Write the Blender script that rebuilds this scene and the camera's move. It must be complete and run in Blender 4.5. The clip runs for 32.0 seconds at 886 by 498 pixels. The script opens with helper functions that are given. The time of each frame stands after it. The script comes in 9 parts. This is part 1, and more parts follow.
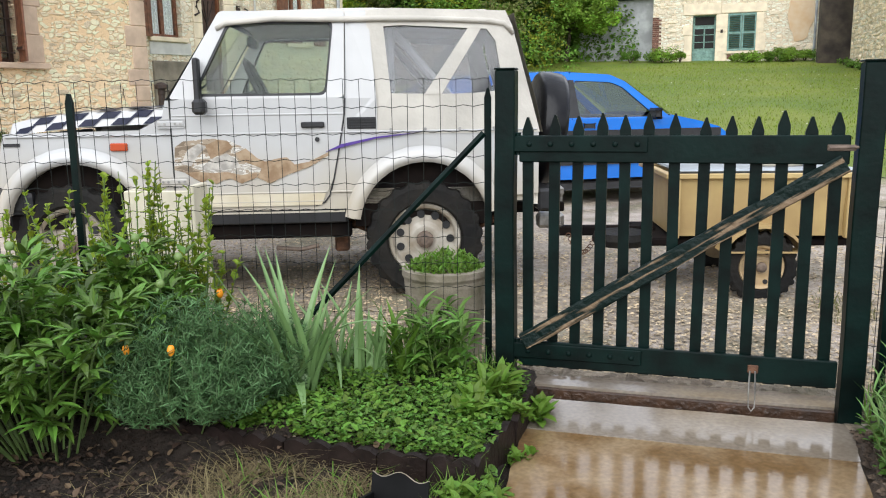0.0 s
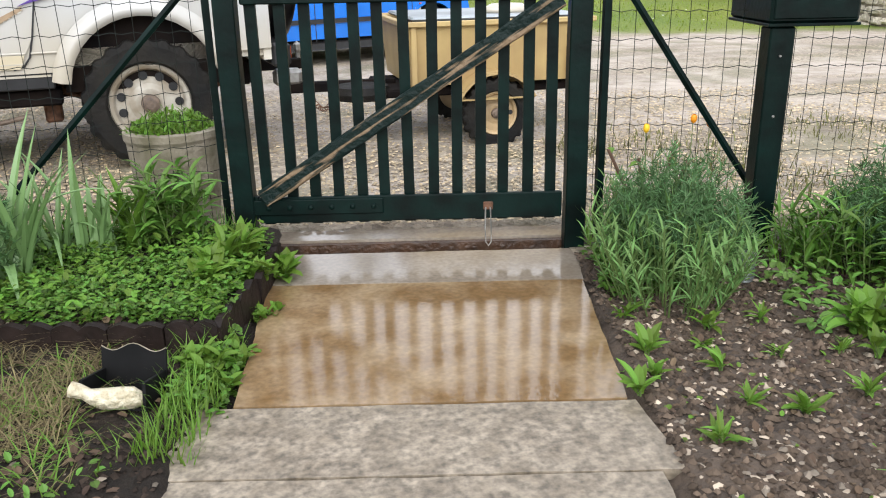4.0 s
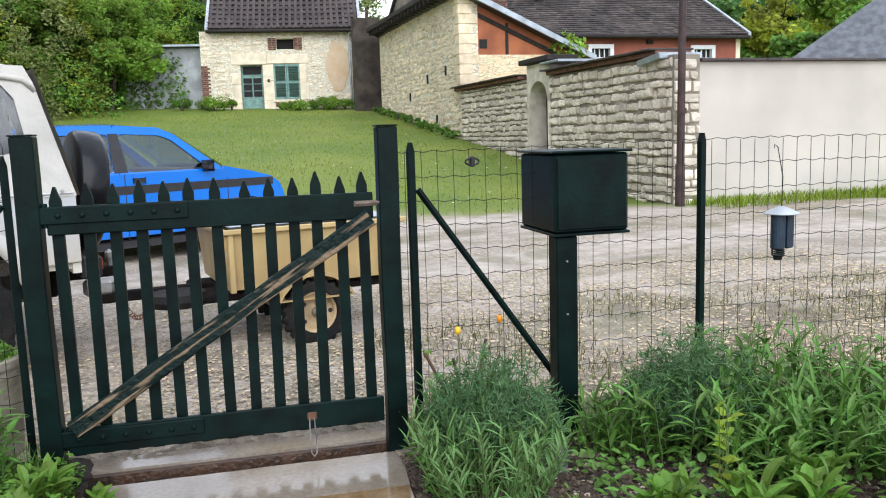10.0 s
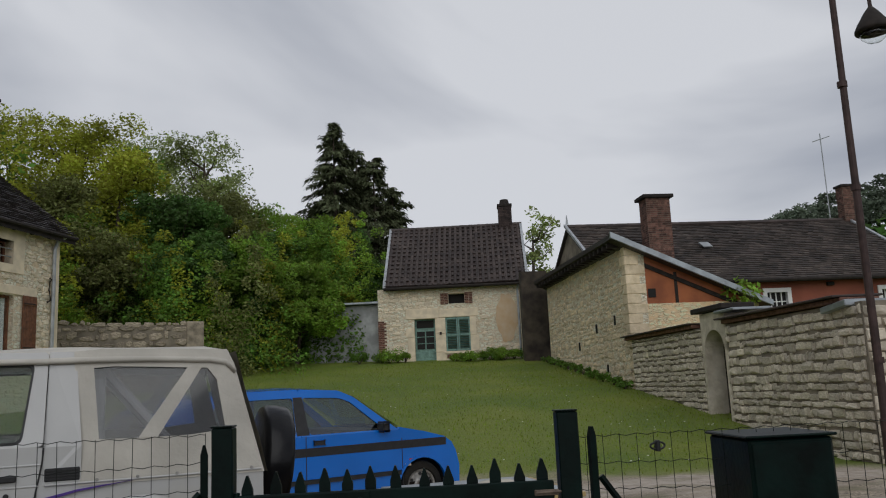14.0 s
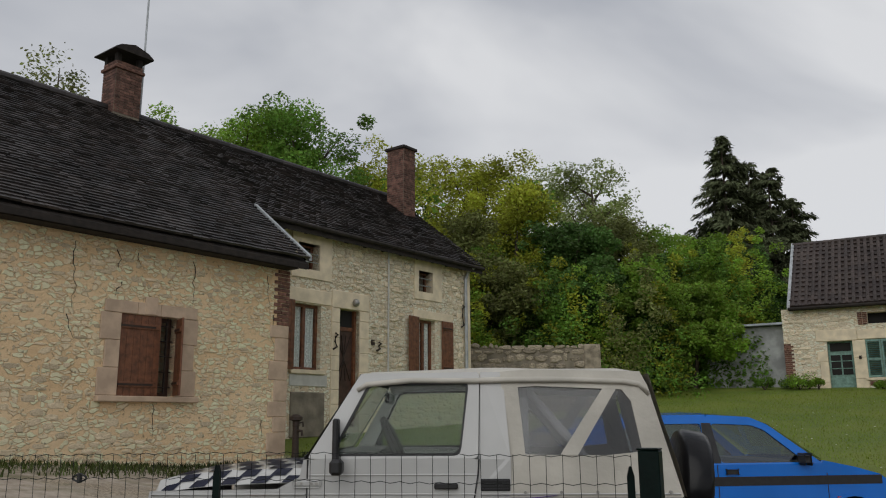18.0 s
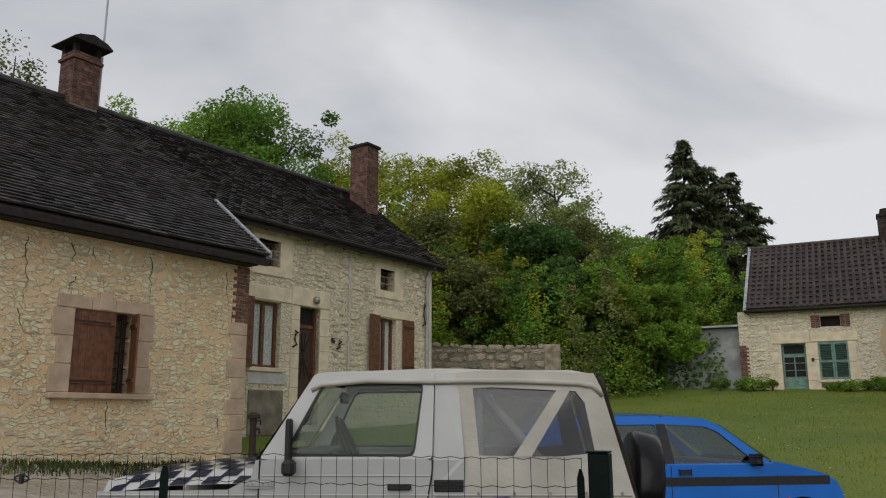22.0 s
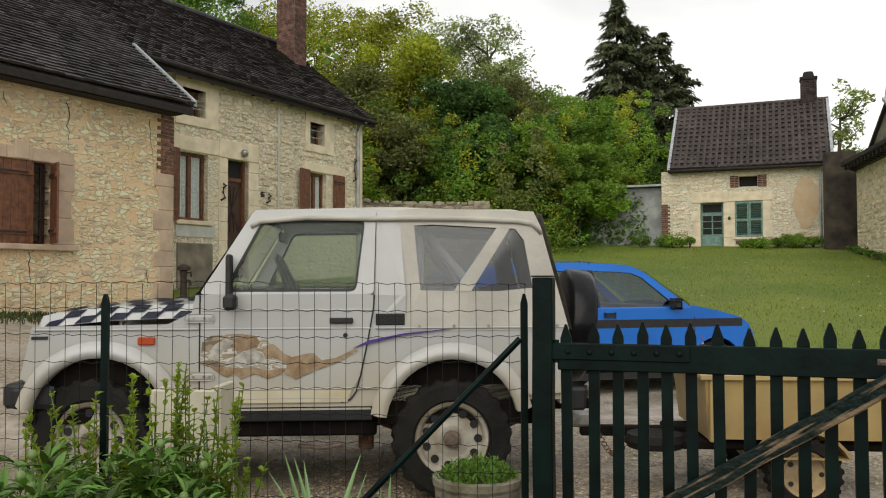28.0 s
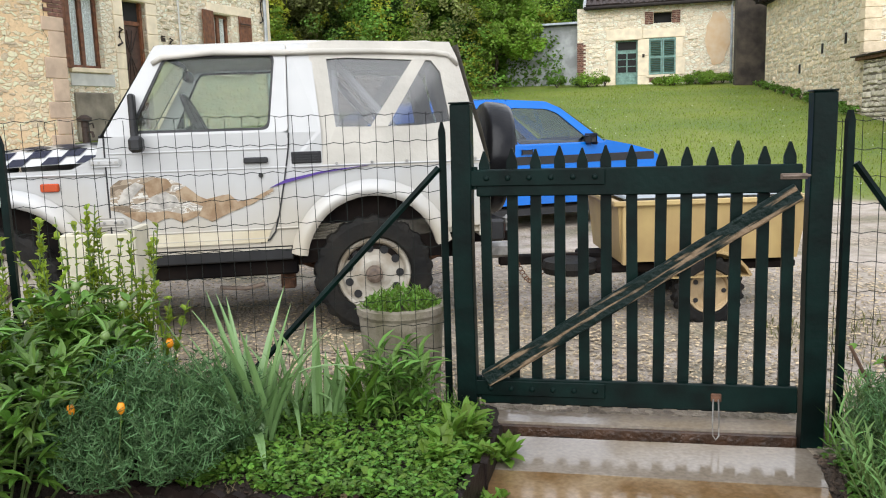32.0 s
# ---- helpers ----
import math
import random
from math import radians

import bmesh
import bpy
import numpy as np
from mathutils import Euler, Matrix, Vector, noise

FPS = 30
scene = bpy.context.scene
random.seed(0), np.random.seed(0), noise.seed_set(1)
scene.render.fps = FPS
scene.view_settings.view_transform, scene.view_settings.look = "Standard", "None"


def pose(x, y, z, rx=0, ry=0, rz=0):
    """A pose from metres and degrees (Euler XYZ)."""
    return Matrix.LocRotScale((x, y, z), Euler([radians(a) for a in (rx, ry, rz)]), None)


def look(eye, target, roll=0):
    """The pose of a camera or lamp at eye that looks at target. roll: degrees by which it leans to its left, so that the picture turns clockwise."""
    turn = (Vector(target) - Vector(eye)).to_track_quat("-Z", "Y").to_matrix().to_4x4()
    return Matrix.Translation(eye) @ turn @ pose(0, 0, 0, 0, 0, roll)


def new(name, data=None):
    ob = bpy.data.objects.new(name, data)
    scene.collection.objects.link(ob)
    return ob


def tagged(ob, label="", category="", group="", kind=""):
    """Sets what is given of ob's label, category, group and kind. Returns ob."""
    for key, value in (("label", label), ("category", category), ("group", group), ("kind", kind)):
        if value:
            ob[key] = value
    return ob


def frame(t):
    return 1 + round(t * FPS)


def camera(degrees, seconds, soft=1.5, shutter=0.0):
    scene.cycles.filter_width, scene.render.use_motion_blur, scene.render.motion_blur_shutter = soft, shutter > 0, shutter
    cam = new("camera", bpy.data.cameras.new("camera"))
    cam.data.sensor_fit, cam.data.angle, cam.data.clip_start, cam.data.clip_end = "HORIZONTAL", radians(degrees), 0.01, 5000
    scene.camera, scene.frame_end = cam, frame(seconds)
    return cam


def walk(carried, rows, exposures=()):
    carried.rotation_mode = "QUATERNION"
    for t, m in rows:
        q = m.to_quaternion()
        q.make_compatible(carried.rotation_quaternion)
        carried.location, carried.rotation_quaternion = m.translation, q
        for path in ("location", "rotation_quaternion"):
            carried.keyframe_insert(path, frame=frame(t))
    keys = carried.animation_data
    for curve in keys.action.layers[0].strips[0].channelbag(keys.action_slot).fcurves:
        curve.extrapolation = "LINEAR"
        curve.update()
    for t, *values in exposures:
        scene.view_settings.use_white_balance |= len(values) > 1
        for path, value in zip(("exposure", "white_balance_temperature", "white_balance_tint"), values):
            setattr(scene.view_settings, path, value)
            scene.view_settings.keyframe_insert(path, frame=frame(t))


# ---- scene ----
LENS = 56.95
PATH = [
    (0.0, -0.018, 0.008, 1.118, -0.18, -10.43, -0.78),
    (0.5, -0.069, 0.052, 1.090, 0.65, -14.00, 0.44),
    (1.0, -0.080, 0.065, 1.086, 0.79, -14.80, 0.36),
    (1.5, -0.052, 0.067, 1.085, 0.60, -15.78, -2.34),
    (2.0, -0.036, 0.071, 1.083, -3.01, -17.33, -2.79),
    (2.5, 0.002, 0.069, 1.060, -7.57, -17.49, -2.11),
    (3.0, 0.044, 0.067, 1.033, -11.63, -19.20, -1.78),
    (3.5, 0.062, 0.066, 1.021, -15.00, -19.56, -1.20),
    (5.5, 0.060, 0.041, 1.046, -23.41, -20.08, -1.75),
    (6.0, 0.070, 0.041, 1.043, -26.33, -20.11, -1.83),
    (6.5, 0.075, 0.030, 1.054, -27.12, -20.11, -3.03),
    (7.0, 0.077, 0.016, 1.072, -28.76, -19.87, -3.22),
    (7.5, 0.070, 0.008, 1.092, -29.00, -15.73, -2.98),
    (8.0, 0.063, -0.001, 1.106, -28.69, -14.50, -2.82),
    (8.5, 0.066, -0.005, 1.132, -28.66, -13.28, -2.39),
    (9.0, 0.064, -0.007, 1.153, -29.61, -10.41, -1.89),
    (9.5, 0.061, -0.009, 1.175, -29.50, -9.75, -1.92),
    (10.0, 0.058, -0.013, 1.182, -29.99, -8.01, -1.80),
    (10.5, 0.054, -0.010, 1.207, -30.05, -7.05, -1.29),
    (11.0, 0.055, -0.006, 1.219, -29.37, -7.48, -0.17),
    (11.5, 0.063, -0.004, 1.243, -28.99, -2.92, -0.51),
    (12.0, 0.057, -0.003, 1.266, -28.01, 1.78, -0.97),
    (12.5, 0.052, -0.009, 1.287, -26.93, 4.41, -1.39),
    (13.0, 0.051, -0.008, 1.302, -25.97, 5.42, -1.82),
    (13.5, 0.046, -0.005, 1.312, -21.34, 8.54, -2.19),
    (14.0, 0.029, -0.004, 1.321, -19.02, 9.55, -2.67),
    (14.5, 0.021, 0.009, 1.322, -13.52, 10.55, -1.91),
    (15.0, 0.015, 0.010, 1.329, -11.28, 11.04, -1.62),
    (15.5, 0.004, 0.012, 1.321, -8.14, 11.36, -1.39),
    (17.5, -0.049, 0.005, 1.328, 3.51, 11.84, -1.25),
    (18.0, -0.066, 0.003, 1.320, 8.11, 11.87, -0.44),
    (18.5, -0.075, -0.002, 1.319, 9.55, 11.87, -0.69),
    (19.0, -0.075, -0.006, 1.326, 9.65, 11.87, -1.03),
    (19.5, -0.063, -0.001, 1.330, 9.46, 11.90, -0.56),
    (20.0, -0.033, 0.005, 1.334, 7.58, 11.87, 0.05),
    (20.5, -0.024, 0.011, 1.337, 5.76, 11.85, 0.32),
    (21.0, -0.026, 0.013, 1.335, 5.52, 11.83, 0.50),
    (21.5, -0.029, 0.015, 1.331, 5.57, 11.73, 0.41),
    (22.0, -0.034, 0.018, 1.332, 5.50, 11.75, -0.11),
    (22.5, -0.034, 0.026, 1.335, 5.34, 11.75, -0.28),
    (23.0, -0.038, 0.028, 1.335, 5.29, 11.65, -0.28),
    (23.5, -0.041, 0.028, 1.328, 5.29, 11.53, -0.41),
    (24.0, -0.045, 0.031, 1.324, 5.23, 11.41, -0.60),
    (24.5, -0.045, 0.030, 1.314, 5.18, 10.94, -0.63),
    (26.5, -0.066, 0.036, 1.274, 4.54, 5.49, 0.14),
    (27.0, -0.078, 0.051, 1.258, 2.25, 3.46, -0.04),
    (27.5, -0.100, 0.065, 1.232, 0.89, 2.05, -0.19),
    (28.0, -0.108, 0.061, 1.217, 0.49, 1.97, -0.14),
    (28.5, -0.110, 0.065, 1.192, -0.12, -1.60, -0.05),
    (29.0, -0.126, 0.071, 1.166, -1.04, -6.56, -0.49),
    (29.5, -0.134, 0.070, 1.162, -0.93, -9.27, -1.72),
    (30.0, -0.124, 0.066, 1.157, -1.15, -8.81, -2.23),
    (30.5, -0.118, 0.073, 1.146, -4.03, -8.86, -1.61),
    (31.0, -0.110, 0.077, 1.149, -4.32, -8.66, -1.70),
    (31.5, -0.102, 0.081, 1.151, -4.72, -8.66, -1.96),
    (32.0, -0.107, 0.085, 1.154, -5.02, -8.81, -1.75),
]
cam = camera(LENS, 32.0, soft=1.1)
EXPOSURES = [(0.0, 0.86, 6150, 10), (1.0, 1.04, 6250, 10), (3.0, 1.05, 6250, 10), (6.0, 1.15, 6000, 10), (7.5, 1.08, 5830, 10), (9.0, 0.98, 5800, 10), (11.0, 0.45, 5950, 10), (12.0, -0.48, 6150, 10), (12.9, -0.75, 6250, 10), (15.0, -0.8, 6270, 10), (19.0, -0.62, 6480, 9), (24.5, -0.58, 6480, 9), (26.5, -0.3, 6800, 7), (28.0, -0.02, 6850, 7), (29.0, 0.5, 6700, 8), (29.8, 0.85, 6450, 10), (32.0, 0.86, 6200, 10)]
walk(cam, [(t, pose(x, y, z, 90 + pitch, 0, yaw) @ pose(0, 0, 0, 0, 0, roll)) for t, x, y, z, yaw, pitch, roll in PATH], EXPOSURES)

# ---- world and sun ----
world = bpy.data.worlds.new("overcast_sky")
scene.world = world
world.use_nodes = True
wt = world.node_tree
wt.nodes.clear()
w_out = wt.nodes.new("ShaderNodeOutputWorld")
w_bg = wt.nodes.new("ShaderNodeBackground")
w_sky = wt.nodes.new("ShaderNodeTexSky")
w_sky.sky_type, w_sky.sun_disc = "NISHITA", False
w_sky.sun_elevation, w_sky.sun_rotation = radians(39), radians(194)
w_map = wt.nodes.new("ShaderNodeMapping")
w_map.inputs["Scale"].default_value = (1.0, 1.0, 2.6)
w_co = wt.nodes.new("ShaderNodeTexCoord")
w_noise = wt.nodes.new("ShaderNodeTexNoise")
w_noise.inputs["Scale"].default_value = 1.25
w_noise.inputs["Detail"].default_value = 5.0
w_noise.inputs["Roughness"].default_value = 0.47
w_noise.inputs["Distortion"].default_value = 0.5
w_ramp = wt.nodes.new("ShaderNodeValToRGB")
w_ramp.color_ramp.elements[0].position, w_ramp.color_ramp.elements[0].color = 0.36, (4.4, 4.7, 5.5, 1)
w_ramp.color_ramp.elements[1].position, w_ramp.color_ramp.elements[1].color = 0.62, (10.8, 10.8, 11.0, 1)
w_mix = wt.nodes.new("ShaderNodeMix")
w_mix.data_type = "RGBA"
w_mix.inputs["Factor"].default_value = 0.92
wt.links.new(w_co.outputs["Generated"], w_map.inputs["Vector"])
wt.links.new(w_map.outputs["Vector"], w_noise.inputs["Vector"])
wt.links.new(w_noise.outputs["Fac"], w_ramp.inputs["Fac"])
wt.links.new(w_sky.outputs["Color"], w_mix.inputs["A"])
wt.links.new(w_ramp.outputs["Color"], w_mix.inputs["B"])
wt.links.new(w_mix.outputs["Result"], w_bg.inputs["Color"])
wt.links.new(w_bg.outputs["Background"], w_out.inputs["Surface"])
w_bg.inputs["Strength"].default_value = 0.107
sun_data = bpy.data.lights.new("sun", "SUN")
sun_data.energy, sun_data.angle, sun_data.color = 1.5, radians(60), (1.0, 0.97, 0.92)
sun = new("sun", sun_data)
sun.matrix_world = look((0, 0, 30), (9, 36, 0))

# ---- materials ----
def material(name, colour, rough=0.8, metal=0.0, vary=0.0, scale=8.0, bump=0.0, bump_scale=None, second=None, random=0.0, detail=4.0, coat=0.0, island=0.0, spec=0.5):
    m = bpy.data.materials.new(name)
    m.use_nodes = True
    nt = m.node_tree
    b = nt.nodes["Principled BSDF"]
    b.inputs["Roughness"].default_value, b.inputs["Metallic"].default_value = rough, metal
    b.inputs["Base Color"].default_value = (*colour, 1)
    b.inputs["Specular IOR Level"].default_value = spec
    if coat:
        b.inputs["Coat Weight"].default_value = coat
        b.inputs["Coat Roughness"].default_value = 0.08
    co = nt.nodes.new("ShaderNodeTexCoord")
    last = None
    if vary:
        n = nt.nodes.new("ShaderNodeTexNoise")
        n.inputs["Scale"].default_value, n.inputs["Detail"].default_value = scale, detail
        nt.links.new(co.outputs["Object"], n.inputs["Vector"])
        r = nt.nodes.new("ShaderNodeValToRGB")
        dark = second or tuple(c * (1 - vary) for c in colour)
        light = colour if second else tuple(min(1, c * (1 + vary)) for c in colour)
        r.color_ramp.elements[0].position, r.color_ramp.elements[0].color = 0.35, (*dark, 1)
        r.color_ramp.elements[1].position, r.color_ramp.elements[1].color = 0.65, (*light, 1)
        nt.links.new(n.outputs["Fac"], r.inputs["Fac"])
        last = r.outputs["Color"]
    if random or island:
        if last is None:
            rgb = nt.nodes.new("ShaderNodeRGB")
            rgb.outputs[0].default_value = (*colour, 1)
            last = rgb.outputs[0]
        hsv = nt.nodes.new("ShaderNodeHueSaturation")
        mr = nt.nodes.new("ShaderNodeMapRange")
        if random:
            info = nt.nodes.new("ShaderNodeObjectInfo")
            src, amount = info.outputs["Random"], random
        else:
            info = nt.nodes.new("ShaderNodeNewGeometry")
            src, amount = info.outputs["Random Per Island"], island
        mr.inputs["To Min"].default_value, mr.inputs["To Max"].default_value = 1 - amount, 1 + amount
        nt.links.new(src, mr.inputs["Value"])
        nt.links.new(mr.outputs["Result"], hsv.inputs["Value"])
        nt.links.new(last, hsv.inputs["Color"])
        last = hsv.outputs["Color"]
    if last is not None:
        nt.links.new(last, b.inputs["Base Color"])
    if bump:
        n2 = nt.nodes.new("ShaderNodeTexNoise")
        n2.inputs["Scale"].default_value, n2.inputs["Detail"].default_value = bump_scale or scale * 4, 5.0
        nt.links.new(co.outputs["Object"], n2.inputs["Vector"])
        bm_node = nt.nodes.new("ShaderNodeBump")
        bm_node.inputs["Strength"].default_value, bm_node.inputs["Distance"].default_value = bump, 0.02
        nt.links.new(n2.outputs["Fac"], bm_node.inputs["Height"])
        nt.links.new(bm_node.outputs["Normal"], b.inputs["Normal"])
    return m


def glass(name, tint=(0.9, 0.95, 0.93), rough=0.03, base=0.05):
    m = bpy.data.materials.new(name)
    m.use_nodes = True
    nt = m.node_tree
    nt.nodes.clear()
    out = nt.nodes.new("ShaderNodeOutputMaterial")
    tr, gl = nt.nodes.new("ShaderNodeBsdfTransparent"), nt.nodes.new("ShaderNodeBsdfGlossy")
    tr.inputs["Color"].default_value = (*tint, 1)
    gl.inputs["Roughness"].default_value = rough
    fr = nt.nodes.new("ShaderNodeLayerWeight")
    fr.inputs["Blend"].default_value = 0.5
    steep = nt.nodes.new("ShaderNodeMath")
    steep.operation = "POWER"
    steep.inputs[1].default_value = 4.5
    nt.links.new(fr.outputs["Facing"], steep.inputs[0])
    gloss = nt.nodes.new("ShaderNodeMath")
    gloss.operation = "MULTIPLY_ADD"
    gloss.inputs[1].default_value, gloss.inputs[2].default_value = 0.9, base
    nt.links.new(steep.outputs[0], gloss.inputs[0])
    mx = nt.nodes.new("ShaderNodeMixShader")
    nt.links.new(gloss.outputs[0], mx.inputs["Fac"])
    nt.links.new(tr.outputs[0], mx.inputs[1])
    nt.links.new(gl.outputs[0], mx.inputs[2])
    nt.links.new(mx.outputs[0], out.inputs["Surface"])
    return m


# ---- mesh helpers ----
def link_mesh(name, bm, mat, parent=None, label="", smooth=False, matrix=None):
    me = bpy.data.meshes.new(name)
    bm.to_mesh(me)
    bm.free()
    for m in (mat if isinstance(mat, (list, tuple)) else [mat]):
        me.materials.append(m)
    if smooth:
        for p in me.polygons:
            p.use_smooth = True
    ob = new(name, me)
    if parent is not None:
        ob.parent = parent
    if matrix is not None:
        ob.matrix_basis = matrix
    if label:
        ob["label"] = label
    return ob


def part(name, bm, mat, parent, label="", smooth=False, matrix=None):
    return link_mesh(name, bm, mat, parent, label, smooth, matrix)


def thing(name, m, label, category, group="", kind=""):
    ob = new(name)
    ob.empty_display_size = 0.1
    ob.matrix_basis = m
    return tagged(ob, label, category, group, kind)


def boxm(x0, x1, y0, y1, z0, z1, bev=0.0, bm=None, m=None):
    own = bmesh.new()
    bmesh.ops.create_cube(own, size=1.0)
    for v in own.verts:
        v.co = Vector((x0 + (v.co.x + 0.5) * (x1 - x0), y0 + (v.co.y + 0.5) * (y1 - y0), z0 + (v.co.z + 0.5) * (z1 - z0)))
    if bev:
        bmesh.ops.bevel(own, geom=list(own.edges), offset=bev, segments=2 if bev > 0.02 else 1, affect="EDGES", profile=0.6)
    if m is not None:
        bmesh.ops.transform(own, matrix=m, verts=own.verts)
    return own if bm is None else join(bm, own)


def join(bm, other):
    me = bpy.data.meshes.new("tmp")
    other.to_mesh(me)
    other.free()
    bm.from_mesh(me)
    bpy.data.meshes.remove(me)
    return bm


def cylm(p, q, r0, r1=None, n=12, bm=None, cap=True):
    p, q = Vector(p), Vector(q)
    d = q - p
    own = bmesh.new()
    bmesh.ops.create_cone(own, cap_ends=cap, segments=n, radius1=r0, radius2=r0 if r1 is None else r1, depth=d.length)
    rot = d.to_track_quat("Z", "Y").to_matrix().to_4x4()
    bmesh.ops.transform(own, matrix=Matrix.Translation((p + q) / 2) @ rot, verts=own.verts)
    return own if bm is None else join(bm, own)


def prism(points, y0, y1, bm=None):
    """Extrudes a polygon of (x, z) from y0 to y1."""
    own = bmesh.new()
    a = [own.verts.new((x, y0, z)) for x, z in points]
    b = [own.verts.new((x, y1, z)) for x, z in points]
    own.faces.new(a)
    own.faces.new(b[::-1])
    n = len(points)
    for i in range(n):
        own.faces.new((a[i], b[i], b[(i + 1) % n], a[(i + 1) % n]))
    bmesh.ops.recalc_face_normals(own, faces=own.faces)
    return own if bm is None else join(bm, own)


def lathe(profile, n=24, axis="Z", bm=None, cap=True):
    """Turns a profile of (radius, height) round an axis."""
    own = bmesh.new()
    rings = []
    for r, h in profile:
        rings.append([own.verts.new((r * math.cos(2 * math.pi * k / n), r * math.sin(2 * math.pi * k / n), h)) for k in range(n)])
    for a, b in zip(rings, rings[1:]):
        for k in range(n):
            own.faces.new((a[k], a[(k + 1) % n], b[(k + 1) % n], b[k]))
    if cap and profile[0][0] > 1e-4:
        own.faces.new(rings[0][::-1])
    if cap and profile[-1][0] > 1e-4:
        own.faces.new(rings[-1])
    bmesh.ops.remove_doubles(own, verts=own.verts, dist=1e-5)
    bmesh.ops.recalc_face_normals(own, faces=own.faces)
    if axis == "Y":
        bmesh.ops.transform(own, matrix=Matrix.Rotation(radians(90), 4, "X"), verts=own.verts)
    return own if bm is None else join(bm, own)


def tube(points, r, n=6, bm=None):
    """A round bar along points."""
    own = bmesh.new()
    pts = [Vector(p) for p in points]
    rings = []
    for i, p in enumerate(pts):
        d = (pts[min(i + 1, len(pts) - 1)] - pts[max(i - 1, 0)]).normalized()
        side = d.cross(Vector((0, 0, 1)))
        if side.length < 1e-3:
            side = d.cross(Vector((0, 1, 0)))
        side.normalize()
        up = side.cross(d)
        rr = r[i] if isinstance(r, (list, tuple)) else r
        rings.append([own.verts.new(p + rr * (math.cos(2 * math.pi * k / n) * side + math.sin(2 * math.pi * k / n) * up)) for k in range(n)])
    for a, b in zip(rings, rings[1:]):
        for k in range(n):
            own.faces.new((a[k], a[(k + 1) % n], b[(k + 1) % n], b[k]))
    own.faces.new(rings[0][::-1])
    own.faces.new(rings[-1])
    bmesh.ops.recalc_face_normals(own, faces=own.faces)
    return own if bm is None else join(bm, own)


def from_lists(verts, faces):
    me = bpy.data.meshes.new("tmp")
    me.from_pydata(verts, [], faces)
    bm = bmesh.new()
    bm.from_mesh(me)
    bpy.data.meshes.remove(me)
    return bm


rng = random.Random(7)

# ---- shared materials ----
M_green = material("dark_green_paint", (0.0012, 0.0075, 0.006), 0.45, vary=0.5, scale=9, bump=0.07, bump_scale=50, spec=0.14)
M_green_old = material("flaking_green_wood", (0.003, 0.011, 0.009), 0.55, bump=0.6, bump_scale=40, spec=0.2)
M_rust = material("rusty_iron", (0.11, 0.05, 0.025), 0.8, vary=0.5, scale=20, bump=0.3)
M_hub = material("dull_brown_hub", (0.13, 0.095, 0.07), 0.7, vary=0.4, scale=25, bump=0.2)
M_steel = material("weathered_steel", (0.35, 0.34, 0.32), 0.45, 0.8, vary=0.3, scale=20)
M_wire = material("fence_wire", (0.006, 0.009, 0.007), 0.6, 0.0, vary=0.3, scale=5, spec=0.25)
M_white = material("white_car_paint", (0.44, 0.44, 0.43), 0.3, vary=0.06, scale=3, coat=0.4)
wn = M_white.node_tree
d_co, d_sep, d_nz, d_add, d_mr, d_mix = (wn.nodes.new("ShaderNode" + k) for k in ("TexCoord", "SeparateXYZ", "TexNoise", "Math", "MapRange", "Mix"))
d_nz.inputs["Scale"].default_value, d_nz.inputs["Detail"].default_value = 3.0, 6.0
d_add.operation = "MULTIPLY_ADD"
d_add.inputs[1].default_value = 0.5
d_mr.inputs["From Min"].default_value, d_mr.inputs["From Max"].default_value = 1.12, 0.74
d_mr.inputs["To Max"].default_value = 0.7
d_mix.data_type = "RGBA"
d_mix.inputs["B"].default_value = (0.47, 0.405, 0.29, 1)
wn.links.new(d_co.outputs["Object"], d_sep.inputs[0])
wn.links.new(d_co.outputs["Object"], d_nz.inputs["Vector"])
wn.links.new(d_nz.outputs["Fac"], d_add.inputs[0])
wn.links.new(d_sep.outputs["Z"], d_add.inputs[2])
wn.links.new(d_add.outputs[0], d_mr.inputs["Value"])
wn.links.new(d_mr.outputs["Result"], d_mix.inputs["Factor"])
wn.links.new(wn.nodes["Principled BSDF"].inputs["Base Color"].links[0].from_socket, d_mix.inputs["A"])
wn.links.new(d_mix.outputs["Result"], wn.nodes["Principled BSDF"].inputs["Base Color"])
M_white_dirty = material("mud_stained_white_paint", (0.62, 0.60, 0.53), 0.4, vary=0.2, scale=5, second=(0.5, 0.44, 0.33), bump=0.03)
M_canvas = material("cream_canvas", (0.48, 0.455, 0.40), 0.75, vary=0.12, scale=4, bump=0.75, bump_scale=6)
M_black = material("black_rubber_trim", (0.012, 0.012, 0.013), 0.5, vary=0.3, scale=20)
M_cover = material("black_vinyl_cover", (0.003, 0.003, 0.004), 0.28, vary=0.3, scale=6, bump=0.25, bump_scale=9, spec=0.25)
M_tyre = material("dusty_tyre", (0.008, 0.008, 0.008), 0.75, vary=0.5, scale=7, second=(0.018, 0.016, 0.013), bump=0.4, spec=0.2)
M_rim = material("dirty_white_wheel", (0.46, 0.43, 0.365), 0.5, vary=0.3, scale=9, second=(0.25, 0.205, 0.145))
# muddy underside, its colour taken near black for the shade below the body
M_under = material("muddy_shade_dark_chassis", (0.006, 0.005, 0.005), 0.9, vary=0.5, scale=8, second=(0.014, 0.010, 0.008), spec=0.1)
M_navy = material("navy_stripe", (0.012, 0.016, 0.05), 0.35)
M_purple = material("violet_stripe", (0.07, 0.03, 0.22), 0.4)
M_mount_a = material("tan_decal", (0.23, 0.145, 0.075), 0.5, vary=0.35, scale=22, second=(0.36, 0.265, 0.165))
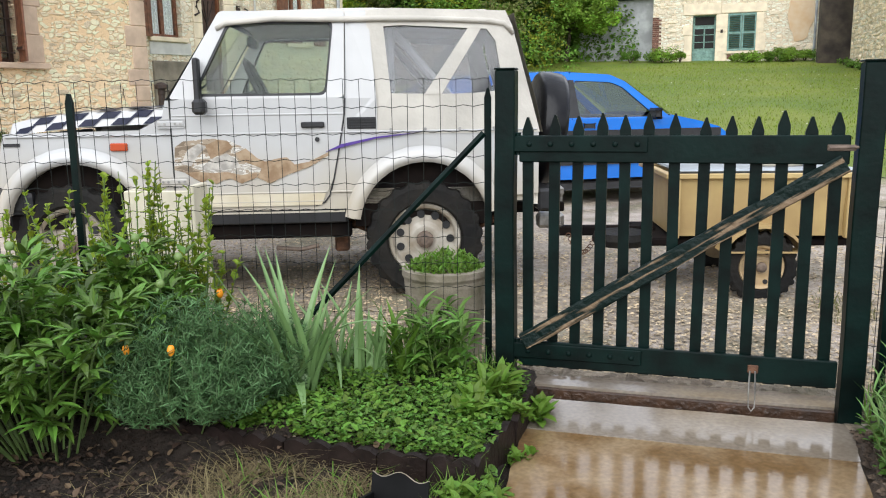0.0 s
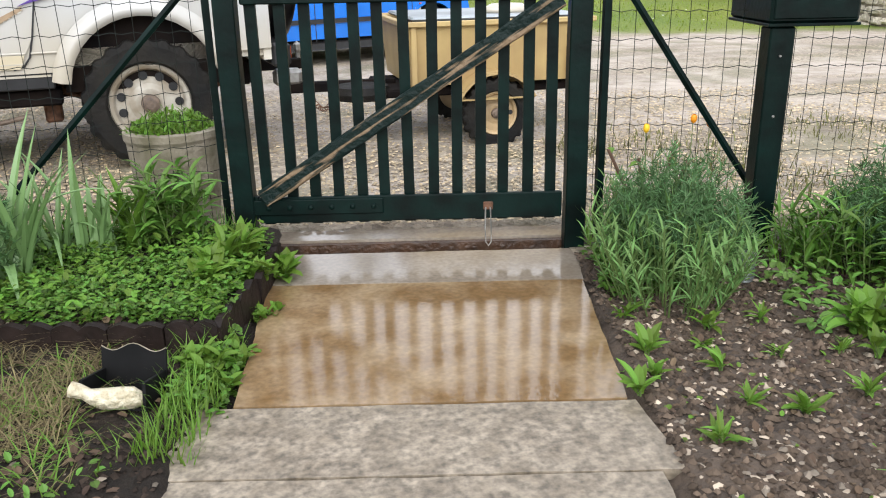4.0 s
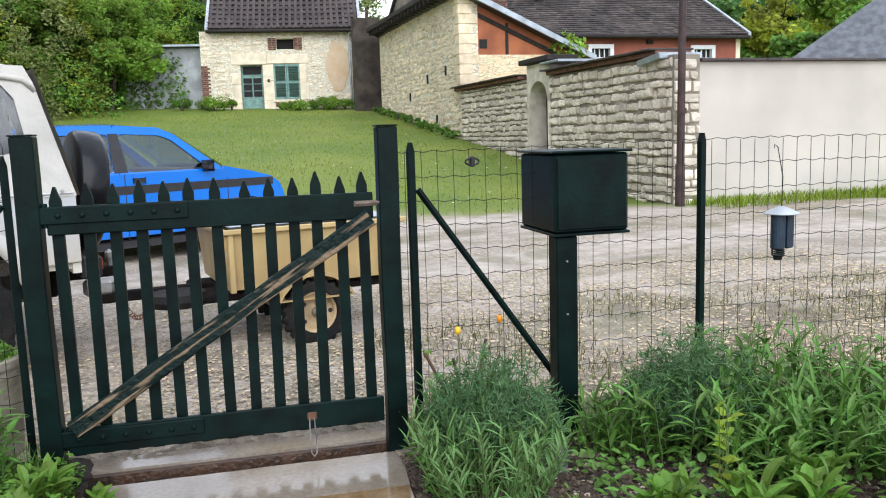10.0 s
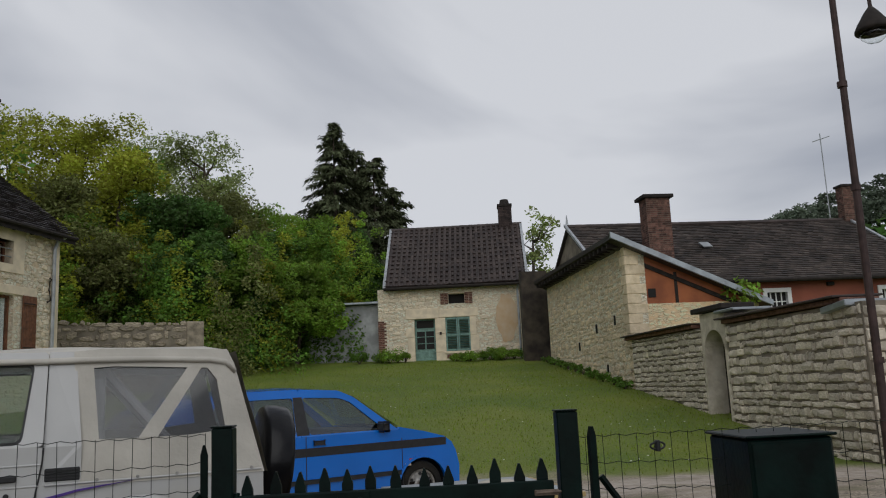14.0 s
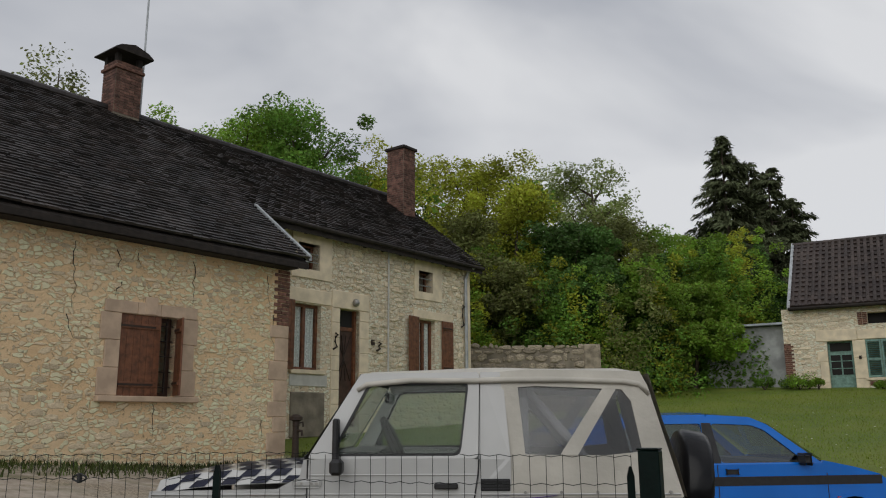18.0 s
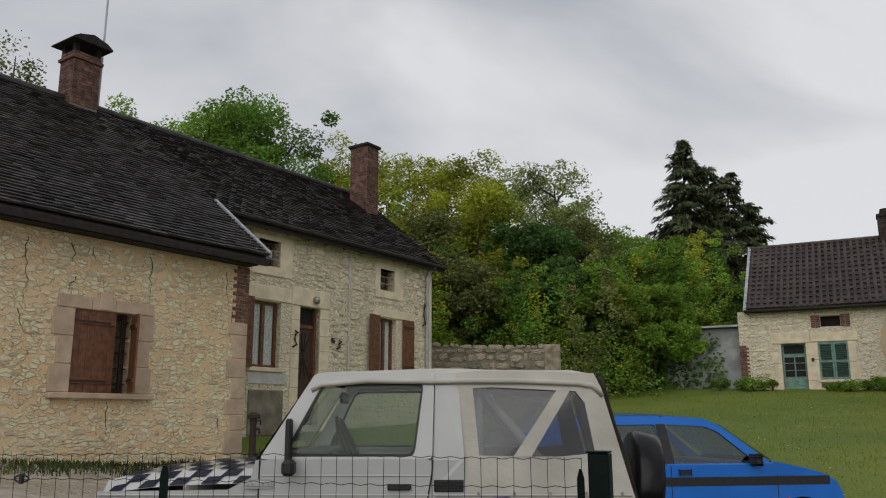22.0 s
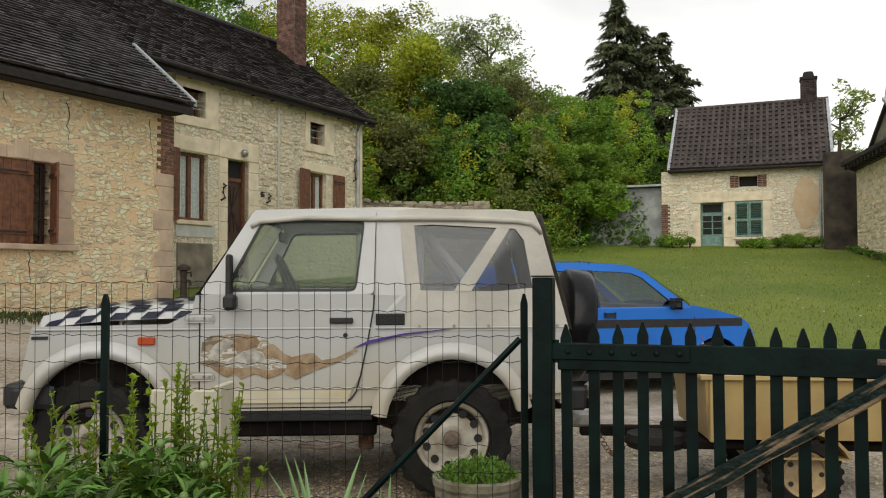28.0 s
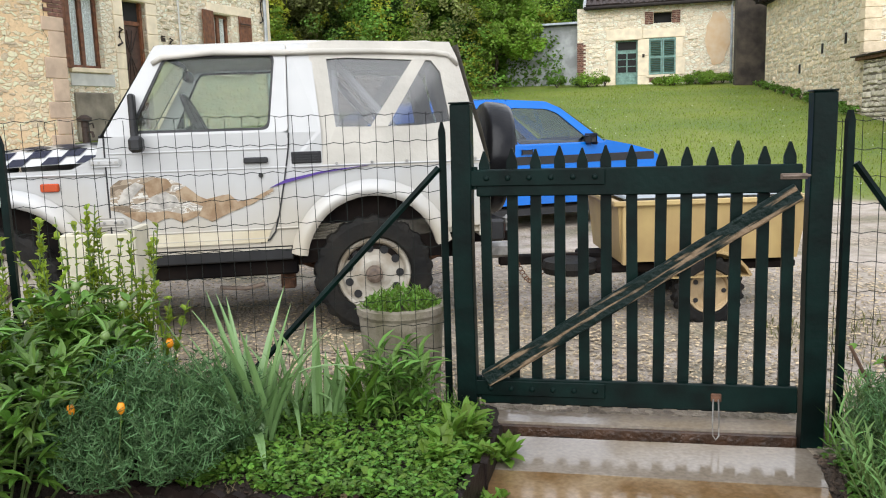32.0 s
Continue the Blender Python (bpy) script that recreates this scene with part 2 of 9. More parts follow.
M_mount_c = material("grey_decal", (0.40, 0.375, 0.33), 0.5, vary=0.3, scale=25)


def decal_streaks(name, bands, scale=(9.0, 9.0, 26.0)):
    """Slanting torn bands of several colours."""
    m = material(name, bands[0][1], 0.45)
    nt = m.node_tree
    co, mp, n, r = nt.nodes.new("ShaderNodeTexCoord"), nt.nodes.new("ShaderNodeMapping"), nt.nodes.new("ShaderNodeTexNoise"), nt.nodes.new("ShaderNodeValToRGB")
    mp.inputs["Scale"].default_value = scale
    mp.inputs["Rotation"].default_value = (0, radians(38), 0)
    n.inputs["Scale"].default_value, n.inputs["Detail"].default_value, n.inputs["Distortion"].default_value = 1.0, 5.0, 0.8
    r.color_ramp.interpolation = "CONSTANT"
    while len(r.color_ramp.elements) < len(bands):
        r.color_ramp.elements.new(0.5)
    for e, (pos, col) in zip(r.color_ramp.elements, bands):
        e.position, e.color = pos, (*col, 1)
    nt.links.new(co.outputs["Object"], mp.inputs["Vector"])
    nt.links.new(mp.outputs["Vector"], n.inputs["Vector"])
    nt.links.new(n.outputs["Fac"], r.inputs["Fac"])
    nt.links.new(r.outputs["Color"], nt.nodes["Principled BSDF"].inputs["Base Color"])
    return m


M_decal = decal_streaks("mountain_print", [(0.0, (0.17, 0.125, 0.08)), (0.42, (0.31, 0.245, 0.17)), (0.52, (0.58, 0.56, 0.50)), (0.57, (0.34, 0.31, 0.26)), (0.67, (0.60, 0.58, 0.53))])
gt = M_green_old.node_tree
g_co, g_map, g_n, g_r = gt.nodes.new("ShaderNodeTexCoord"), gt.nodes.new("ShaderNodeMapping"), gt.nodes.new("ShaderNodeTexNoise"), gt.nodes.new("ShaderNodeValToRGB")
g_map.vector_type = "TEXTURE"
g_map.inputs["Rotation"].default_value = (0, radians(-32.6), 0)
g_map.inputs["Scale"].default_value = (0.28, 0.05, 0.022)
g_n.inputs["Scale"].default_value, g_n.inputs["Detail"].default_value = 1.0, 6.0
g_r.color_ramp.elements[0].position, g_r.color_ramp.elements[0].color = 0.525, (0.003, 0.011, 0.009, 1)
g_r.color_ramp.elements[1].position, g_r.color_ramp.elements[1].color = 0.60, (0.20, 0.14, 0.085, 1)
gt.links.new(g_co.outputs["Object"], g_map.inputs["Vector"])
gt.links.new(g_map.outputs["Vector"], g_n.inputs["Vector"])
gt.links.new(g_n.outputs["Fac"], g_r.inputs["Fac"])
gt.links.new(g_r.outputs["Color"], gt.nodes["Principled BSDF"].inputs["Base Color"])
M_yellowed = material("yellowed_lower_paint", (0.62, 0.57, 0.44), 0.4, vary=0.15, scale=4, second=(0.52, 0.45, 0.31))
M_amber = material("amber_lens", (0.42, 0.06, 0.012), 0.25)
M_glass = glass("car_glass", (0.80, 0.85, 0.81), base=0.02)
M_vinyl = glass("clear_vinyl", (0.68, 0.69, 0.71), rough=0.05, base=0.05)
M_glass_d = glass("tinted_car_glass", (0.62, 0.67, 0.66), base=0.13)
M_pane = glass("window_glass", (0.94, 0.96, 0.96))
M_seat = material("grey_upholstery", (0.06, 0.065, 0.08), 0.9, vary=0.3, scale=14)
M_blue = material("blue_car_paint", (0.002, 0.135, 0.55), 0.22, vary=0.08, scale=2, coat=0.6)
M_tan = material("cream_fibreglass", (0.47, 0.345, 0.145), 0.5, vary=0.35, scale=4, second=(0.36, 0.25, 0.11), bump=0.05)
M_tanrim = material("tan_wheel", (0.36, 0.26, 0.14), 0.6, vary=0.3, scale=10)
M_lead = material("galvanised_sheet", (0.33, 0.36, 0.38), 0.42, 0.6, vary=0.2, scale=4)


def rounded(pts, r=0.03, seg=3):
    """Rounds the corners of a polygon of (x, z)."""
    out = []
    n = len(pts)
    for i in range(n):
        p, a, b = Vector(pts[i]), Vector(pts[i - 1]), Vector(pts[(i + 1) % n])
        da, db = (a - p), (b - p)
        k = min(r, da.length * 0.45, db.length * 0.45)
        s, e = p + da.normalized() * k, p + db.normalized() * k
        for j in range(seg + 1):
            t = j / seg
            q = s * (1 - t) ** 2 + 2 * p * t * (1 - t) + e * t ** 2
            out.append((q.x, q.y))
    return out


def ring_panel(outer, inner, y_of, thick):
    """A panel with a hole: two loops of the same number of (x, z), bent to y_of(z) and as thick as given."""
    own = bmesh.new()
    n = len(outer)
    loops = []
    for loop, off in ((outer, 0), (inner, 0), (outer, -thick), (inner, -thick)):
        loops.append([own.verts.new((x, y_of(z) + off, z)) for x, z in loop])
    o, i, o2, i2 = loops
    for k in range(n):
        m = (k + 1) % n
        own.faces.new((o[k], o[m], i[m], i[k]))
        own.faces.new((o2[m], o2[k], i2[k], i2[m]))
        own.faces.new((o[m], o[k], o2[k], o2[m]))
        own.faces.new((i[k], i[m], i2[m], i2[k]))
    bmesh.ops.recalc_face_normals(own, faces=own.faces)
    return own


def flat_panel(loop, y_of, thick):
    own = bmesh.new()
    a = [own.verts.new((x, y_of(z), z)) for x, z in loop]
    b = [own.verts.new((x, y_of(z) - thick, z)) for x, z in loop]
    own.faces.new(a)
    own.faces.new(b[::-1])
    n = len(loop)
    for k in range(n):
        own.faces.new((a[k], b[k], b[(k + 1) % n], a[(k + 1) % n]))
    bmesh.ops.recalc_face_normals(own, faces=own.faces)
    return own


def mirror_y(bm):
    own = bm.copy()
    bmesh.ops.scale(own, vec=(1, -1, 1), verts=own.verts)
    bmesh.ops.reverse_faces(own, faces=own.faces)
    return own


def arc(cx, cz, r, a0, a1, n=12):
    return [(cx + r * math.cos(radians(a0 + (a1 - a0) * k / n)), cz + r * math.sin(radians(a0 + (a1 - a0) * k / n))) for k in range(n + 1)]


def wheel_parts(parent, m, r, width, rim_r, rim_mat, holes=8, name="wheel", tread=True):
    """A road wheel whose outer side faces +y of m."""
    w = new(name)
    w.empty_display_size = 0.1
    w.parent, w.matrix_basis = parent, m
    h = width / 2
    prof = [(rim_r, -h, 0), (r * 0.9, -h, 0), (r * 0.965, -h * 0.88, 1), (r * 0.985, -h * 0.5, 1), (r * 0.985, 0.0, 0), (r * 0.985, h * 0.5, 2), (r * 0.965, h * 0.88, 2), (r * 0.9, h, 0), (rim_r * 1.06, h, 0), (rim_r, h * 0.8, 0)]
    n = 88 if tread else 36
    V, Fc = [], []
    for k in range(n):
        a = 2 * math.pi * k / n
        for q, y, row in prof:
            rr = q + (0.013 if tread and row and (k // 2 + row) % 2 else 0.0)
            V.append((rr * math.cos(a), y, rr * math.sin(a)))
    m = len(prof)
    for k in range(n):
        for q in range(m - 1):
            p0, p1 = k * m + q, ((k + 1) % n) * m + q
            Fc.append((p0, p0 + 1, p1 + 1, p1))
    tyre = from_lists(V, Fc)
    bmesh.ops.recalc_face_normals(tyre, faces=tyre.faces)
    part("tyre", tyre, M_tyre, w, "worn dusty black tyre", smooth=False)
    rim = lathe([(rim_r, -h * 0.7), (rim_r, h * 0.72), (rim_r * 0.96, h * 0.86), (rim_r * 0.88, h * 0.75), (rim_r * 0.82, h * 0.45), (rim_r * 0.5, h * 0.5), (rim_r * 0.36, h * 0.62), (rim_r * 0.3, h * 0.62), (0.0001, h * 0.5)], 32, "Y")
    bmesh.ops.transform(rim, matrix=Matrix.Scale(-1, 4, (0, 1, 0)), verts=rim.verts)
    bmesh.ops.recalc_face_normals(rim, faces=rim.faces)
    part("rim", rim, rim_mat, w, smooth=False)
    for k in range(holes):
        a = 2 * math.pi * (k + 0.5) / holes
        p = Vector((math.cos(a) * rim_r * 0.70, h * 0.44, math.sin(a) * rim_r * 0.70))
        part("rim_hole", cylm(p, p + Vector((0, h * 0.1, 0)), rim_r * 0.11, n=12), M_black, w)
    hub = lathe([(rim_r * 0.24, h * 0.45), (rim_r * 0.22, h * 0.95), (rim_r * 0.12, h * 1.05), (0.0001, h * 1.06)], 14, "Y")
    bmesh.ops.transform(hub, matrix=Matrix.Scale(-1, 4, (0, 1, 0)), verts=hub.verts)
    bmesh.ops.recalc_face_normals(hub, faces=hub.faces)
    part("hub", hub, M_hub, w, "dull brown hub cap")
    return w

# ---- the ground ----
def smooth01(a, b, x):
    k = min(1.0, max(0.0, (x - a) / (b - a)))
    return k * k * (3 - 2 * k)


GATE = Vector((0.225, 2.985))
ALONG = Vector((0.96, -0.28)).normalized()


def G(a, b, z=0.0):
    """A place in the garden: a metres along the gate from its hinge post, b metres inside the fence."""
    a, b = float(a), float(b)
    p = GATE + a * ALONG + b * Vector((ALONG.y, -ALONG.x))
    return Vector((p.x, p.y, z))


def gb(x, y):
    d = Vector((x, y)) - GATE
    return d.dot(ALONG), d.dot(Vector((ALONG.y, -ALONG.x)))


def ground_z(x, y):
    q = (x - 8.87) * 0.22 + (y - 8.57) * 0.975
    z = 0.06 + 0.112 * max(0.0, q - 0.6) ** 1.0 * smooth01(-1, 3, q) + 0.13 * max(0.0, -x - 1.6) * smooth01(4.5, 9, y)
    z = min(z, 2.6)
    z += 8.0 * smooth01(31, 62, y) * smooth01(12, 0, x) + 12.0 * smooth01(60, 115, math.hypot(x, y)) * smooth01(20, 45, x)
    inside = gb(x, y)[1]
    return z * (1 - smooth01(-0.25, 0.1, inside))
# ---- the ground sheet ----
def ground_material():
    m = bpy.data.materials.new("gravel_and_grass")
    m.use_nodes = True
    nt = m.node_tree
    N, L = nt.nodes, nt.links
    b = N["Principled BSDF"]
    co = N.new("ShaderNodeTexCoord")
    sep = N.new("ShaderNodeSeparateXYZ")
    L.new(co.outputs["Object"], sep.inputs[0])

    def noise_node(scale, detail=4.0):
        n = N.new("ShaderNodeTexNoise")
        n.inputs["Scale"].default_value, n.inputs["Detail"].default_value = scale, detail
        L.new(co.outputs["Object"], n.inputs["Vector"])
        return n.outputs["Fac"]

    def ramp(src, p0, c0, p1, c1):
        r = N.new("ShaderNodeValToRGB")
        r.color_ramp.elements[0].position, r.color_ramp.elements[0].color = p0, (*c0, 1)
        r.color_ramp.elements[1].position, r.color_ramp.elements[1].color = p1, (*c1, 1)
        L.new(src, r.inputs["Fac"])
        return r.outputs["Color"]

    def calc(op, a, c):
        n = N.new("ShaderNodeMath")
        n.operation = op
        for k, v in enumerate((a, c)):
            if isinstance(v, (int, float)):
                n.inputs[k].default_value = v
            else:
                L.new(v, n.inputs[k])
        return n.outputs[0]

    def mix(f, a, c):
        n = N.new("ShaderNodeMix")
        n.data_type = "RGBA"
        L.new(f, n.inputs["Factor"])
        L.new(a, n.inputs["A"])
        L.new(c, n.inputs["B"])
        return n.outputs["Result"]

    vor = N.new("ShaderNodeTexVoronoi")
    vor.inputs["Scale"].default_value = 38.0
    L.new(co.outputs["Object"], vor.inputs["Vector"])
    pebble = ramp(vor.outputs["Color"], 0.15, (0.13, 0.10, 0.07), 0.9, (0.56, 0.465, 0.34))
    track = ramp(noise_node(0.9, 6), 0.42, (0.235, 0.195, 0.15), 0.62, (0.38, 0.335, 0.27))
    lane = N.new("ShaderNodeMapping")
    lane.inputs["Rotation"].default_value = (0, 0, radians(12.7))
    lane.inputs["Scale"].default_value = (0.16, 1.15, 1.0)
    L.new(co.outputs["Object"], lane.inputs["Vector"])
    streak = N.new("ShaderNodeTexNoise")
    streak.inputs["Scale"].default_value, streak.inputs["Detail"].default_value = 1.0, 6.0
    L.new(lane.outputs["Vector"], streak.inputs["Vector"])
    rolled = ramp(noise_node(7, 6), 0.35, (0.34, 0.285, 0.23), 0.65, (0.50, 0.43, 0.36))
    worn = mix(ramp(noise_node(2.2, 5), 0.4, (0.2, 0.2, 0.2), 0.62, (0.8, 0.8, 0.8)), pebble, track)
    gravel = mix(ramp(streak.outputs["Fac"], 0.47, (0, 0, 0), 0.56, (0.9, 0.9, 0.9)), worn, rolled)
    tuft = ramp(noise_node(14, 6), 0.3, (0.085, 0.085, 0.03), 0.7, (0.17, 0.16, 0.065))
    off = calc("ADD", calc("MULTIPLY", sep.outputs["X"], 0.28), calc("MULTIPLY", sep.outputs["Y"], 0.96))
    side = calc("SUBTRACT", calc("MULTIPLY", sep.outputs["X"], 0.96), calc("MULTIPLY", sep.outputs["Y"], 0.28))
    ragged = noise_node(1.4, 6)
    strip_w = ramp(calc("ADD", calc("MULTIPLY", calc("SUBTRACT", 5.2, off), 0.5), calc("MULTIPLY", calc("SUBTRACT", ragged, 0.5), 2.4)), 0.1, (0, 0, 0), 0.7, (1, 1, 1))
    strip_l = ramp(calc("MULTIPLY", calc("SUBTRACT", side, 0.9), 0.45), 0.15, (0, 0, 0), 0.8, (1, 1, 1))
    verge = calc("MULTIPLY", calc("MULTIPLY", strip_w, strip_l), 0.85)
    weedy = ramp(noise_node(9, 7), 0.38, (0.075, 0.055, 0.03), 0.62, (0.17, 0.145, 0.06))
    patch = ramp(noise_node(1.6, 7), 0.52, (0, 0, 0), 0.64, (1, 1, 1))
    gravel2 = mix(calc("MULTIPLY", patch, 0.55), gravel, tuft)
    lawn = mix(ramp(noise_node(0.5, 8), 0.35, (0, 0, 0), 0.7, (1, 1, 1)), ramp(noise_node(30, 5), 0.3, (0.050, 0.092, 0.007), 0.7, (0.150, 0.210, 0.015)), ramp(noise_node(26, 5), 0.3, (0.10, 0.13, 0.011), 0.7, (0.235, 0.265, 0.028)))
    edge = calc("ADD", calc("ADD", sep.outputs["Y"], calc("MULTIPLY", sep.outputs["X"], 0.42)), calc("MULTIPLY", noise_node(0.8, 6), 2.2))
    mask = ramp(calc("SUBTRACT", edge, 12.9), 0.0, (0, 0, 0), 0.8, (1, 1, 1))
    L.new(mix(mask, mix(verge, gravel2, weedy), lawn), b.inputs["Base Color"])
    b.inputs["Roughness"].default_value = 0.75
    bump = N.new("ShaderNodeBump")
    bump.inputs["Strength"].default_value, bump.inputs["Distance"].default_value = 0.6, 0.02
    L.new(calc("ADD", vor.outputs["Distance"], noise_node(60, 4)), bump.inputs["Height"])
    L.new(bump.outputs["Normal"], b.inputs["Normal"])
    return m


def grid_ground():
    xs = np.concatenate([np.linspace(-200, -12, 20), np.arange(-11, 14, 0.25), np.linspace(15, 260, 40)])
    ys = np.concatenate([np.linspace(-60, -3, 8), np.arange(-2, 12, 0.2), np.arange(12, 40, 0.7), np.linspace(41, 300, 40)])
    v = [(x, y, ground_z(x, y) + (0.02 * noise.noise(Vector((x, y, 0)) * 1.3) if gb(x, y)[1] < -0.3 else -0.05)) for y in ys for x in xs]
    n = len(xs)
    f = [(j * n + i, j * n + i + 1, (j + 1) * n + i + 1, (j + 1) * n + i) for j in range(len(ys) - 1) for i in range(n - 1)]
    return from_lists(v, f)


ground = link_mesh("ground", grid_ground(), ground_material(), smooth=True)
tagged(ground, "pale wet gravel lane merging into a mown grass slope", "ground", kind="structure")

M_pebble = material("mixed_pebbles", (0.40, 0.315, 0.20), 0.6, vary=0.2, scale=20, island=0.55, spec=0.4)
M_soil = material("dark_damp_soil", (0.064, 0.046, 0.032), 0.92, vary=0.45, scale=9, bump=0.9, bump_scale=45, detail=8)
M_chip = material("soil_stones_and_chips", (0.29, 0.235, 0.175), 0.8, vary=0.2, scale=20, island=0.75)
M_clod = material("soil_clods", (0.082, 0.060, 0.043), 0.95, vary=0.3, scale=20, island=0.5, spec=0.2)


def pebbles(name, n, place, size, mat, label, seed, flat=0.5):
    r = random.Random(seed)
    V, Fc = [], []
    for _ in range(n):
        p = place(r)
        if p is None:
            continue
        s = size * r.uniform(0.4, 1.0) ** 1.5 * 1.4
        a = r.uniform(0, 6.28)
        ca, sa = math.cos(a), math.sin(a)
        k = len(V)
        ring = []
        for q in range(5):
            t = q * 1.2566 + r.uniform(-0.3, 0.3)
            x, y = s * math.cos(t), 0.7 * s * math.sin(t)
            ring.append((p[0] + ca * x - sa * y, p[1] + sa * x + ca * y, p[2] + s * flat * r.uniform(-0.1, 0.3)))
        V += ring + [(p[0] + r.uniform(-0.3, 0.3) * s, p[1] + r.uniform(-0.3, 0.3) * s, p[2] + s * flat)]
        Fc += [(k + q, k + (q + 1) % 5, k + 5) for q in range(5)]
    return tagged(link_mesh(name, from_lists(V, Fc), mat), label, "gravel", kind="stuff")


def on_lane(r):
    a, b = r.uniform(-2.8, 5.5), -0.18 - 3.2 * r.random() ** 1.6
    p = G(a, b)
    return (p.x, p.y, ground_z(p.x, p.y) + 0.005)


pebbles("gravel", 42000, on_lane, 0.0108, M_pebble, "loose pale wet gravel", 5)


# ---- garden soil ----
def soil_z(a, b):
    if a < 0.14:
        z = 0.065 * smooth01(0.86, 0.77, b) * smooth01(0.14, 0.06, a)
    else:
        z = 0.0
    p = G(a, b)
    return z + 0.022 * noise.noise(Vector((p.x, p.y, 0)) * 5) + 0.016 * noise.noise(Vector((p.x, p.y, 3)) * 17) - (0.03 if 0.12 < a < 1.17 else 0.0)


def soil_mesh(a0, a1, b0, b1, step):
    A = np.arange(a0, a1 + 1e-6, step)
    B = np.arange(b0, b1 + 1e-6, step)
    v = [tuple(G(a, b, soil_z(a, b) + 0.012)) for b in B for a in A]
    n = len(A)
    f = [(j * n + i, (j + 1) * n + i, (j + 1) * n + i + 1, j * n + i + 1) for j in range(len(B) - 1) for i in range(n - 1)]
    return from_lists(v, f)


# the garden soil again in a much darker tone, for the leafy bed
M_bed_soil = material("near_black_soil", (0.020, 0.015, 0.011), 0.92, vary=0.45, scale=9, bump=0.9, bump_scale=45, detail=8, spec=0.25)
M_crumb = material("near_black_crumbs", (0.028, 0.02, 0.015), 0.95, vary=0.3, scale=20, island=0.6, spec=0.2)
soil = link_mesh("garden_soil", soil_mesh(0.6, 3.4, -0.12, 3.4, 0.035), M_soil, smooth=True)
tagged(soil, "damp brown garden soil with clods and stones", "soil", kind="structure")
soil = link_mesh("garden_soil", soil_mesh(-2.8, 0.6, -0.12, 3.4, 0.034), M_bed_soil, smooth=True)
tagged(soil, "near-black damp soil under the leafy bed", "soil", kind="structure")


def on_soil(lo, hi, b0=0.1, b1=2.2):
    def f(r):
        a, b = r.uniform(lo, hi), r.uniform(b0, b1)
        p = G(a, b)
        return (p.x, p.y, soil_z(a, b) + 0.012)
    return f


pebbles("soil_stone", 350, on_soil(1.2, 2.9, 0.3, 2.2), 0.015, M_chip, "larger stones and lumps lying on the soil", 10, 0.6)
pebbles("soil_clod", 1500, on_soil(1.18, 3.0), 0.014, M_clod, "lumps of damp dark soil", 11, 0.8)
pebbles("soil_stone", 3400, on_soil(1.2, 2.9), 0.0115, M_chip, "small stones and bark chips on the soil", 6)
pebbles("soil_clod", 17000, on_soil(1.18, 3.0), 0.011, M_clod, "crumbs of damp dark soil", 7, 0.7)
pebbles("soil_clod", 10000, on_soil(-2.6, 0.1, 0.6, 2.4), 0.012, M_crumb, "crumbs of damp dark soil", 8, 0.7)
pebbles("soil_stone", 250, on_soil(-2.4, 0.1, 0.75, 2.3), 0.012, M_chip, "small stones on the soil", 9)


# ---- path ----
def wet_concrete(name, dry, wet, lo, hi, patch=2.6, grain=0.6):
    m = bpy.data.materials.new(name)
    m.use_nodes = True
    nt = m.node_tree
    N, L = nt.nodes, nt.links
    b = N["Principled BSDF"]
    co = N.new("ShaderNodeTexCoord")
    def nz(scale, detail):
        n = N.new("ShaderNodeTexNoise")
        n.inputs["Scale"].default_value, n.inputs["Detail"].default_value = scale, detail
        L.new(co.outputs["Object"], n.inputs["Vector"])
        return n.outputs["Fac"]
    def ramp(src, p0, c0, p1, c1):
        r = N.new("ShaderNodeValToRGB")
        r.color_ramp.elements[0].position, r.color_ramp.elements[0].color = p0, (*c0, 1)
        r.color_ramp.elements[1].position, r.color_ramp.elements[1].color = p1, (*c1, 1)
        L.new(src, r.inputs["Fac"])
        return r.outputs["Color"]
    big, fine = nz(patch, 8), nz(60, 5)
    mx = N.new("ShaderNodeMix")
    mx.data_type, mx.blend_type = "RGBA", "MULTIPLY"
    mx.inputs["Factor"].default_value = grain
    L.new(ramp(big, 0.38, wet, 0.66, dry), mx.inputs["A"])
    L.new(ramp(fine, 0.3, (0.4, 0.4, 0.4), 0.7, (1.25, 1.25, 1.25)), mx.inputs["B"])
    L.new(mx.outputs["Result"], b.inputs["Base Color"])
    L.new(ramp(big, 0.35, (lo,) * 3, 0.7, (hi,) * 3), b.inputs["Roughness"])
    bump = N.new("ShaderNodeBump")
    bump.inputs["Strength"].default_value, bump.inputs["Distance"].default_value = 0.08, 0.004
    L.new(fine, bump.inputs["Height"])
    L.new(bump.outputs["Normal"], b.inputs["Normal"])
    return m


M_wet = wet_concrete("wet_brown_concrete", (0.30, 0.215, 0.125), (0.17, 0.102, 0.044), 0.05, 0.19, 5.0, 0.4)
M_damp = wet_concrete("damp_grey_concrete", (0.31, 0.26, 0.195), (0.20, 0.162, 0.115), 0.35, 0.65, 14.0, 0.9)
M_film = wet_concrete("water_filmed_concrete", (0.29, 0.25, 0.205), (0.22, 0.18, 0.135), 0.07, 0.2, 3.5, 0.35)


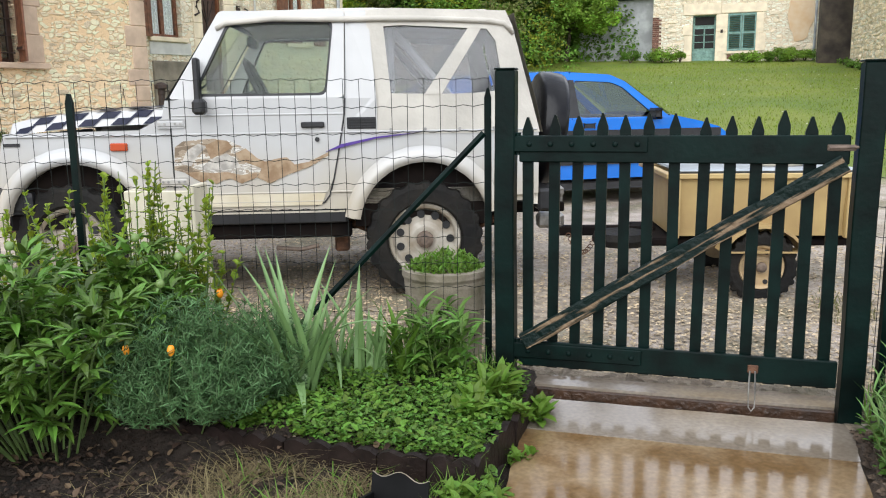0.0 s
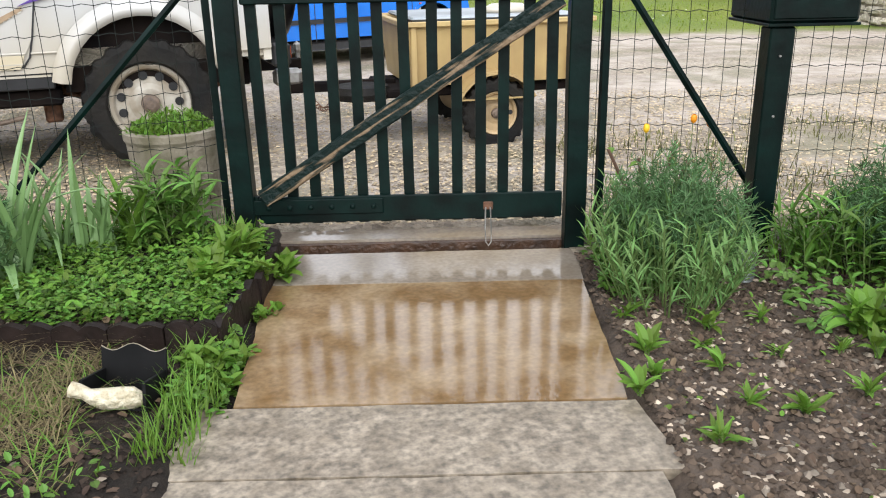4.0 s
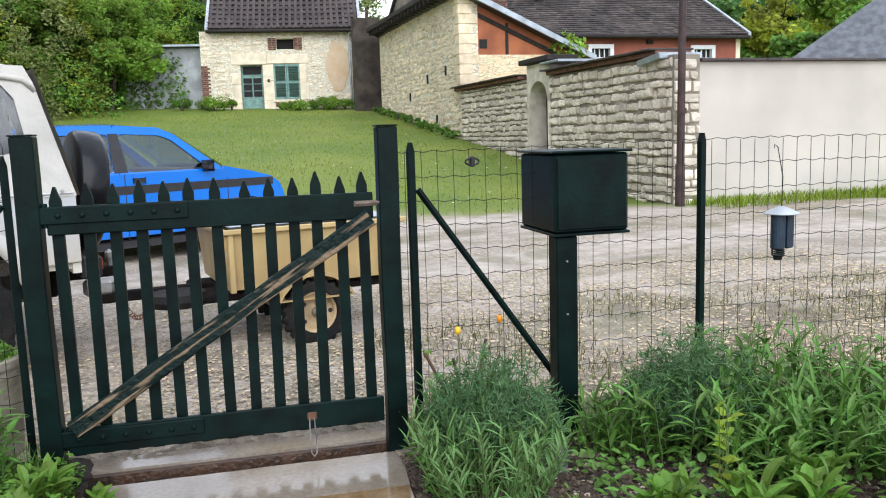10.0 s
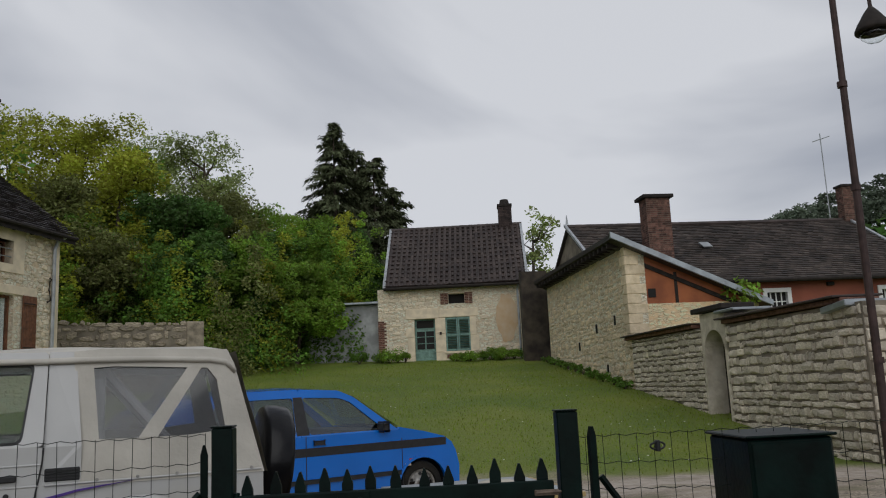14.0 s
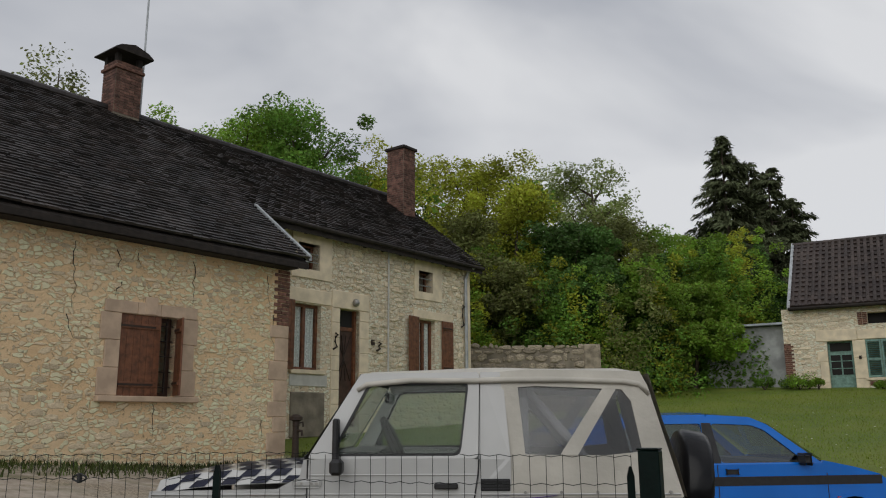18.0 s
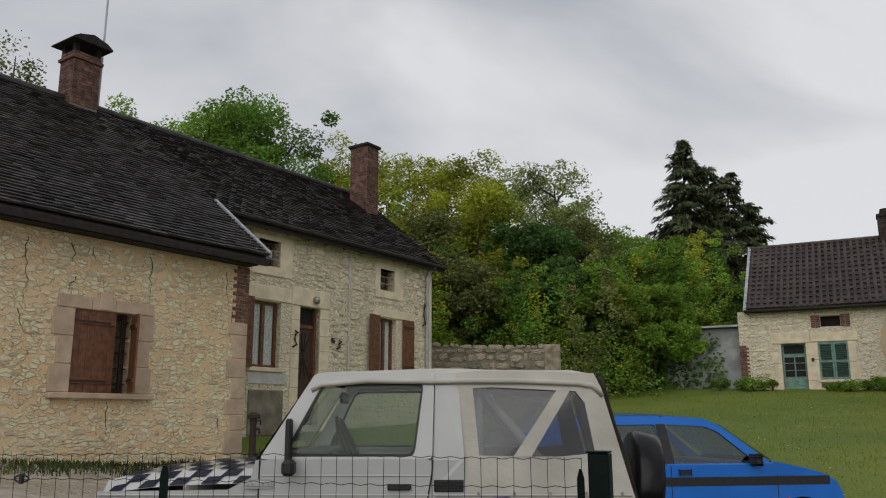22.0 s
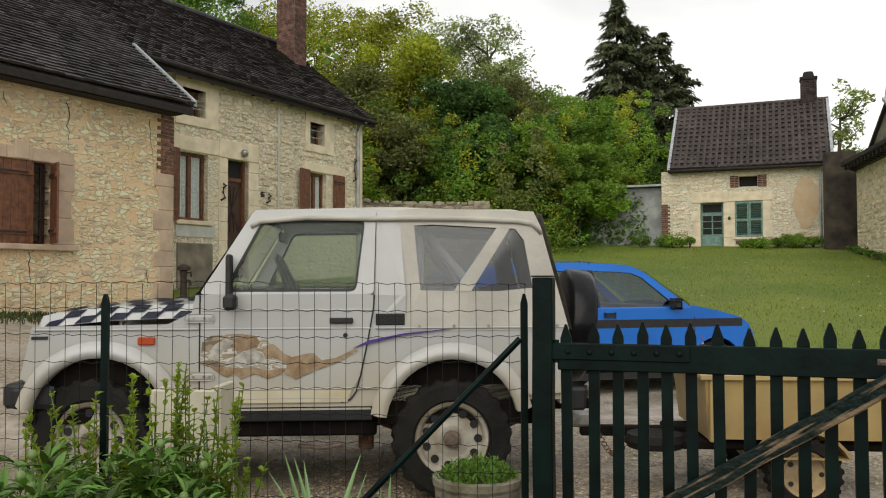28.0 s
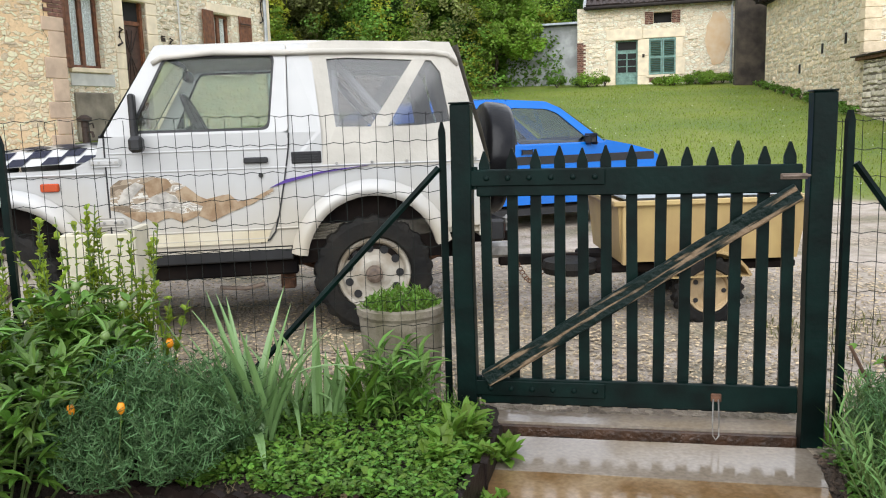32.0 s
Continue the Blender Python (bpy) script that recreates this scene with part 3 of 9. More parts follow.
def slab(name, ring, z, th, mat, label):
    own = bmesh.new()
    n = len(ring)
    pts = []
    for (a0, b0), (a1, b1) in zip(ring, ring[1:] + ring[:1]):
        steps = max(2, int(math.hypot(a1 - a0, b1 - b0) / 0.06))
        for k in range(steps):
            t = k / steps
            pts.append((a0 + (a1 - a0) * t + rng.uniform(-0.003, 0.003), b0 + (b1 - b0) * t + rng.uniform(-0.002, 0.002)))
    top = [own.verts.new(G(a, b, z)) for a, b in pts]
    bot = [own.verts.new(G(a, b, z - th)) for a, b in pts]
    own.faces.new(top)
    for k in range(len(pts)):
        m = (k + 1) % len(pts)
        own.faces.new((top[k], bot[k], bot[m], top[m]))
    bmesh.ops.recalc_face_normals(own, faces=own.faces)
    return tagged(link_mesh(name, own, mat), label, "path", "path slabs", "structure")


slab("path_slab", [(0.10, 0.04), (1.20, 0.04), (1.17, 0.34), (0.125, 0.33)], 0.014, 0.08, M_film, "grey concrete strip under a film of rainwater")
slab("path_slab", [(0.125, 0.333), (1.17, 0.343), (1.135, 1.12), (0.18, 1.11)], 0.012, 0.08, M_wet, "smooth wet brown concrete path slab")
slab("path_slab", [(0.10, 1.115), (1.15, 1.125), (1.20, 1.41), (0.06, 1.40)], 0.010, 0.08, M_damp, "rough damp grey concrete path slab")
slab("path_slab", [(0.09, 1.405), (1.14, 1.415), (1.13, 3.3), (0.12, 3.3)], 0.008, 0.08, M_damp, "worn concrete path slab")
# added strip: wetness and shade of the threshold front put into one dark colour
slab("threshold_edge", [(0.03, -0.042), (1.22, -0.042), (1.22, -0.018), (0.03, -0.018)], 0.028, 0.1, material("wet_shaded_strip", (0.03, 0.017, 0.010), 0.4, vary=0.5, scale=14, second=(0.07, 0.035, 0.018), bump=0.5), "dark strip for the wet, shaded front of the threshold")
slab("threshold", [(0.02, -0.16), (1.24, -0.16), (1.23, -0.045), (0.03, -0.045)], 0.038, 0.12, M_film, "low cracked concrete threshold under the gate")
slab("path_edge_stone", [(1.17, 0.02), (1.33, 0.03), (1.35, 0.20), (1.22, 0.26)], 0.016, 0.06, M_damp, "broken grey slab beside the gate post")
# ---- buildings: materials ----


def rubble_wall_mat(name, mortar, stone, stain, scale=9.0, show=0.7, joint=0.4):
    """Weathered lime mortar with small stones worn bare in it, pits and broad stains; the shade in pits and joints is
    put into the colour.
    """
    m = material(name, mortar, 0.95)
    nt = m.node_tree
    N, L = nt.nodes, nt.links
    b = N["Principled BSDF"]
    b.inputs["Specular IOR Level"].default_value = 0.2
    co = N.new("ShaderNodeTexCoord")
    warp, mix = N.new("ShaderNodeTexNoise"), N.new("ShaderNodeMix")
    warp.inputs["Scale"].default_value, warp.inputs["Detail"].default_value = 4.0, 3.0
    mix.data_type, mix.blend_type = "RGBA", "LINEAR_LIGHT"
    mix.inputs["Factor"].default_value = 0.09
    L.new(co.outputs["Object"], warp.inputs["Vector"])
    L.new(co.outputs["Object"], mix.inputs["A"])
    L.new(warp.outputs["Color"], mix.inputs["B"])
    mp = N.new("ShaderNodeMapping")
    mp.inputs["Scale"].default_value = (1.0, 1.0, 2.1)
    L.new(mix.outputs["Result"], mp.inputs["Vector"])
    cell, edge = N.new("ShaderNodeTexVoronoi"), N.new("ShaderNodeTexVoronoi")
    edge.feature = "DISTANCE_TO_EDGE"
    for v in (cell, edge):
        v.inputs["Scale"].default_value = scale
        L.new(mp.outputs["Vector"], v.inputs["Vector"])
    sep = N.new("ShaderNodeSeparateColor")
    L.new(cell.outputs["Color"], sep.inputs["Color"])
    bare = N.new("ShaderNodeMapRange")
    bare.inputs["From Min"].default_value, bare.inputs["From Max"].default_value = 0.03, 0.13
    L.new(edge.outputs["Distance"], bare.inputs["Value"])
    pick = N.new("ShaderNodeMath")
    pick.operation = "LESS_THAN"
    pick.inputs[1].default_value = show
    L.new(sep.outputs["Red"], pick.inputs[0])
    both = N.new("ShaderNodeMath")
    both.operation = "MULTIPLY"
    L.new(bare.outputs["Result"], both.inputs[0])
    L.new(pick.outputs["Value"], both.inputs[1])
    tone = N.new("ShaderNodeMix")
    tone.data_type = "RGBA"
    tone.inputs["A"].default_value, tone.inputs["B"].default_value = (*(c * 0.9 for c in stone), 1), (*(min(0.8, c * 1.15) for c in stone), 1)
    L.new(sep.outputs["Green"], tone.inputs["Factor"])
    big = N.new("ShaderNodeTexNoise")
    big.inputs["Scale"].default_value, big.inputs["Detail"].default_value = 0.9, 7.0
    L.new(co.outputs["Object"], big.inputs["Vector"])
    br = N.new("ShaderNodeValToRGB")
    br.color_ramp.elements[0].position, br.color_ramp.elements[0].color = 0.34, (*stain, 1)
    br.color_ramp.elements[1].position, br.color_ramp.elements[1].color = 0.62, (*mortar, 1)
    L.new(big.outputs["Fac"], br.inputs["Fac"])
    col = N.new("ShaderNodeMix")
    col.data_type = "RGBA"
    L.new(both.outputs["Value"], col.inputs["Factor"])
    L.new(br.outputs["Color"], col.inputs["A"])
    L.new(tone.outputs["Result"], col.inputs["B"])
    fine = N.new("ShaderNodeTexNoise")
    fine.inputs["Scale"].default_value, fine.inputs["Detail"].default_value, fine.inputs["Roughness"].default_value = 14.0, 6.0, 0.7
    L.new(co.outputs["Object"], fine.inputs["Vector"])
    pit = N.new("ShaderNodeMapRange")
    pit.inputs["From Min"].default_value, pit.inputs["From Max"].default_value = 0.34, 0.42
    pit.inputs["To Min"].default_value = 0.5
    L.new(fine.outputs["Fac"], pit.inputs["Value"])
    # relief shade along the stone edges, painted since the bump shows little
    gap = N.new("ShaderNodeMapRange")
    gap.inputs["From Min"].default_value, gap.inputs["From Max"].default_value = 0.0, 0.035
    gap.inputs["To Min"].default_value = joint
    L.new(edge.outputs["Distance"], gap.inputs["Value"])
    part_of = N.new("ShaderNodeMapRange")
    part_of.inputs["From Min"].default_value, part_of.inputs["From Max"].default_value = 0.41, 0.49
    L.new(warp.outputs["Fac"], part_of.inputs["Value"])
    joint_shade = N.new("ShaderNodeMath")
    joint_shade.operation = "MAXIMUM"
    L.new(gap.outputs["Result"], joint_shade.inputs[0])
    L.new(part_of.outputs["Result"], joint_shade.inputs[1])
    holes = N.new("ShaderNodeMath")
    holes.operation = "MULTIPLY"
    L.new(pit.outputs["Result"], holes.inputs[0])
    L.new(joint_shade.outputs["Value"], holes.inputs[1])
    # multiplies the painted pit and joint shade into the wall colour
    worn = N.new("ShaderNodeMix")
    worn.data_type, worn.blend_type = "RGBA", "MULTIPLY"
    worn.inputs["Factor"].default_value = 1.0
    L.new(col.outputs["Result"], worn.inputs["A"])
    L.new(holes.outputs["Value"], worn.inputs["B"])
    L.new(worn.outputs["Result"], b.inputs["Base Color"])
    hgt = N.new("ShaderNodeMath")
    hgt.operation = "MULTIPLY_ADD"
    hgt.inputs[1].default_value = 0.8
    L.new(both.outputs["Value"], hgt.inputs[0])
    L.new(fine.outputs["Fac"], hgt.inputs[2])
    bp = N.new("ShaderNodeBump")
    bp.inputs["Strength"].default_value, bp.inputs["Distance"].default_value = 0.8, 0.03
    L.new(hgt.outputs["Value"], bp.inputs["Height"])
    L.new(bp.outputs["Normal"], b.inputs["Normal"])
    return m


M_mortar = rubble_wall_mat("lime_mortar_wall", (0.82, 0.62, 0.385), (0.84, 0.68, 0.46), (0.72, 0.51, 0.29), 8.0, 0.7, 0.85)
M_bare = rubble_wall_mat("bare_limestone_wall", (0.76, 0.63, 0.45), (0.84, 0.74, 0.57), (0.64, 0.51, 0.34), 7.0, 0.9, 0.7)
M_rubble_b = material("whitish_limestone", (0.86, 0.755, 0.585), 0.92, vary=0.3, scale=6, bump=0.8, bump_scale=22, random=0.2, second=(0.66, 0.56, 0.40), spec=0.2)
M_rubble_bj = material("whitish_limestone_rubble", (0.86, 0.755, 0.585), 0.92, vary=0.3, scale=6, bump=0.8, bump_scale=22, island=0.2, second=(0.66, 0.56, 0.40), spec=0.2)
M_rubble = material("pale_limestone", (0.84, 0.70, 0.50), 0.92, vary=0.3, scale=6, bump=0.8, bump_scale=22, random=0.2, second=(0.65, 0.53, 0.35), spec=0.2)
M_rubble_j = material("pale_limestone_rubble", (0.84, 0.70, 0.50), 0.92, vary=0.3, scale=6, bump=0.8, bump_scale=22, island=0.2, second=(0.65, 0.53, 0.35), spec=0.2)
M_grey_st = material("grey_limestone", (0.74, 0.67, 0.55), 0.92, vary=0.3, scale=5, bump=0.7, bump_scale=18, random=0.22, second=(0.52, 0.46, 0.36), spec=0.2)
M_grey_stj = material("grey_limestone_rubble", (0.74, 0.67, 0.55), 0.92, vary=0.3, scale=5, bump=0.7, bump_scale=18, island=0.22, second=(0.52, 0.46, 0.36), spec=0.2)
M_old_st = material("brown_old_stone", (0.33, 0.28, 0.21), 0.95, vary=0.35, scale=5, bump=0.6, bump_scale=18, random=0.3)
M_old_stj = material("brown_old_rubble", (0.33, 0.28, 0.21), 0.95, vary=0.35, scale=5, bump=0.6, bump_scale=18, island=0.3)
M_mortar_g = material("grey_mortar", (0.22, 0.19, 0.145), 0.95, vary=0.3, scale=3, bump=0.5, bump_scale=15)
M_dress = material("dressed_limestone", (0.74, 0.63, 0.46), 0.85, vary=0.12, scale=4, bump=0.15, bump_scale=30)
M_pink = material("pinkish_render", (0.52, 0.39, 0.28), 0.9, vary=0.15, scale=4, bump=0.2, bump_scale=30)
M_brick = material("old_brick", (0.17, 0.085, 0.06), 0.9, vary=0.4, scale=12, bump=0.3, random=0.25)
M_brick_d = material("sooty_brickwork", (0.05, 0.034, 0.03), 0.9, vary=0.4, scale=9, bump=0.3, island=0.4)
M_brick_j = material("old_brickwork", (0.135, 0.07, 0.052), 0.9, vary=0.45, scale=9, bump=0.3, island=0.4)
M_tile = material("dark_flat_tiles", (0.026, 0.022, 0.021), 0.5, vary=0.45, scale=1.1, second=(0.044, 0.035, 0.032), bump=0.4, bump_scale=25, island=0.55)
M_tile_h = material("brown_mossy_tiles", (0.075, 0.058, 0.048), 0.75, vary=0.5, scale=1.3, second=(0.035, 0.027, 0.023), bump=0.4, bump_scale=25, island=0.5)
M_tile_r = material("brown_clay_tiles", (0.036, 0.024, 0.021), 0.6, vary=0.4, scale=2, second=(0.058, 0.042, 0.035), bump=0.3, bump_scale=25, island=0.3)
M_gap_wall = material("dark_mottled_wall", (0.085, 0.068, 0.05), 0.95, vary=0.6, scale=2.2, second=(0.028, 0.022, 0.018), bump=0.6, bump_scale=9)
# shade under the eaves is put into this timber tone; other dark parts share it
M_lath = material("eaves_shade_tone", (0.02, 0.015, 0.012), 0.9, vary=0.4, scale=9)
M_shutter = material("brown_shutter_paint", (0.15, 0.058, 0.026), 0.55, vary=0.35, scale=12, bump=0.15)
M_shutter_g = material("faded_green_shutter", (0.16, 0.27, 0.23), 0.7, vary=0.25, scale=10)
M_doorwood = material("dark_brown_door", (0.06, 0.03, 0.02), 0.5, vary=0.3, scale=9)
M_iron = material("wrought_iron", (0.03, 0.018, 0.012), 0.7, vary=0.3, scale=20)
M_lace = material("white_lace_curtain", (0.75, 0.75, 0.72), 0.9, vary=0.3, scale=40)
# near-black for openings: the unlit space behind is put into the colour
M_dark = material("painted_unlit_dark", (0.015, 0.014, 0.013), 0.9)
M_plaster_w = material("white_rendered_wall", (0.50, 0.455, 0.385), 0.9, vary=0.10, scale=0.8, bump=0.1, bump_scale=40)
M_redwall = material("red_ochre_render", (0.24, 0.075, 0.045), 0.9, vary=0.2, scale=1.2, bump=0.2)
M_orange = material("orange_boards", (0.40, 0.13, 0.05), 0.85, vary=0.3, scale=2, second=(0.25, 0.08, 0.035), bump=0.15)
M_whiteframe = material("white_window_paint", (0.72, 0.72, 0.70), 0.5)
M_zinc = material("zinc_edge", (0.40, 0.42, 0.43), 0.5, 0.4, vary=0.2, scale=5)
M_greyrender = material("grey_cement_render", (0.34, 0.35, 0.345), 0.9, vary=0.3, scale=2, bump=0.2)
M_rustpatch = material("ochre_stained_render", (0.56, 0.385, 0.225), 0.9, vary=0.25, scale=3, second=(0.60, 0.47, 0.32), bump=0.2)
M_pole = material("dark_brown_lamp_paint", (0.05, 0.03, 0.027), 0.6, vary=0.3, scale=8, bump=0.1, spec=0.3)
M_pipe = material("white_downpipe", (0.55, 0.54, 0.50), 0.5, vary=0.1, scale=5)


def stone_mesh(seed):
    """A rough many-sided stone face one metre square, standing 1 proud of y = 0 towards -y."""
    r = random.Random(seed)
    n = r.choice((6, 7, 8, 9))
    rim, top = [], []
    a0 = r.uniform(0, 6.28)
    for k in range(n):
        a = a0 + 6.283 * (k + r.uniform(-0.3, 0.3)) / n
        c, q = math.cos(a), math.sin(a)
        m = max(abs(c), abs(q)) ** 0.9
        d = r.uniform(0.44, 0.52) / m
        rim.append((0.5 + c * d, 0.0, 0.5 + q * d))
        d *= r.uniform(0.72, 0.9)
        top.append((0.5 + c * d, -r.uniform(0.6, 1.1), 0.5 + q * d))
    v = rim + top + [(0.5 + r.uniform(-0.2, 0.2), -r.uniform(0.9, 1.3), 0.5 + r.uniform(-0.2, 0.2))]
    f = []
    for k in range(n):
        m = (k + 1) % n
        f += [(k, m, n + m, n + k), (n + k, n + m, 2 * n)]
    return v, f


def block_mesh(seed):
    """A roughly squared stone face, standing 1 proud of y = 0 towards -y, with chipped corners."""
    r = random.Random(seed)
    rim, top = [], []
    for cx, cz in ((0, 0), (0.5, 0), (1, 0), (1, 0.5), (1, 1), (0.5, 1), (0, 1), (0, 0.5)):
        corner = cx != 0.5 and cz != 0.5
        k = r.uniform(0.02, 0.10) if corner else r.uniform(-0.02, 0.03)
        x, z = cx + (0.5 - cx) * 2 * k * 0.7, cz + (0.5 - cz) * 2 * k
        rim.append((x, 0.0, z))
        top.append((0.5 + (x - 0.5) * r.uniform(0.82, 0.95), -r.uniform(0.55, 1.1), 0.5 + (z - 0.5) * r.uniform(0.7, 0.9)))
    v = rim + top + [(0.5 + r.uniform(-0.2, 0.2), -r.uniform(0.8, 1.2), 0.5 + r.uniform(-0.15, 0.15))]
    f = []
    for k in range(8):
        m = (k + 1) % 8
        f += [(k, m, 8 + m, 8 + k), (8 + k, 8 + m, 16)]
    return v, f


STONES = [stone_mesh(k) for k in range(24)]
BLOCKS = [block_mesh(k) for k in range(24)]


def lay_stones(x0, x1, z0, z1, holes, course=0.14, length=0.26, r=None, gap=0.02, skip=0.0, loose=1.0):
    """Places (x, z, w, h) of rubble in a wall face, clear of the holes (x0, x1, z0, z1)."""
    r = r or random.Random(3)
    out = []
    z = z0
    while z < z1 - 0.04:
        h = course * r.uniform(1 - 0.4 * max(loose, 0.6), 1 + 0.45 * max(loose, 0.6))
        h = min(h, z1 - z)
        x = x0 + r.uniform(-0.1, 0)
        while x < x1 - 0.05:
            w = length * r.uniform(0.35, 1.7)
            a, b = max(x, x0), min(x + w, x1)
            if b - a > 0.05 and r.random() > skip and not any(a < q1 and b > q0 and z < q3 and z + h > q2 for q0, q1, q2, q3 in holes):
                out.append((a + gap / 2, z + gap / 2 + loose * r.uniform(-0.04, 0.04), b - a - gap, (h - gap) * (1 - loose * r.uniform(-0.2, 0.35))))
            x += w
        z += h
    return out


def grown(places, mat):
    """The grey walls are packed tightly, with hardly any joint."""
    k = 0.01 if mat.name.startswith("grey") else 0.0
    return [(x - k * w, z - k * h, w * (1 + 2 * k), h * (1 + 2 * k)) for x, z, w, h in places]


def stones_joined(name, places, face_y, proud, mat, parent, r, label="", flip=None):
    V, Fc = [], []
    for x, z, w, h in grown(places, mat):
        v, f = (BLOCKS if mat.name.startswith("grey") else STONES)[r.randrange(24)]
        n = len(V)
        d = proud * r.uniform(0.4, 1.3)
        V += [(x + a * w, face_y + b * d, z + c * h) for a, b, c in v]
        Fc += [tuple(i + n for i in q) for q in f]
    bm = from_lists(V, Fc)
    bmesh.ops.recalc_face_normals(bm, faces=bm.faces)
    if flip is not None:
        bmesh.ops.transform(bm, matrix=flip, verts=bm.verts)
    ob = part(name, bm, mat, parent, label)
    return tagged(ob, kind="stuff")


STONE_DATA = {}


def stones_single(places, face_y, proud, mat, parent, r, name="stone", turn=None):
    if mat.name not in STONE_DATA:
        STONE_DATA[mat.name] = []
        for v, f in BLOCKS if mat.name.startswith("grey") else STONES:
            me = bpy.data.meshes.new("stone")
            me.from_pydata(v, [], f)
            me.materials.append(mat)
            STONE_DATA[mat.name].append(me)
    for x, z, w, h in grown(places, mat):
        ob = new(name, STONE_DATA[mat.name][r.randrange(len(STONES))])
        ob.parent = parent
        m = Matrix.Translation((x, face_y, z)) @ Matrix.Diagonal((w, proud * r.uniform(0.4, 1.3), h, 1))
        ob.matrix_basis = turn @ m if turn is not None else m


def wall_mesh(x0, x1, y0, y1, z0, z1, holes=()):
    """A wall between y0 and y1 with openings (x0, x1, z0, z1) right through."""
    bm = bmesh.new()
    xs = sorted({x0, x1, *[h[0] for h in holes], *[h[1] for h in holes]})
    for a, b in zip(xs, xs[1:]):
        cuts = sorted([(h[2], h[3]) for h in holes if h[0] < b - 1e-6 and h[1] > a + 1e-6])
        z = z0
        for c, d in cuts + [(z1, z1)]:
            if c > z + 1e-4:
                boxm(a, b, y0, y1, z, c, bm=bm)
            z = max(z, d)
    bmesh.ops.remove_doubles(bm, verts=bm.verts, dist=1e-4)
    return bm


SWAP = Matrix(((0, 1, 0, 0), (1, 0, 0, 0), (0, 0, 1, 0), (0, 0, 0, 1)))


def tile_roof(name, x0, x1, y0, z0, y1, z1, tw, ex, mat, parent, r, label="", lift=0.03, sag=0.03, clip=None):
    """Courses of tiles on the slope from the eave (y0, z0) to the ridge (y1, z1)."""
    L = math.hypot(y1 - y0, z1 - z0)
    uy, uz = (y1 - y0) / L, (z1 - z0) / L
    ny, nz = -uz * math.copysign(1, uy), abs(uy)
    V, Fc = [], []
    rows = int(L / ex)
    for k in range(rows):
        a, b = k * L / rows, (k + 1.08) * L / rows
        b = min(b, L)
        x = x0 - (tw / 2 if k % 2 else 0)
        while x < x1:
            p, q = max(x, x0), min(x + tw - 0.004, x1)
            if q - p > 0.01 and (clip is None or clip((p + q) / 2, a)):
                li = lift * r.uniform(0.7, 1.3)
                sg = -sag * math.sin(math.pi * (p - x0) / (x1 - x0)) + 0.004 * math.sin(p * 2.1 + a * 1.7)
                j = r.uniform(-0.008, 0.008)
                n = len(V)
                for xx, t, off in ((p, a + j, li), (q, a + j, li), (q, b, 0.003), (p, b, 0.003), (p, a + j, -0.01), (q, a + j, -0.01)):
                    V.append((xx, y0 + uy * t + ny * (off + sg), z0 + uz * t + nz * (off + sg)))
                Fc += [(n, n + 1, n + 2, n + 3), (n + 4, n + 5, n + 1, n)]
            x += tw
    bm = from_lists(V, Fc)
    return tagged(part(name, bm, mat, parent, label), kind="stuff")


def roof_slab(x0, x1, y0, z0, y1, z1, th=0.1, drop=0.03):
    return slab_yz([(y0, z0 - drop), (y1, z1 - drop), (y1, z1 - drop - th), (y0, z0 - drop - th)], x0, x1)


def slab_yz(pts, x0, x1):
    own = prism(pts, x0, x1)
    bmesh.ops.transform(own, matrix=SWAP, verts=own.verts)
    bmesh.ops.recalc_face_normals(own, faces=own.faces)
    return own


def brick_stack(parent, x0, x1, y0, y1, z0, z1, mat_core, mat_brick, r, faces=("front", "right", "left"), bw=0.22, bh=0.065):
    """A chimney stack with brick courses standing proud of its core."""
    V, Fc = [], []
    def add(p, ux, w, h, out):
        n = len(V)
        for a, b, c in ((0, 0, 0), (w, 0, 0), (w, 0, h), (0, 0, h), (0, 1, 0), (w, 1, 0), (w, 1, h), (0, 1, h)):
            V.append(tuple(Vector(p) + Vector(ux) * a + Vector(out) * (0.012 * b) + Vector((0, 0, c))))
        Fc.extend([tuple(i + n for i in q) for q in ((4, 5, 6, 7), (0, 1, 5, 4), (1, 2, 6, 5), (2, 3, 7, 6), (3, 0, 4, 7))])
    k = 0
    z = z0
    while z < z1 - bh * 0.6:
        for nm, p, ux, ln, out in (("front", (x0, y0), (1, 0, 0), x1 - x0, (0, -1, 0)), ("right", (x1, y0), (0, 1, 0), y1 - y0, (1, 0, 0)), ("left", (x0, y0), (0, 1, 0), y1 - y0, (-1, 0, 0))):
            if nm not in faces:
                continue
            t = -bw / 2 if k % 2 else 0.0
            while t < ln - 0.03:
                a, b = max(0, t), min(ln, t + bw)
                if b - a > 0.04:
                    add(Vector((*p, z + 0.005)) + Vector(ux) * (a + 0.005), ux, b - a - 0.01, bh - 0.012, out)
                t += bw
        z += bh
        k += 1
    part("core", boxm(x0, x1, y0, y1, z0 - 0.6, z1), mat_core, parent)
    bm = from_lists(V, Fc)
    bmesh.ops.recalc_face_normals(bm, faces=bm.faces)
    return tagged(part("brickwork", bm, mat_brick, parent), kind="stuff")


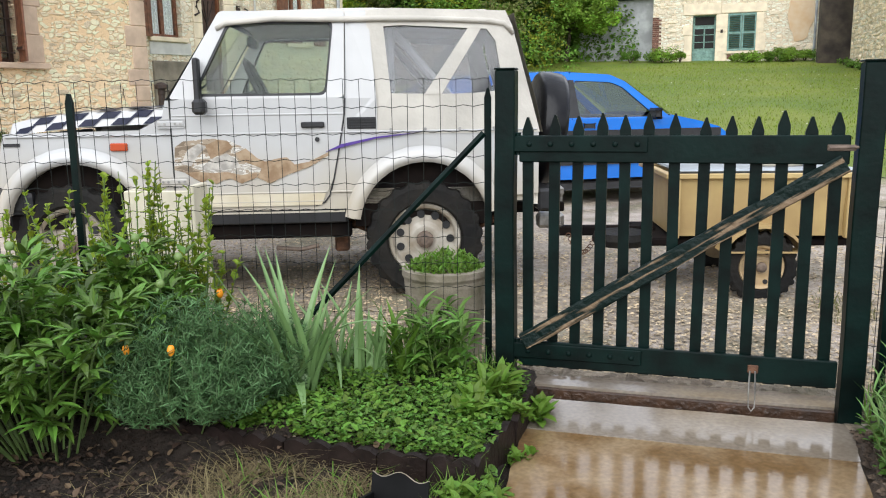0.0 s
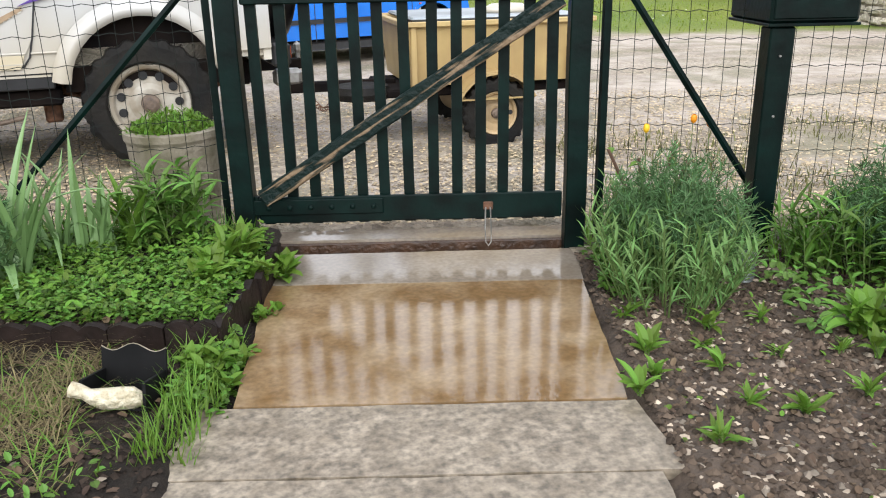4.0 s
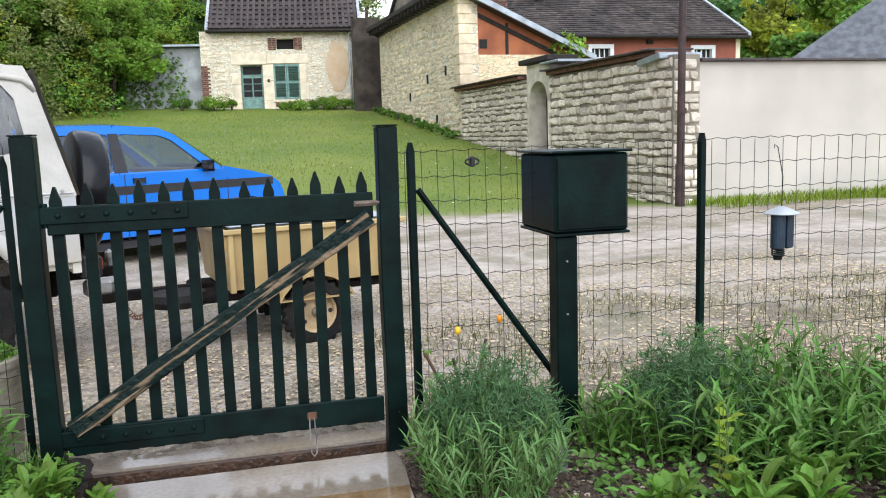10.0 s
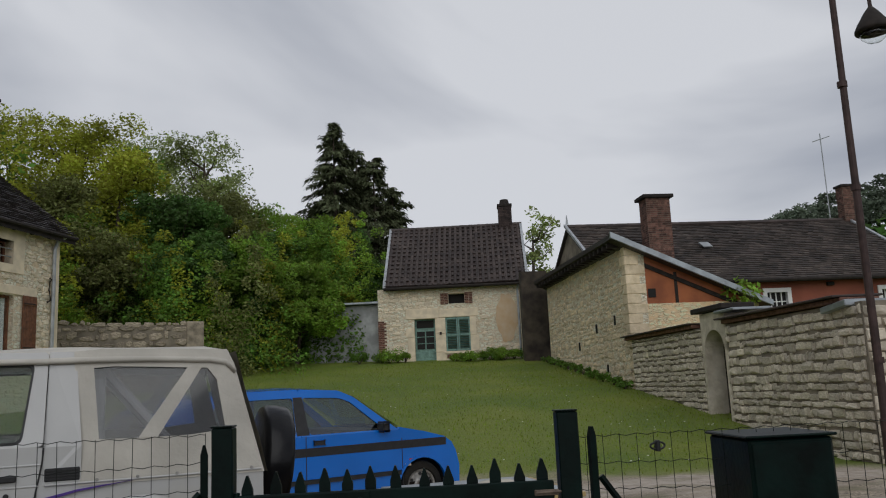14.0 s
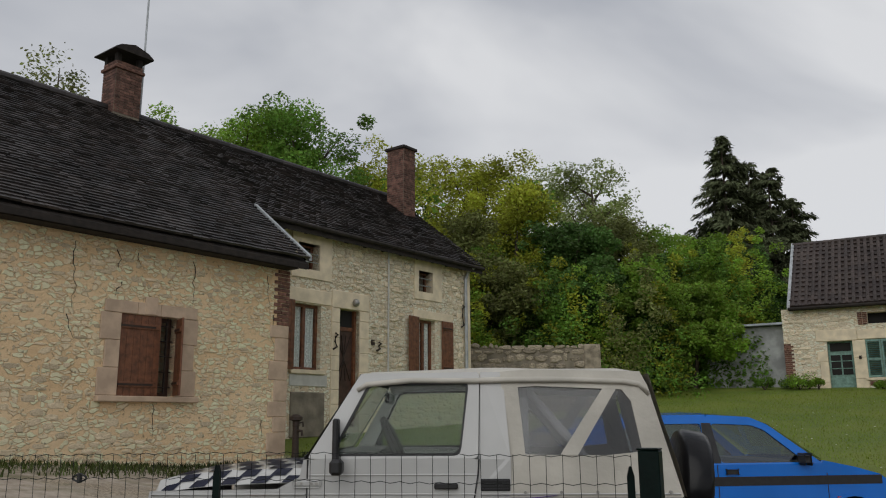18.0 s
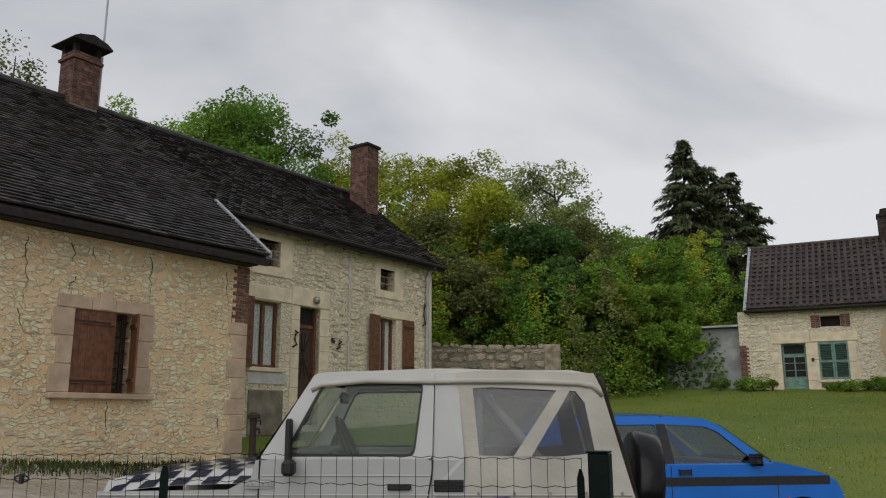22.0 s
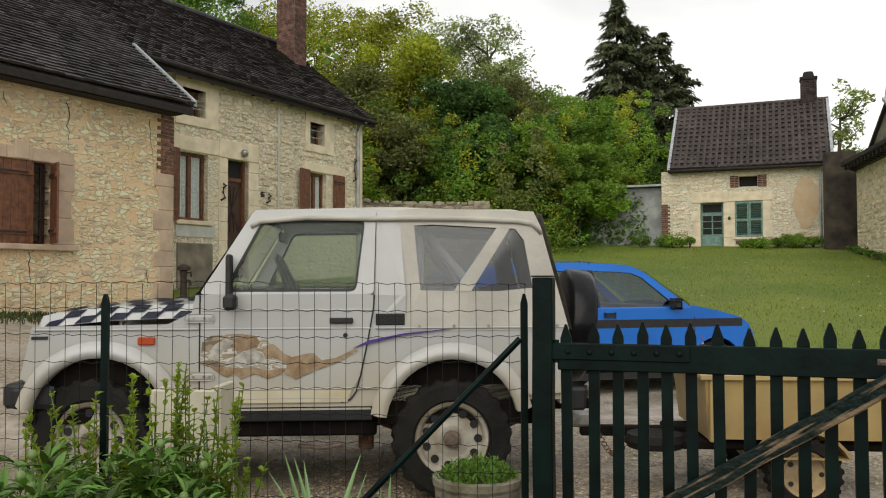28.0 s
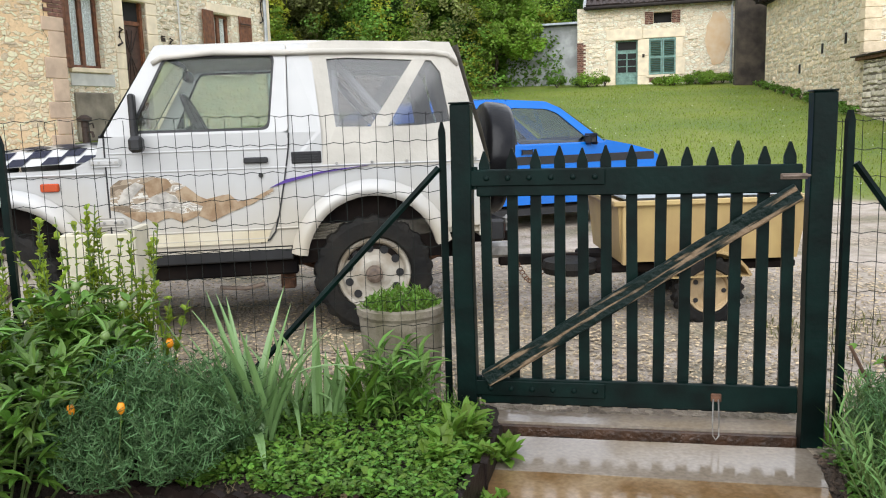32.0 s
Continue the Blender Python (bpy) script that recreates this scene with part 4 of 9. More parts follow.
# ---- the long stone house ----
def build_house():
    r = random.Random(11)
    h = thing("long_stone_house", pose(-0.05, 0, 0, 0, 0, 60.5), "long old limestone house with dark tiled roof and brown shutters", "house")
    ax1 = 10.05
    AY, BY = 11.35, 12.75
    # lower wing
    hole = (6.74, 7.72, 1.72, 2.95)
    wa = part("wall", wall_mesh(-5.0, ax1, AY, AY + 0.45, 0.2, 4.18, [hole]), M_mortar, h, "limestone rubble wall with cracked mortar")
    surround = (6.47, 8.10, 1.55, 3.13)
    keep = [surround, (9.62, 10.2, 0.2, 4.1)]
    pl = lay_stones(4.3, ax1, 0.7, 3.95, keep, 0.10, 0.18, r, 0.03, 0.66)
    near = sorted(pl, key=lambda p: abs(p[0] - 7.6) + abs(p[1] - 2.0))
    stones_single(near[:290], AY, 0.012, M_rubble, wa, r)
    stones_joined("rubble_stone", near[290:], AY, 0.012, M_rubble_j, wa, r)
    part("side_wall", boxm(ax1 - 0.45, ax1, AY + 0.45, 19, 0.2, 4.18), M_mortar, h)
    # window surround, quoins, brick patch
    for q in ((6.50, 6.74, 1.72, 2.95), (7.72, 8.05, 1.72, 2.95)):
        z = q[2]
        k = 0
        while z < q[3] - 0.05:
            hh = min(0.41, q[3] - z)
            wide = 0.0 if k % 2 else 0.09
            x0, x1 = (q[0] - wide, q[1]) if q[0] < 7 else (q[0], q[1] + wide * 0.6)
            part("jamb_stone", boxm(x0, x1, AY - 0.025, AY + 0.25, z + 0.003, z + hh - 0.003, 0.008), M_pink, wa)
            z += hh
            k += 1
    for a, b in ((6.46, 7.0), (7.003, 7.40), (7.403, 8.08)):
        part("lintel_stone", boxm(a, b, AY - 0.027, AY + 0.25, 2.953, 3.14, 0.008), M_pink, wa)
    part("window_sill", boxm(6.40, 8.14, AY - 0.10, AY + 0.2, 1.63, 1.717, 0.012), M_pink, wa, "stained stone sill")
    z = 0.75
    k = 0
    while z < 2.98:
        hh = r.uniform(0.25, 0.42)
        part("quoin", boxm(ax1 - (0.30 if k % 2 else 0.42), ax1 + 0.012, AY - 0.018, AY + 0.3, z, min(z + hh - 0.006, 3.02), 0.01), M_pink, wa)
        z += hh
        k += 1
    for kk in range(15):
        zz = 3.03 + kk * 0.068
        for a, b in ((9.70, 9.87), (9.88, 10.06)) if kk % 2 else ((9.78, 9.98), (9.99, 10.06)):
            part("brick", boxm(a, b, AY - 0.016, AY + 0.1, zz, zz + 0.058, 0.004), M_brick, wa)
    # window: left shutter closed, right one folded back
    wn = new("window")
    wn.parent = h
    part("window_frame", wall_mesh(6.74, 7.72, AY + 0.16, AY + 0.22, 1.72, 2.95, [(6.80, 7.20, 1.78, 2.89), (7.25, 7.66, 1.78, 2.89)]), M_doorwood, wn)
    for a, b in ((6.80, 7.20), (7.25, 7.66)):
        part("pane", boxm(a, b, AY + 0.185, AY + 0.19, 1.78, 2.89), M_pane, wn)
    # sheet behind the panes, painted as the room's darkness
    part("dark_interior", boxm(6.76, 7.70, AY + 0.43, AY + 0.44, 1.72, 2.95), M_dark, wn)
    for k in range(5):
        part("grille_bar", tube([(7.22, AY + 0.08, 1.86 + k * 0.24), (7.70, AY + 0.08, 1.86 + k * 0.24)], 0.011), M_iron, wn)
    for k in range(3):
        part("grille_bar", tube([(7.30 + k * 0.15, AY + 0.08, 1.72), (7.30 + k * 0.15, AY + 0.08, 2.95)], 0.011), M_iron, wn)

    def shutter(parent, m, w, hgt, mat, planks=4, tags="plank"):
        s = new("shutter")
        s.parent, s.matrix_basis = parent, m
        for k in range(planks):
            part("plank", boxm(k * w / planks + 0.002, (k + 1) * w / planks - 0.002, -0.015, 0.015, 0, hgt, 0.003), mat, s)
        for zz in (0.15, hgt - 0.22):
            part("ledge", boxm(0.02, w - 0.02, -0.035, -0.015, zz, zz + 0.08, 0.004), mat, s)
        for zz in (0.19, hgt - 0.18):
            part("strap_hinge", boxm(0, w * 0.85, -0.042, -0.036, zz - 0.015, zz + 0.015), M_iron, s)
        return s
    shutter(wn, Matrix.Translation((6.74, AY + 0.02, 1.70)), 0.70, 1.25, M_shutter, 6)
    shutter(wn, Matrix.Translation((7.735, AY + 0.02, 1.73)) @ Matrix.Rotation(radians(-112), 4, "Z"), 0.42, 1.2, M_shutter, 3)
    # cracks as thin dark fissures
    for x, z0, z1, sw in ((5.93, 3.92, 2.95, 0.05), (6.62, 3.9, 3.62, 0.02), (6.95, 3.9, 3.7, 0.02), (7.95, 3.92, 3.2, 0.05), (9.55, 3.9, 3.3, 0.03), (9.66, 3.2, 2.6, 0.03), (6.72, 3.42, 3.18, -0.12), (7.35, 1.6, 1.1, 0.04), (5.9, 2.85, 2.5, 0.1), (9.5, 1.35, 1.05, 0.03)):
        n = max(4, int((z0 - z1) / 0.08))
        pts = [(x + sw * k / n + r.uniform(-0.04, 0.04), AY - 0.010, z0 + (z1 - z0) * k / n) for k in range(n + 1)]
        part("crack", tube(pts, [0.007 * (1 - k / n) * r.uniform(0.4, 1.3) + 0.002 for k in range(n + 1)], 4), M_lath, wa, "dark settlement crack")
    part("keystone", boxm(7.12, 7.34, AY - 0.04, AY + 0.1, 2.96, 3.24, 0.012), M_pink, wa)
    # upper house
    ho = [(11.50, 12.12, 4.50, 5.06), (15.50, 16.06, 4.47, 5.0), (11.45, 12.22, 2.38, 3.76), (12.77, 13.40, 1.2, 3.76), (15.50, 16.16, 2.45, 3.78)]
    wb = part("wall", wall_mesh(ax1, 17.65, BY, BY + 0.45, 0.6, 5.35, ho), M_bare, h, "pale limestone rubble wall")
    keep = [(11.25, 12.50, 4.28, 5.40), (15.36, 16.45, 4.30, 5.32), (11.2, 12.5, 2.05, 4.12), (12.5, 13.75, 0.6, 4.2), (14.98, 16.9, 2.3, 4.0), (11.3, 12.4, 1.2, 2.2)]
    pl = lay_stones(ax1, 17.45, 1.2, 5.3, keep, 0.11, 0.19, r, 0.022, 0.12)
    near = sorted(pl, key=lambda p: abs(p[0] - 13.6) + abs(p[1] - 3.6))
    stones_single(near[:290], BY, 0.026, M_rubble_b, wb, r)
    stones_joined("rubble_stone", near[290:], BY, 0.026, M_rubble_bj, wb, r)
    part("gable_wall", boxm(17.25, 17.65, BY + 0.45, 19, 0.6, 5.2), M_mortar, h)
    gb = prism([(BY, 5.2), (15.67, 7.75), (18.6, 5.2)], 17.25, 17.65)
    bmesh.ops.transform(gb, matrix=SWAP, verts=gb.verts)
    bmesh.ops.recalc_face_normals(gb, faces=gb.faces)
    part("gable", gb, M_mortar, h)
    part("corner_strip", boxm(17.46, 17.68, BY - 0.02, BY + 0.3, 0.9, 5.3, 0.01), M_dress, wb, "pale corner stones")
    for a, b, c, d in (ho[0], ho[1]):
        part("window_surround", wall_mesh(a - 0.17, b + 0.36, BY - 0.03, BY + 0.2, c - 0.19, d + 0.30, [(a, b, c, d)]), M_dress, wb, "dressed stone window surround")
        w = new("upper_window")
        w.parent = h
        part("window_frame", wall_mesh(a, b, BY + 0.2, BY + 0.26, c, d, [(a + 0.05, b - 0.05, c + 0.05, d - 0.05)]), M_shutter, w)
        part("pane", boxm(a + 0.05, b - 0.05, BY + 0.23, BY + 0.235, c + 0.05, d - 0.05), M_pane, w)
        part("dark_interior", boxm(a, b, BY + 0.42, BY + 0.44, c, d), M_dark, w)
        for k in range(2):
            part("window_bar", tube([(a, BY + 0.03, c + 0.17 + k * 0.18), (b, BY + 0.03, c + 0.17 + k * 0.18)], 0.012), M_zinc, w)
    # ground floor window with lace, one shutter open
    def lace_window(a, b, c, d, left, right):
        w = new("ground_floor_window")
        w.parent = h
        m = (a + b) / 2
        part("window_frame", wall_mesh(a, b, BY + 0.12, BY + 0.19, c, d, [(a + 0.06, m - 0.04, c + 0.06, d - 0.06), (m + 0.04, b - 0.06, c + 0.06, d - 0.06)]), M_shutter, w)
        for p, q in ((a + 0.06, m - 0.04), (m + 0.04, b - 0.06)):
            part("pane", boxm(p, q, BY + 0.15, BY + 0.155, c + 0.06, d - 0.06), M_pane, w)
            cur = bmesh.new()
            n = 14
            vs = [[cur.verts.new((p + (q - p) * i / n, BY + 0.175 + 0.01 * math.sin(i * 1.9), zz)) for i in range(n + 1)] for zz in (c + 0.06, d - 0.06)]
            for i in range(n):
                cur.faces.new((vs[0][i], vs[0][i + 1], vs[1][i + 1], vs[1][i]))
            part("lace_curtain", cur, M_lace, w, "white lace curtain")
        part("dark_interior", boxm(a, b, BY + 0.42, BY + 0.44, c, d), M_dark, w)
        part("window_sill", boxm(a - 0.1, b + 0.1, BY - 0.07, BY + 0.12, c - 0.09, c - 0.003, 0.01), M_dress, w)
        if left:
            shutter(w, Matrix.Translation((a - 0.03, BY - 0.05, c - 0.02)) @ Matrix.Rotation(radians(188), 4, "Z"), 0.36 if left == 1 else 0.44, d - c + 0.06, M_shutter, 3)
        if right:
            shutter(w, Matrix.Translation((b + 0.25, BY - 0.04, c - 0.02)), 0.46, d - c + 0.04, M_shutter, 4)
    lace_window(*ho[2], 1, 0)
    lace_window(*ho[4], 2, 1)
    part("lintel", boxm(11.22, 12.5, BY - 0.028, BY + 0.1, 3.78, 4.08, 0.01), M_dress, wb)
    part("window_apron", boxm(11.36, 12.42, BY - 0.02, BY + 0.1, 2.04, 2.28, 0.008), M_pipe, wb, "white painted strip")
    part("cement_patch", boxm(11.40, 12.36, BY - 0.03, BY + 0.1, 1.0, 1.92, 0.02), M_mortar_g, wb, "grey cement patch")
    part("lintel", boxm(15.3, 16.9, BY - 0.028, BY + 0.1, 3.80, 4.0, 0.01), M_dress, wb)
    for x0, x1 in ((12.52, 12.77), (13.40, 13.70)):
        z = 1.0
        while z < 3.72:
            hh = min(r.uniform(0.3, 0.5), 3.76 - z)
            part("jamb_stone", boxm(x0, x1, BY - 0.03, BY + 0.2, z, z + hh - 0.006, 0.01), M_dress, wb)
            z += hh
    part("lintel", boxm(12.52, 13.70, BY - 0.032, BY + 0.2, 3.765, 4.15, 0.012), M_dress, wb, "stone door lintel")
    dr = new("front_door")
    dr.parent = h
    part("door_leaf", boxm(12.77, 13.40, BY + 0.16, BY + 0.21, 1.2, 3.30), M_doorwood, dr, "dark brown door with iron grille")
    part("transom", boxm(12.77, 13.40, BY + 0.13, BY + 0.2, 3.30, 3.38), M_shutter, dr)
    part("transom_pane", boxm(12.77, 13.40, BY + 0.17, BY + 0.18, 3.38, 3.76), M_dark, dr)
    for x0, x1 in ((12.77, 12.83), (13.34, 13.40)):
        part("door_frame", boxm(x0, x1, BY + 0.10, BY + 0.2, 1.2, 3.76), M_shutter, dr)
    for k in range(4):
        part("grille_bar", tube([(12.86 + 0.14 * k, BY + 0.15, 2.2), (13.28 - 0.14 * k, BY + 0.15, 3.2)], 0.01), M_iron, dr)
    lamp = lathe([(0.0001, -0.09), (0.06, -0.07), (0.085, 0.0), (0.06, 0.07), (0.0001, 0.09)], 14)
    part("door_lamp", lamp, M_steel, dr, "round lamp over the door", matrix=Matrix.Translation((13.2, BY - 0.09, 3.92)), smooth=True)
    for x, z0, z1 in ((12.60, 2.85, 3.2), (17.28, 3.72, 4.3), (14.0, 2.9, 3.1)):
        pts = [(x - 0.05, BY - 0.05, z0), (x + 0.07, BY - 0.05, z0 + 0.06), (x, BY - 0.05, (z0 + z1) / 2), (x + 0.02, BY - 0.05, z1 - 0.08), (x + 0.1, BY - 0.05, z1 - 0.03), (x + 0.02, BY - 0.05, z1)]
        part("wall_anchor", tube(pts, 0.022, 6), M_iron, wb, "wrought iron wall anchor")
    part("pipe", tube([(14.35, BY - 0.04, 1.2), (14.35, BY - 0.04, 5.28)], 0.022, 8), M_pipe, wb, "thin pale wall pipe")
    part("downpipe", tube([(17.50, BY - 0.30, 5.32), (17.45, BY - 0.12, 5.2), (17.40, BY - 0.08, 5.0), (17.40, BY - 0.08, 1.0)], 0.045, 8), M_zinc, wb, "zinc downpipe")
    part("number_plate_tile", boxm(13.80, 13.9, BY - 0.03, BY, 3.02, 3.14), M_iron, wb)
    # roofs
    za, zb, zr, yr = 4.27, 5.42, 7.91, 15.67
    ya, yb = 11.0, 12.48
    part("roof_deck", roof_slab(-5, 10.2, ya, za, yr, zr, drop=0.11), M_lath, h)
    part("roof_deck", roof_slab(10.2, 17.92, yb, zb, yr, zr, drop=0.13), M_lath, h)
    part("roof_back", roof_slab(-5, 17.92, 2 * yr - yb, zb, yr, zr), M_tile, h)
    tile_roof("roof_tiles", 3.6, 10.22, ya, za, yr, zr, 0.17, 0.115, M_tile, h, r, "dark weathered flat tiles")
    tile_roof("roof_tiles", 10.225, 17.95, yb, zb, yr, zr, 0.17, 0.115, M_tile, h, r, "dark weathered flat tiles", sag=0.06, lift=0.036)
    rp = bmesh.new()
    x = 3.6
    while x < 17.9:
        cylm((x, yr, zr - 0.03), (x + 0.36, yr, zr - 0.02 - 0.0), 0.10, 0.09, 10, rp)
        x += 0.34
    part("ridge_tiles", rp, M_tile, h)
    part("verge", slab_yz([(ya, za + 0.06), (yb + 0.15, zb + 0.18), (yb + 0.15, zb + 0.10), (ya, za - 0.04)], 10.20, 10.27), M_zinc, h, "pale mortar verge")
    for x0, x1, y, z in ((-5, 10.2, ya, za), (10.25, 17.9, yb, zb)):
        part("eave_board", boxm(x0, x1, y + 0.03, y + 0.08, z - 0.20, z - 0.07), M_lath, h)
    part("gutter", tube([(10.25, yb - 0.04, zb - 0.06), (17.92, yb - 0.04, zb - 0.09)], 0.05, 8), M_lath, h)
    part("eave_soffit", boxm(-5, 10.0, ya + 0.05, AY, za - 0.22, za - 0.16), M_lath, h)
    n = 12
    for k in range(n):
        x = 10.4 + k * 0.62
        part("rafter_end", boxm(x, x + 0.07, yb + 0.05, BY, zb - 0.17, zb - 0.06), M_lath, h)
    # chimneys
    c1 = new("chimney")
    c1.parent = h
    brick_stack(c1, 8.62, 9.22, 15.4, 15.9, 7.75, 8.90, M_mortar_g, M_brick_j, r)
    part("chimney_band", boxm(8.57, 9.27, 15.35, 15.95, 8.74, 8.81, 0.01), M_brick, c1)
    for a in (8.62, 9.12):
        for b in (15.4, 15.8):
            part("cowl_leg", boxm(a, a + 0.1, b, b + 0.1, 8.90, 9.10), M_lath, c1)
    cap = prism([(8.46, 9.10), (9.38, 9.10), (9.36, 9.14), (9.24, 9.22), (8.92, 9.31), (8.60, 9.22), (8.48, 9.14)], 15.22, 16.08)
    part("cowl_cap", cap, M_lath, c1, "dark pitched chimney cap")
    c2 = new("chimney")
    c2.parent = h
    brick_stack(c2, 17.08, 17.58, 14.58, 15.2, 6.9, 9.02, M_mortar_g, M_brick_j, r)
    part("chimney_cap", boxm(17.02, 17.64, 14.52, 15.26, 9.02, 9.11, 0.015), M_lath, c2)
    part("antenna", tube([(9.42, 15.7, 8.0), (9.44, 15.7, 11.6)], 0.022, 6), M_zinc, h, "thin aerial pole")


build_house()


# ---- standpipe at the corner of the house ----
def build_standpipe():
    p = pose(-0.05, 0, 0, 0, 0, 60.5) @ Vector((9.95, 10.95, 0))
    t = thing("standpipe", pose(p.x, p.y, ground_z(p.x, p.y) - 0.03, 0, 0, 60), "dark cast-iron standpipe by the corner of the house", "standpipe")
    part("post", lathe([(0.085, 0.0), (0.085, 0.06), (0.062, 0.09), (0.055, 0.62), (0.062, 0.64), (0.062, 0.72)], 14), M_iron, t, smooth=False)
    part("cap", lathe([(0.062, 0.72), (0.115, 0.735), (0.115, 0.79), (0.05, 0.83), (0.0001, 0.84)], 14), M_iron, t, "wide flat cap")
    part("spout", tube([(0, -0.05, 0.56), (0, -0.15, 0.55), (0, -0.17, 0.47)], 0.022, 8), M_iron, t)
    part("crank", tube([(0.06, 0, 0.68), (0.16, 0, 0.70), (0.17, 0, 0.62)], 0.014, 6), M_iron, t)


build_standpipe()


# ---- the small cottage ----
def build_cottage():
    r = random.Random(21)
    c = thing("cottage", pose(10.35, 29.24, 0, 0, 0, -22), "small pale stone cottage with pale green door and shutters", "house")
    ho = [(-1.45, -0.66, 1.6, 3.88), (-0.27, 0.66, 2.62, 3.9), (-0.12, 0.50, 4.42, 4.80)]
    w = part("wall", wall_mesh(-2.82, 2.62, 0, 0.4, 0.9, 5.08, ho), M_bare, c, "pale rubble wall with patched render")
    keep = [(-1.80, -0.35, 1.2, 4.2), (-0.6, 1.02, 2.3, 4.2), (-0.45, 0.82, 4.3, 4.95), (1.5, 2.62, 2.9, 4.8), (-2.85, -2.5, 2.6, 3.9)]
    pl = lay_stones(-2.8, 2.58, 1.7, 4.98, keep, 0.13, 0.24, r, 0.025, 0.05)
    stones_single(pl[:280], 0, 0.025, M_rubble_b, w, r)
    stones_joined("rubble_stone", pl[280:], 0, 0.025, M_rubble_bj, w, r)
    for q in (boxm(-2.82, -2.42, 0.4, 5.2, 0.9, 5.08), boxm(2.22, 2.62, 0.4, 5.2, 0.9, 5.08), boxm(-2.82, 2.62, 5.2, 5.6, 0.9, 5.08)):
        part("wall", q, M_mortar, c)
    for x0 in (-2.48, 2.42):
        g = prism([(0.0, 5.08), (2.7, 7.75), (5.6, 5.08)], x0, x0 + 0.4)
        bmesh.ops.transform(g, matrix=SWAP, verts=g.verts)
        bmesh.ops.recalc_face_normals(g, faces=g.faces)
        part("gable", g, M_mortar, c)
    edge = random.Random(23)
    ring = [(2.08 + (0.40 + edge.uniform(-0.07, 0.05)) * math.cos(k * math.pi / 12), 3.78 + (1.0 + edge.uniform(-0.16, 0.1)) * math.sin(k * math.pi / 12)) for k in range(24)]
    part("render_patch", prism(ring, -0.024, 0.05), M_rustpatch, w, "ochre stained render patch")
    for a, b, cc, d in ((-1.78, -1.45, 3.2, 3.55), (-1.72, -1.45, 2.5, 3.2), (-1.80, -1.45, 1.8, 2.5), (-0.66, -0.27, 1.8, 2.6), (-0.66, -0.27, 2.6, 3.3), (-0.66, -0.27, 3.3, 3.88), (0.66, 0.98, 2.6, 3.2), (0.66, 0.90, 3.2, 3.9)):
        part("jamb_stone", boxm(a, b, -0.03, 0.15, cc, d - 0.008, 0.01), M_dress, w)
    part("lintel", boxm(-1.78, -0.5, -0.032, 0.2, 3.89, 4.28, 0.012), M_dress, w)
    part("lintel", boxm(-0.49, 0.98, -0.032, 0.2, 3.91, 4.22, 0.012), M_dress, w)
    part("window_sill", boxm(-0.35, 0.75, -0.06, 0.15, 2.53, 2.615, 0.01), M_dress, w)
    for kk in range(7):
        for x0 in (-0.42, 0.51):
            part("brick", boxm(x0, x0 + 0.14, -0.02, 0.1, 4.40 + kk * 0.062, 4.45 + kk * 0.062), M_brick, w)
            part("brick", boxm(x0 + 0.15, x0 + 0.29, -0.02, 0.1, 4.40 + kk * 0.062, 4.45 + kk * 0.062), M_brick, w)
    for kk in range(18):
        part("brick", boxm(-2.83, -2.60 if kk % 2 else -2.52, -0.022, 0.1, 2.65 + kk * 0.068, 2.708 + kk * 0.068), M_brick, w)
    for kk in range(6):
        part("brick", boxm(-0.25 + 0.16 * kk, -0.11 + 0.16 * kk, -0.02, 0.1, 2.36, 2.50), M_brick, w)
    part("attic_opening", boxm(-0.12, 0.5, 0.3, 0.32, 4.42, 4.8), M_dark, c)
    d = new("door")
    d.parent = c
    part("door_leaf", boxm(-1.45, -0.66, 0.18, 0.23, 1.6, 3.88), M_shutter_g, d, "faded green panelled door")
    for a, b, cc, dd in ((-1.38, -1.08, 2.75, 3.42), (-1.03, -0.73, 2.75, 3.42), (-1.38, -0.73, 3.55, 3.83)):
        part("door_pane", boxm(a, b, 0.165, 0.18, cc, dd), M_dark, d)
    for zz in (2.95, 3.2):
        part("glazing_bar", boxm(-1.38, -0.73, 0.155, 0.166, zz, zz + 0.025), M_shutter_g, d)
    part("lower_panel", boxm(-1.36, -0.75, 0.16, 0.18, 1.9, 2.6, 0.006), M_shutter_g, d)
    s = new("window_shutters")
    s.parent = c
    for a in (-0.27, 0.20):
        leaf = part("shutter", wall_mesh(a + 0.003, a + 0.462, -0.01, 0.03, 2.63, 3.89, [(a + 0.06, a + 0.41, 2.70, 3.20), (a + 0.06, a + 0.41, 3.27, 3.82)]), M_shutter_g, s, "faded green louvred shutter")
        for k in range(18):
            zz = 2.71 + k * 0.062
            if 3.17 < zz < 3.26:
                continue
            part("slat", boxm(a + 0.06, a + 0.41, -0.02, 0.02, -0.004, 0.004, m=Matrix.Translation((0, 0.01, zz + 0.02)) @ Matrix.Rotation(radians(-40), 4, "X")), M_shutter_g, leaf)
    part("wall_lamp", boxm(-0.50, -0.42, -0.06, 0, 3.25, 3.36), M_iron, c)
    part("roof_deck", roof_slab(-2.53, 2.93, -0.2, 5.12, 2.7, 7.86), M_lath, c)
    part("roof_back", roof_slab(-2.53, 2.93, 5.8, 5.12, 2.7, 7.86), M_tile_r, c)
    tile_roof("roof_tiles", -2.52, 2.91, -0.22, 5.14, 2.7, 7.88, 0.215, 0.286, M_tile_r, c, r, "brown interlocking clay tiles", lift=0.06, sag=0.05)
    ribs = []
    L = math.hypot(2.92, 2.74)
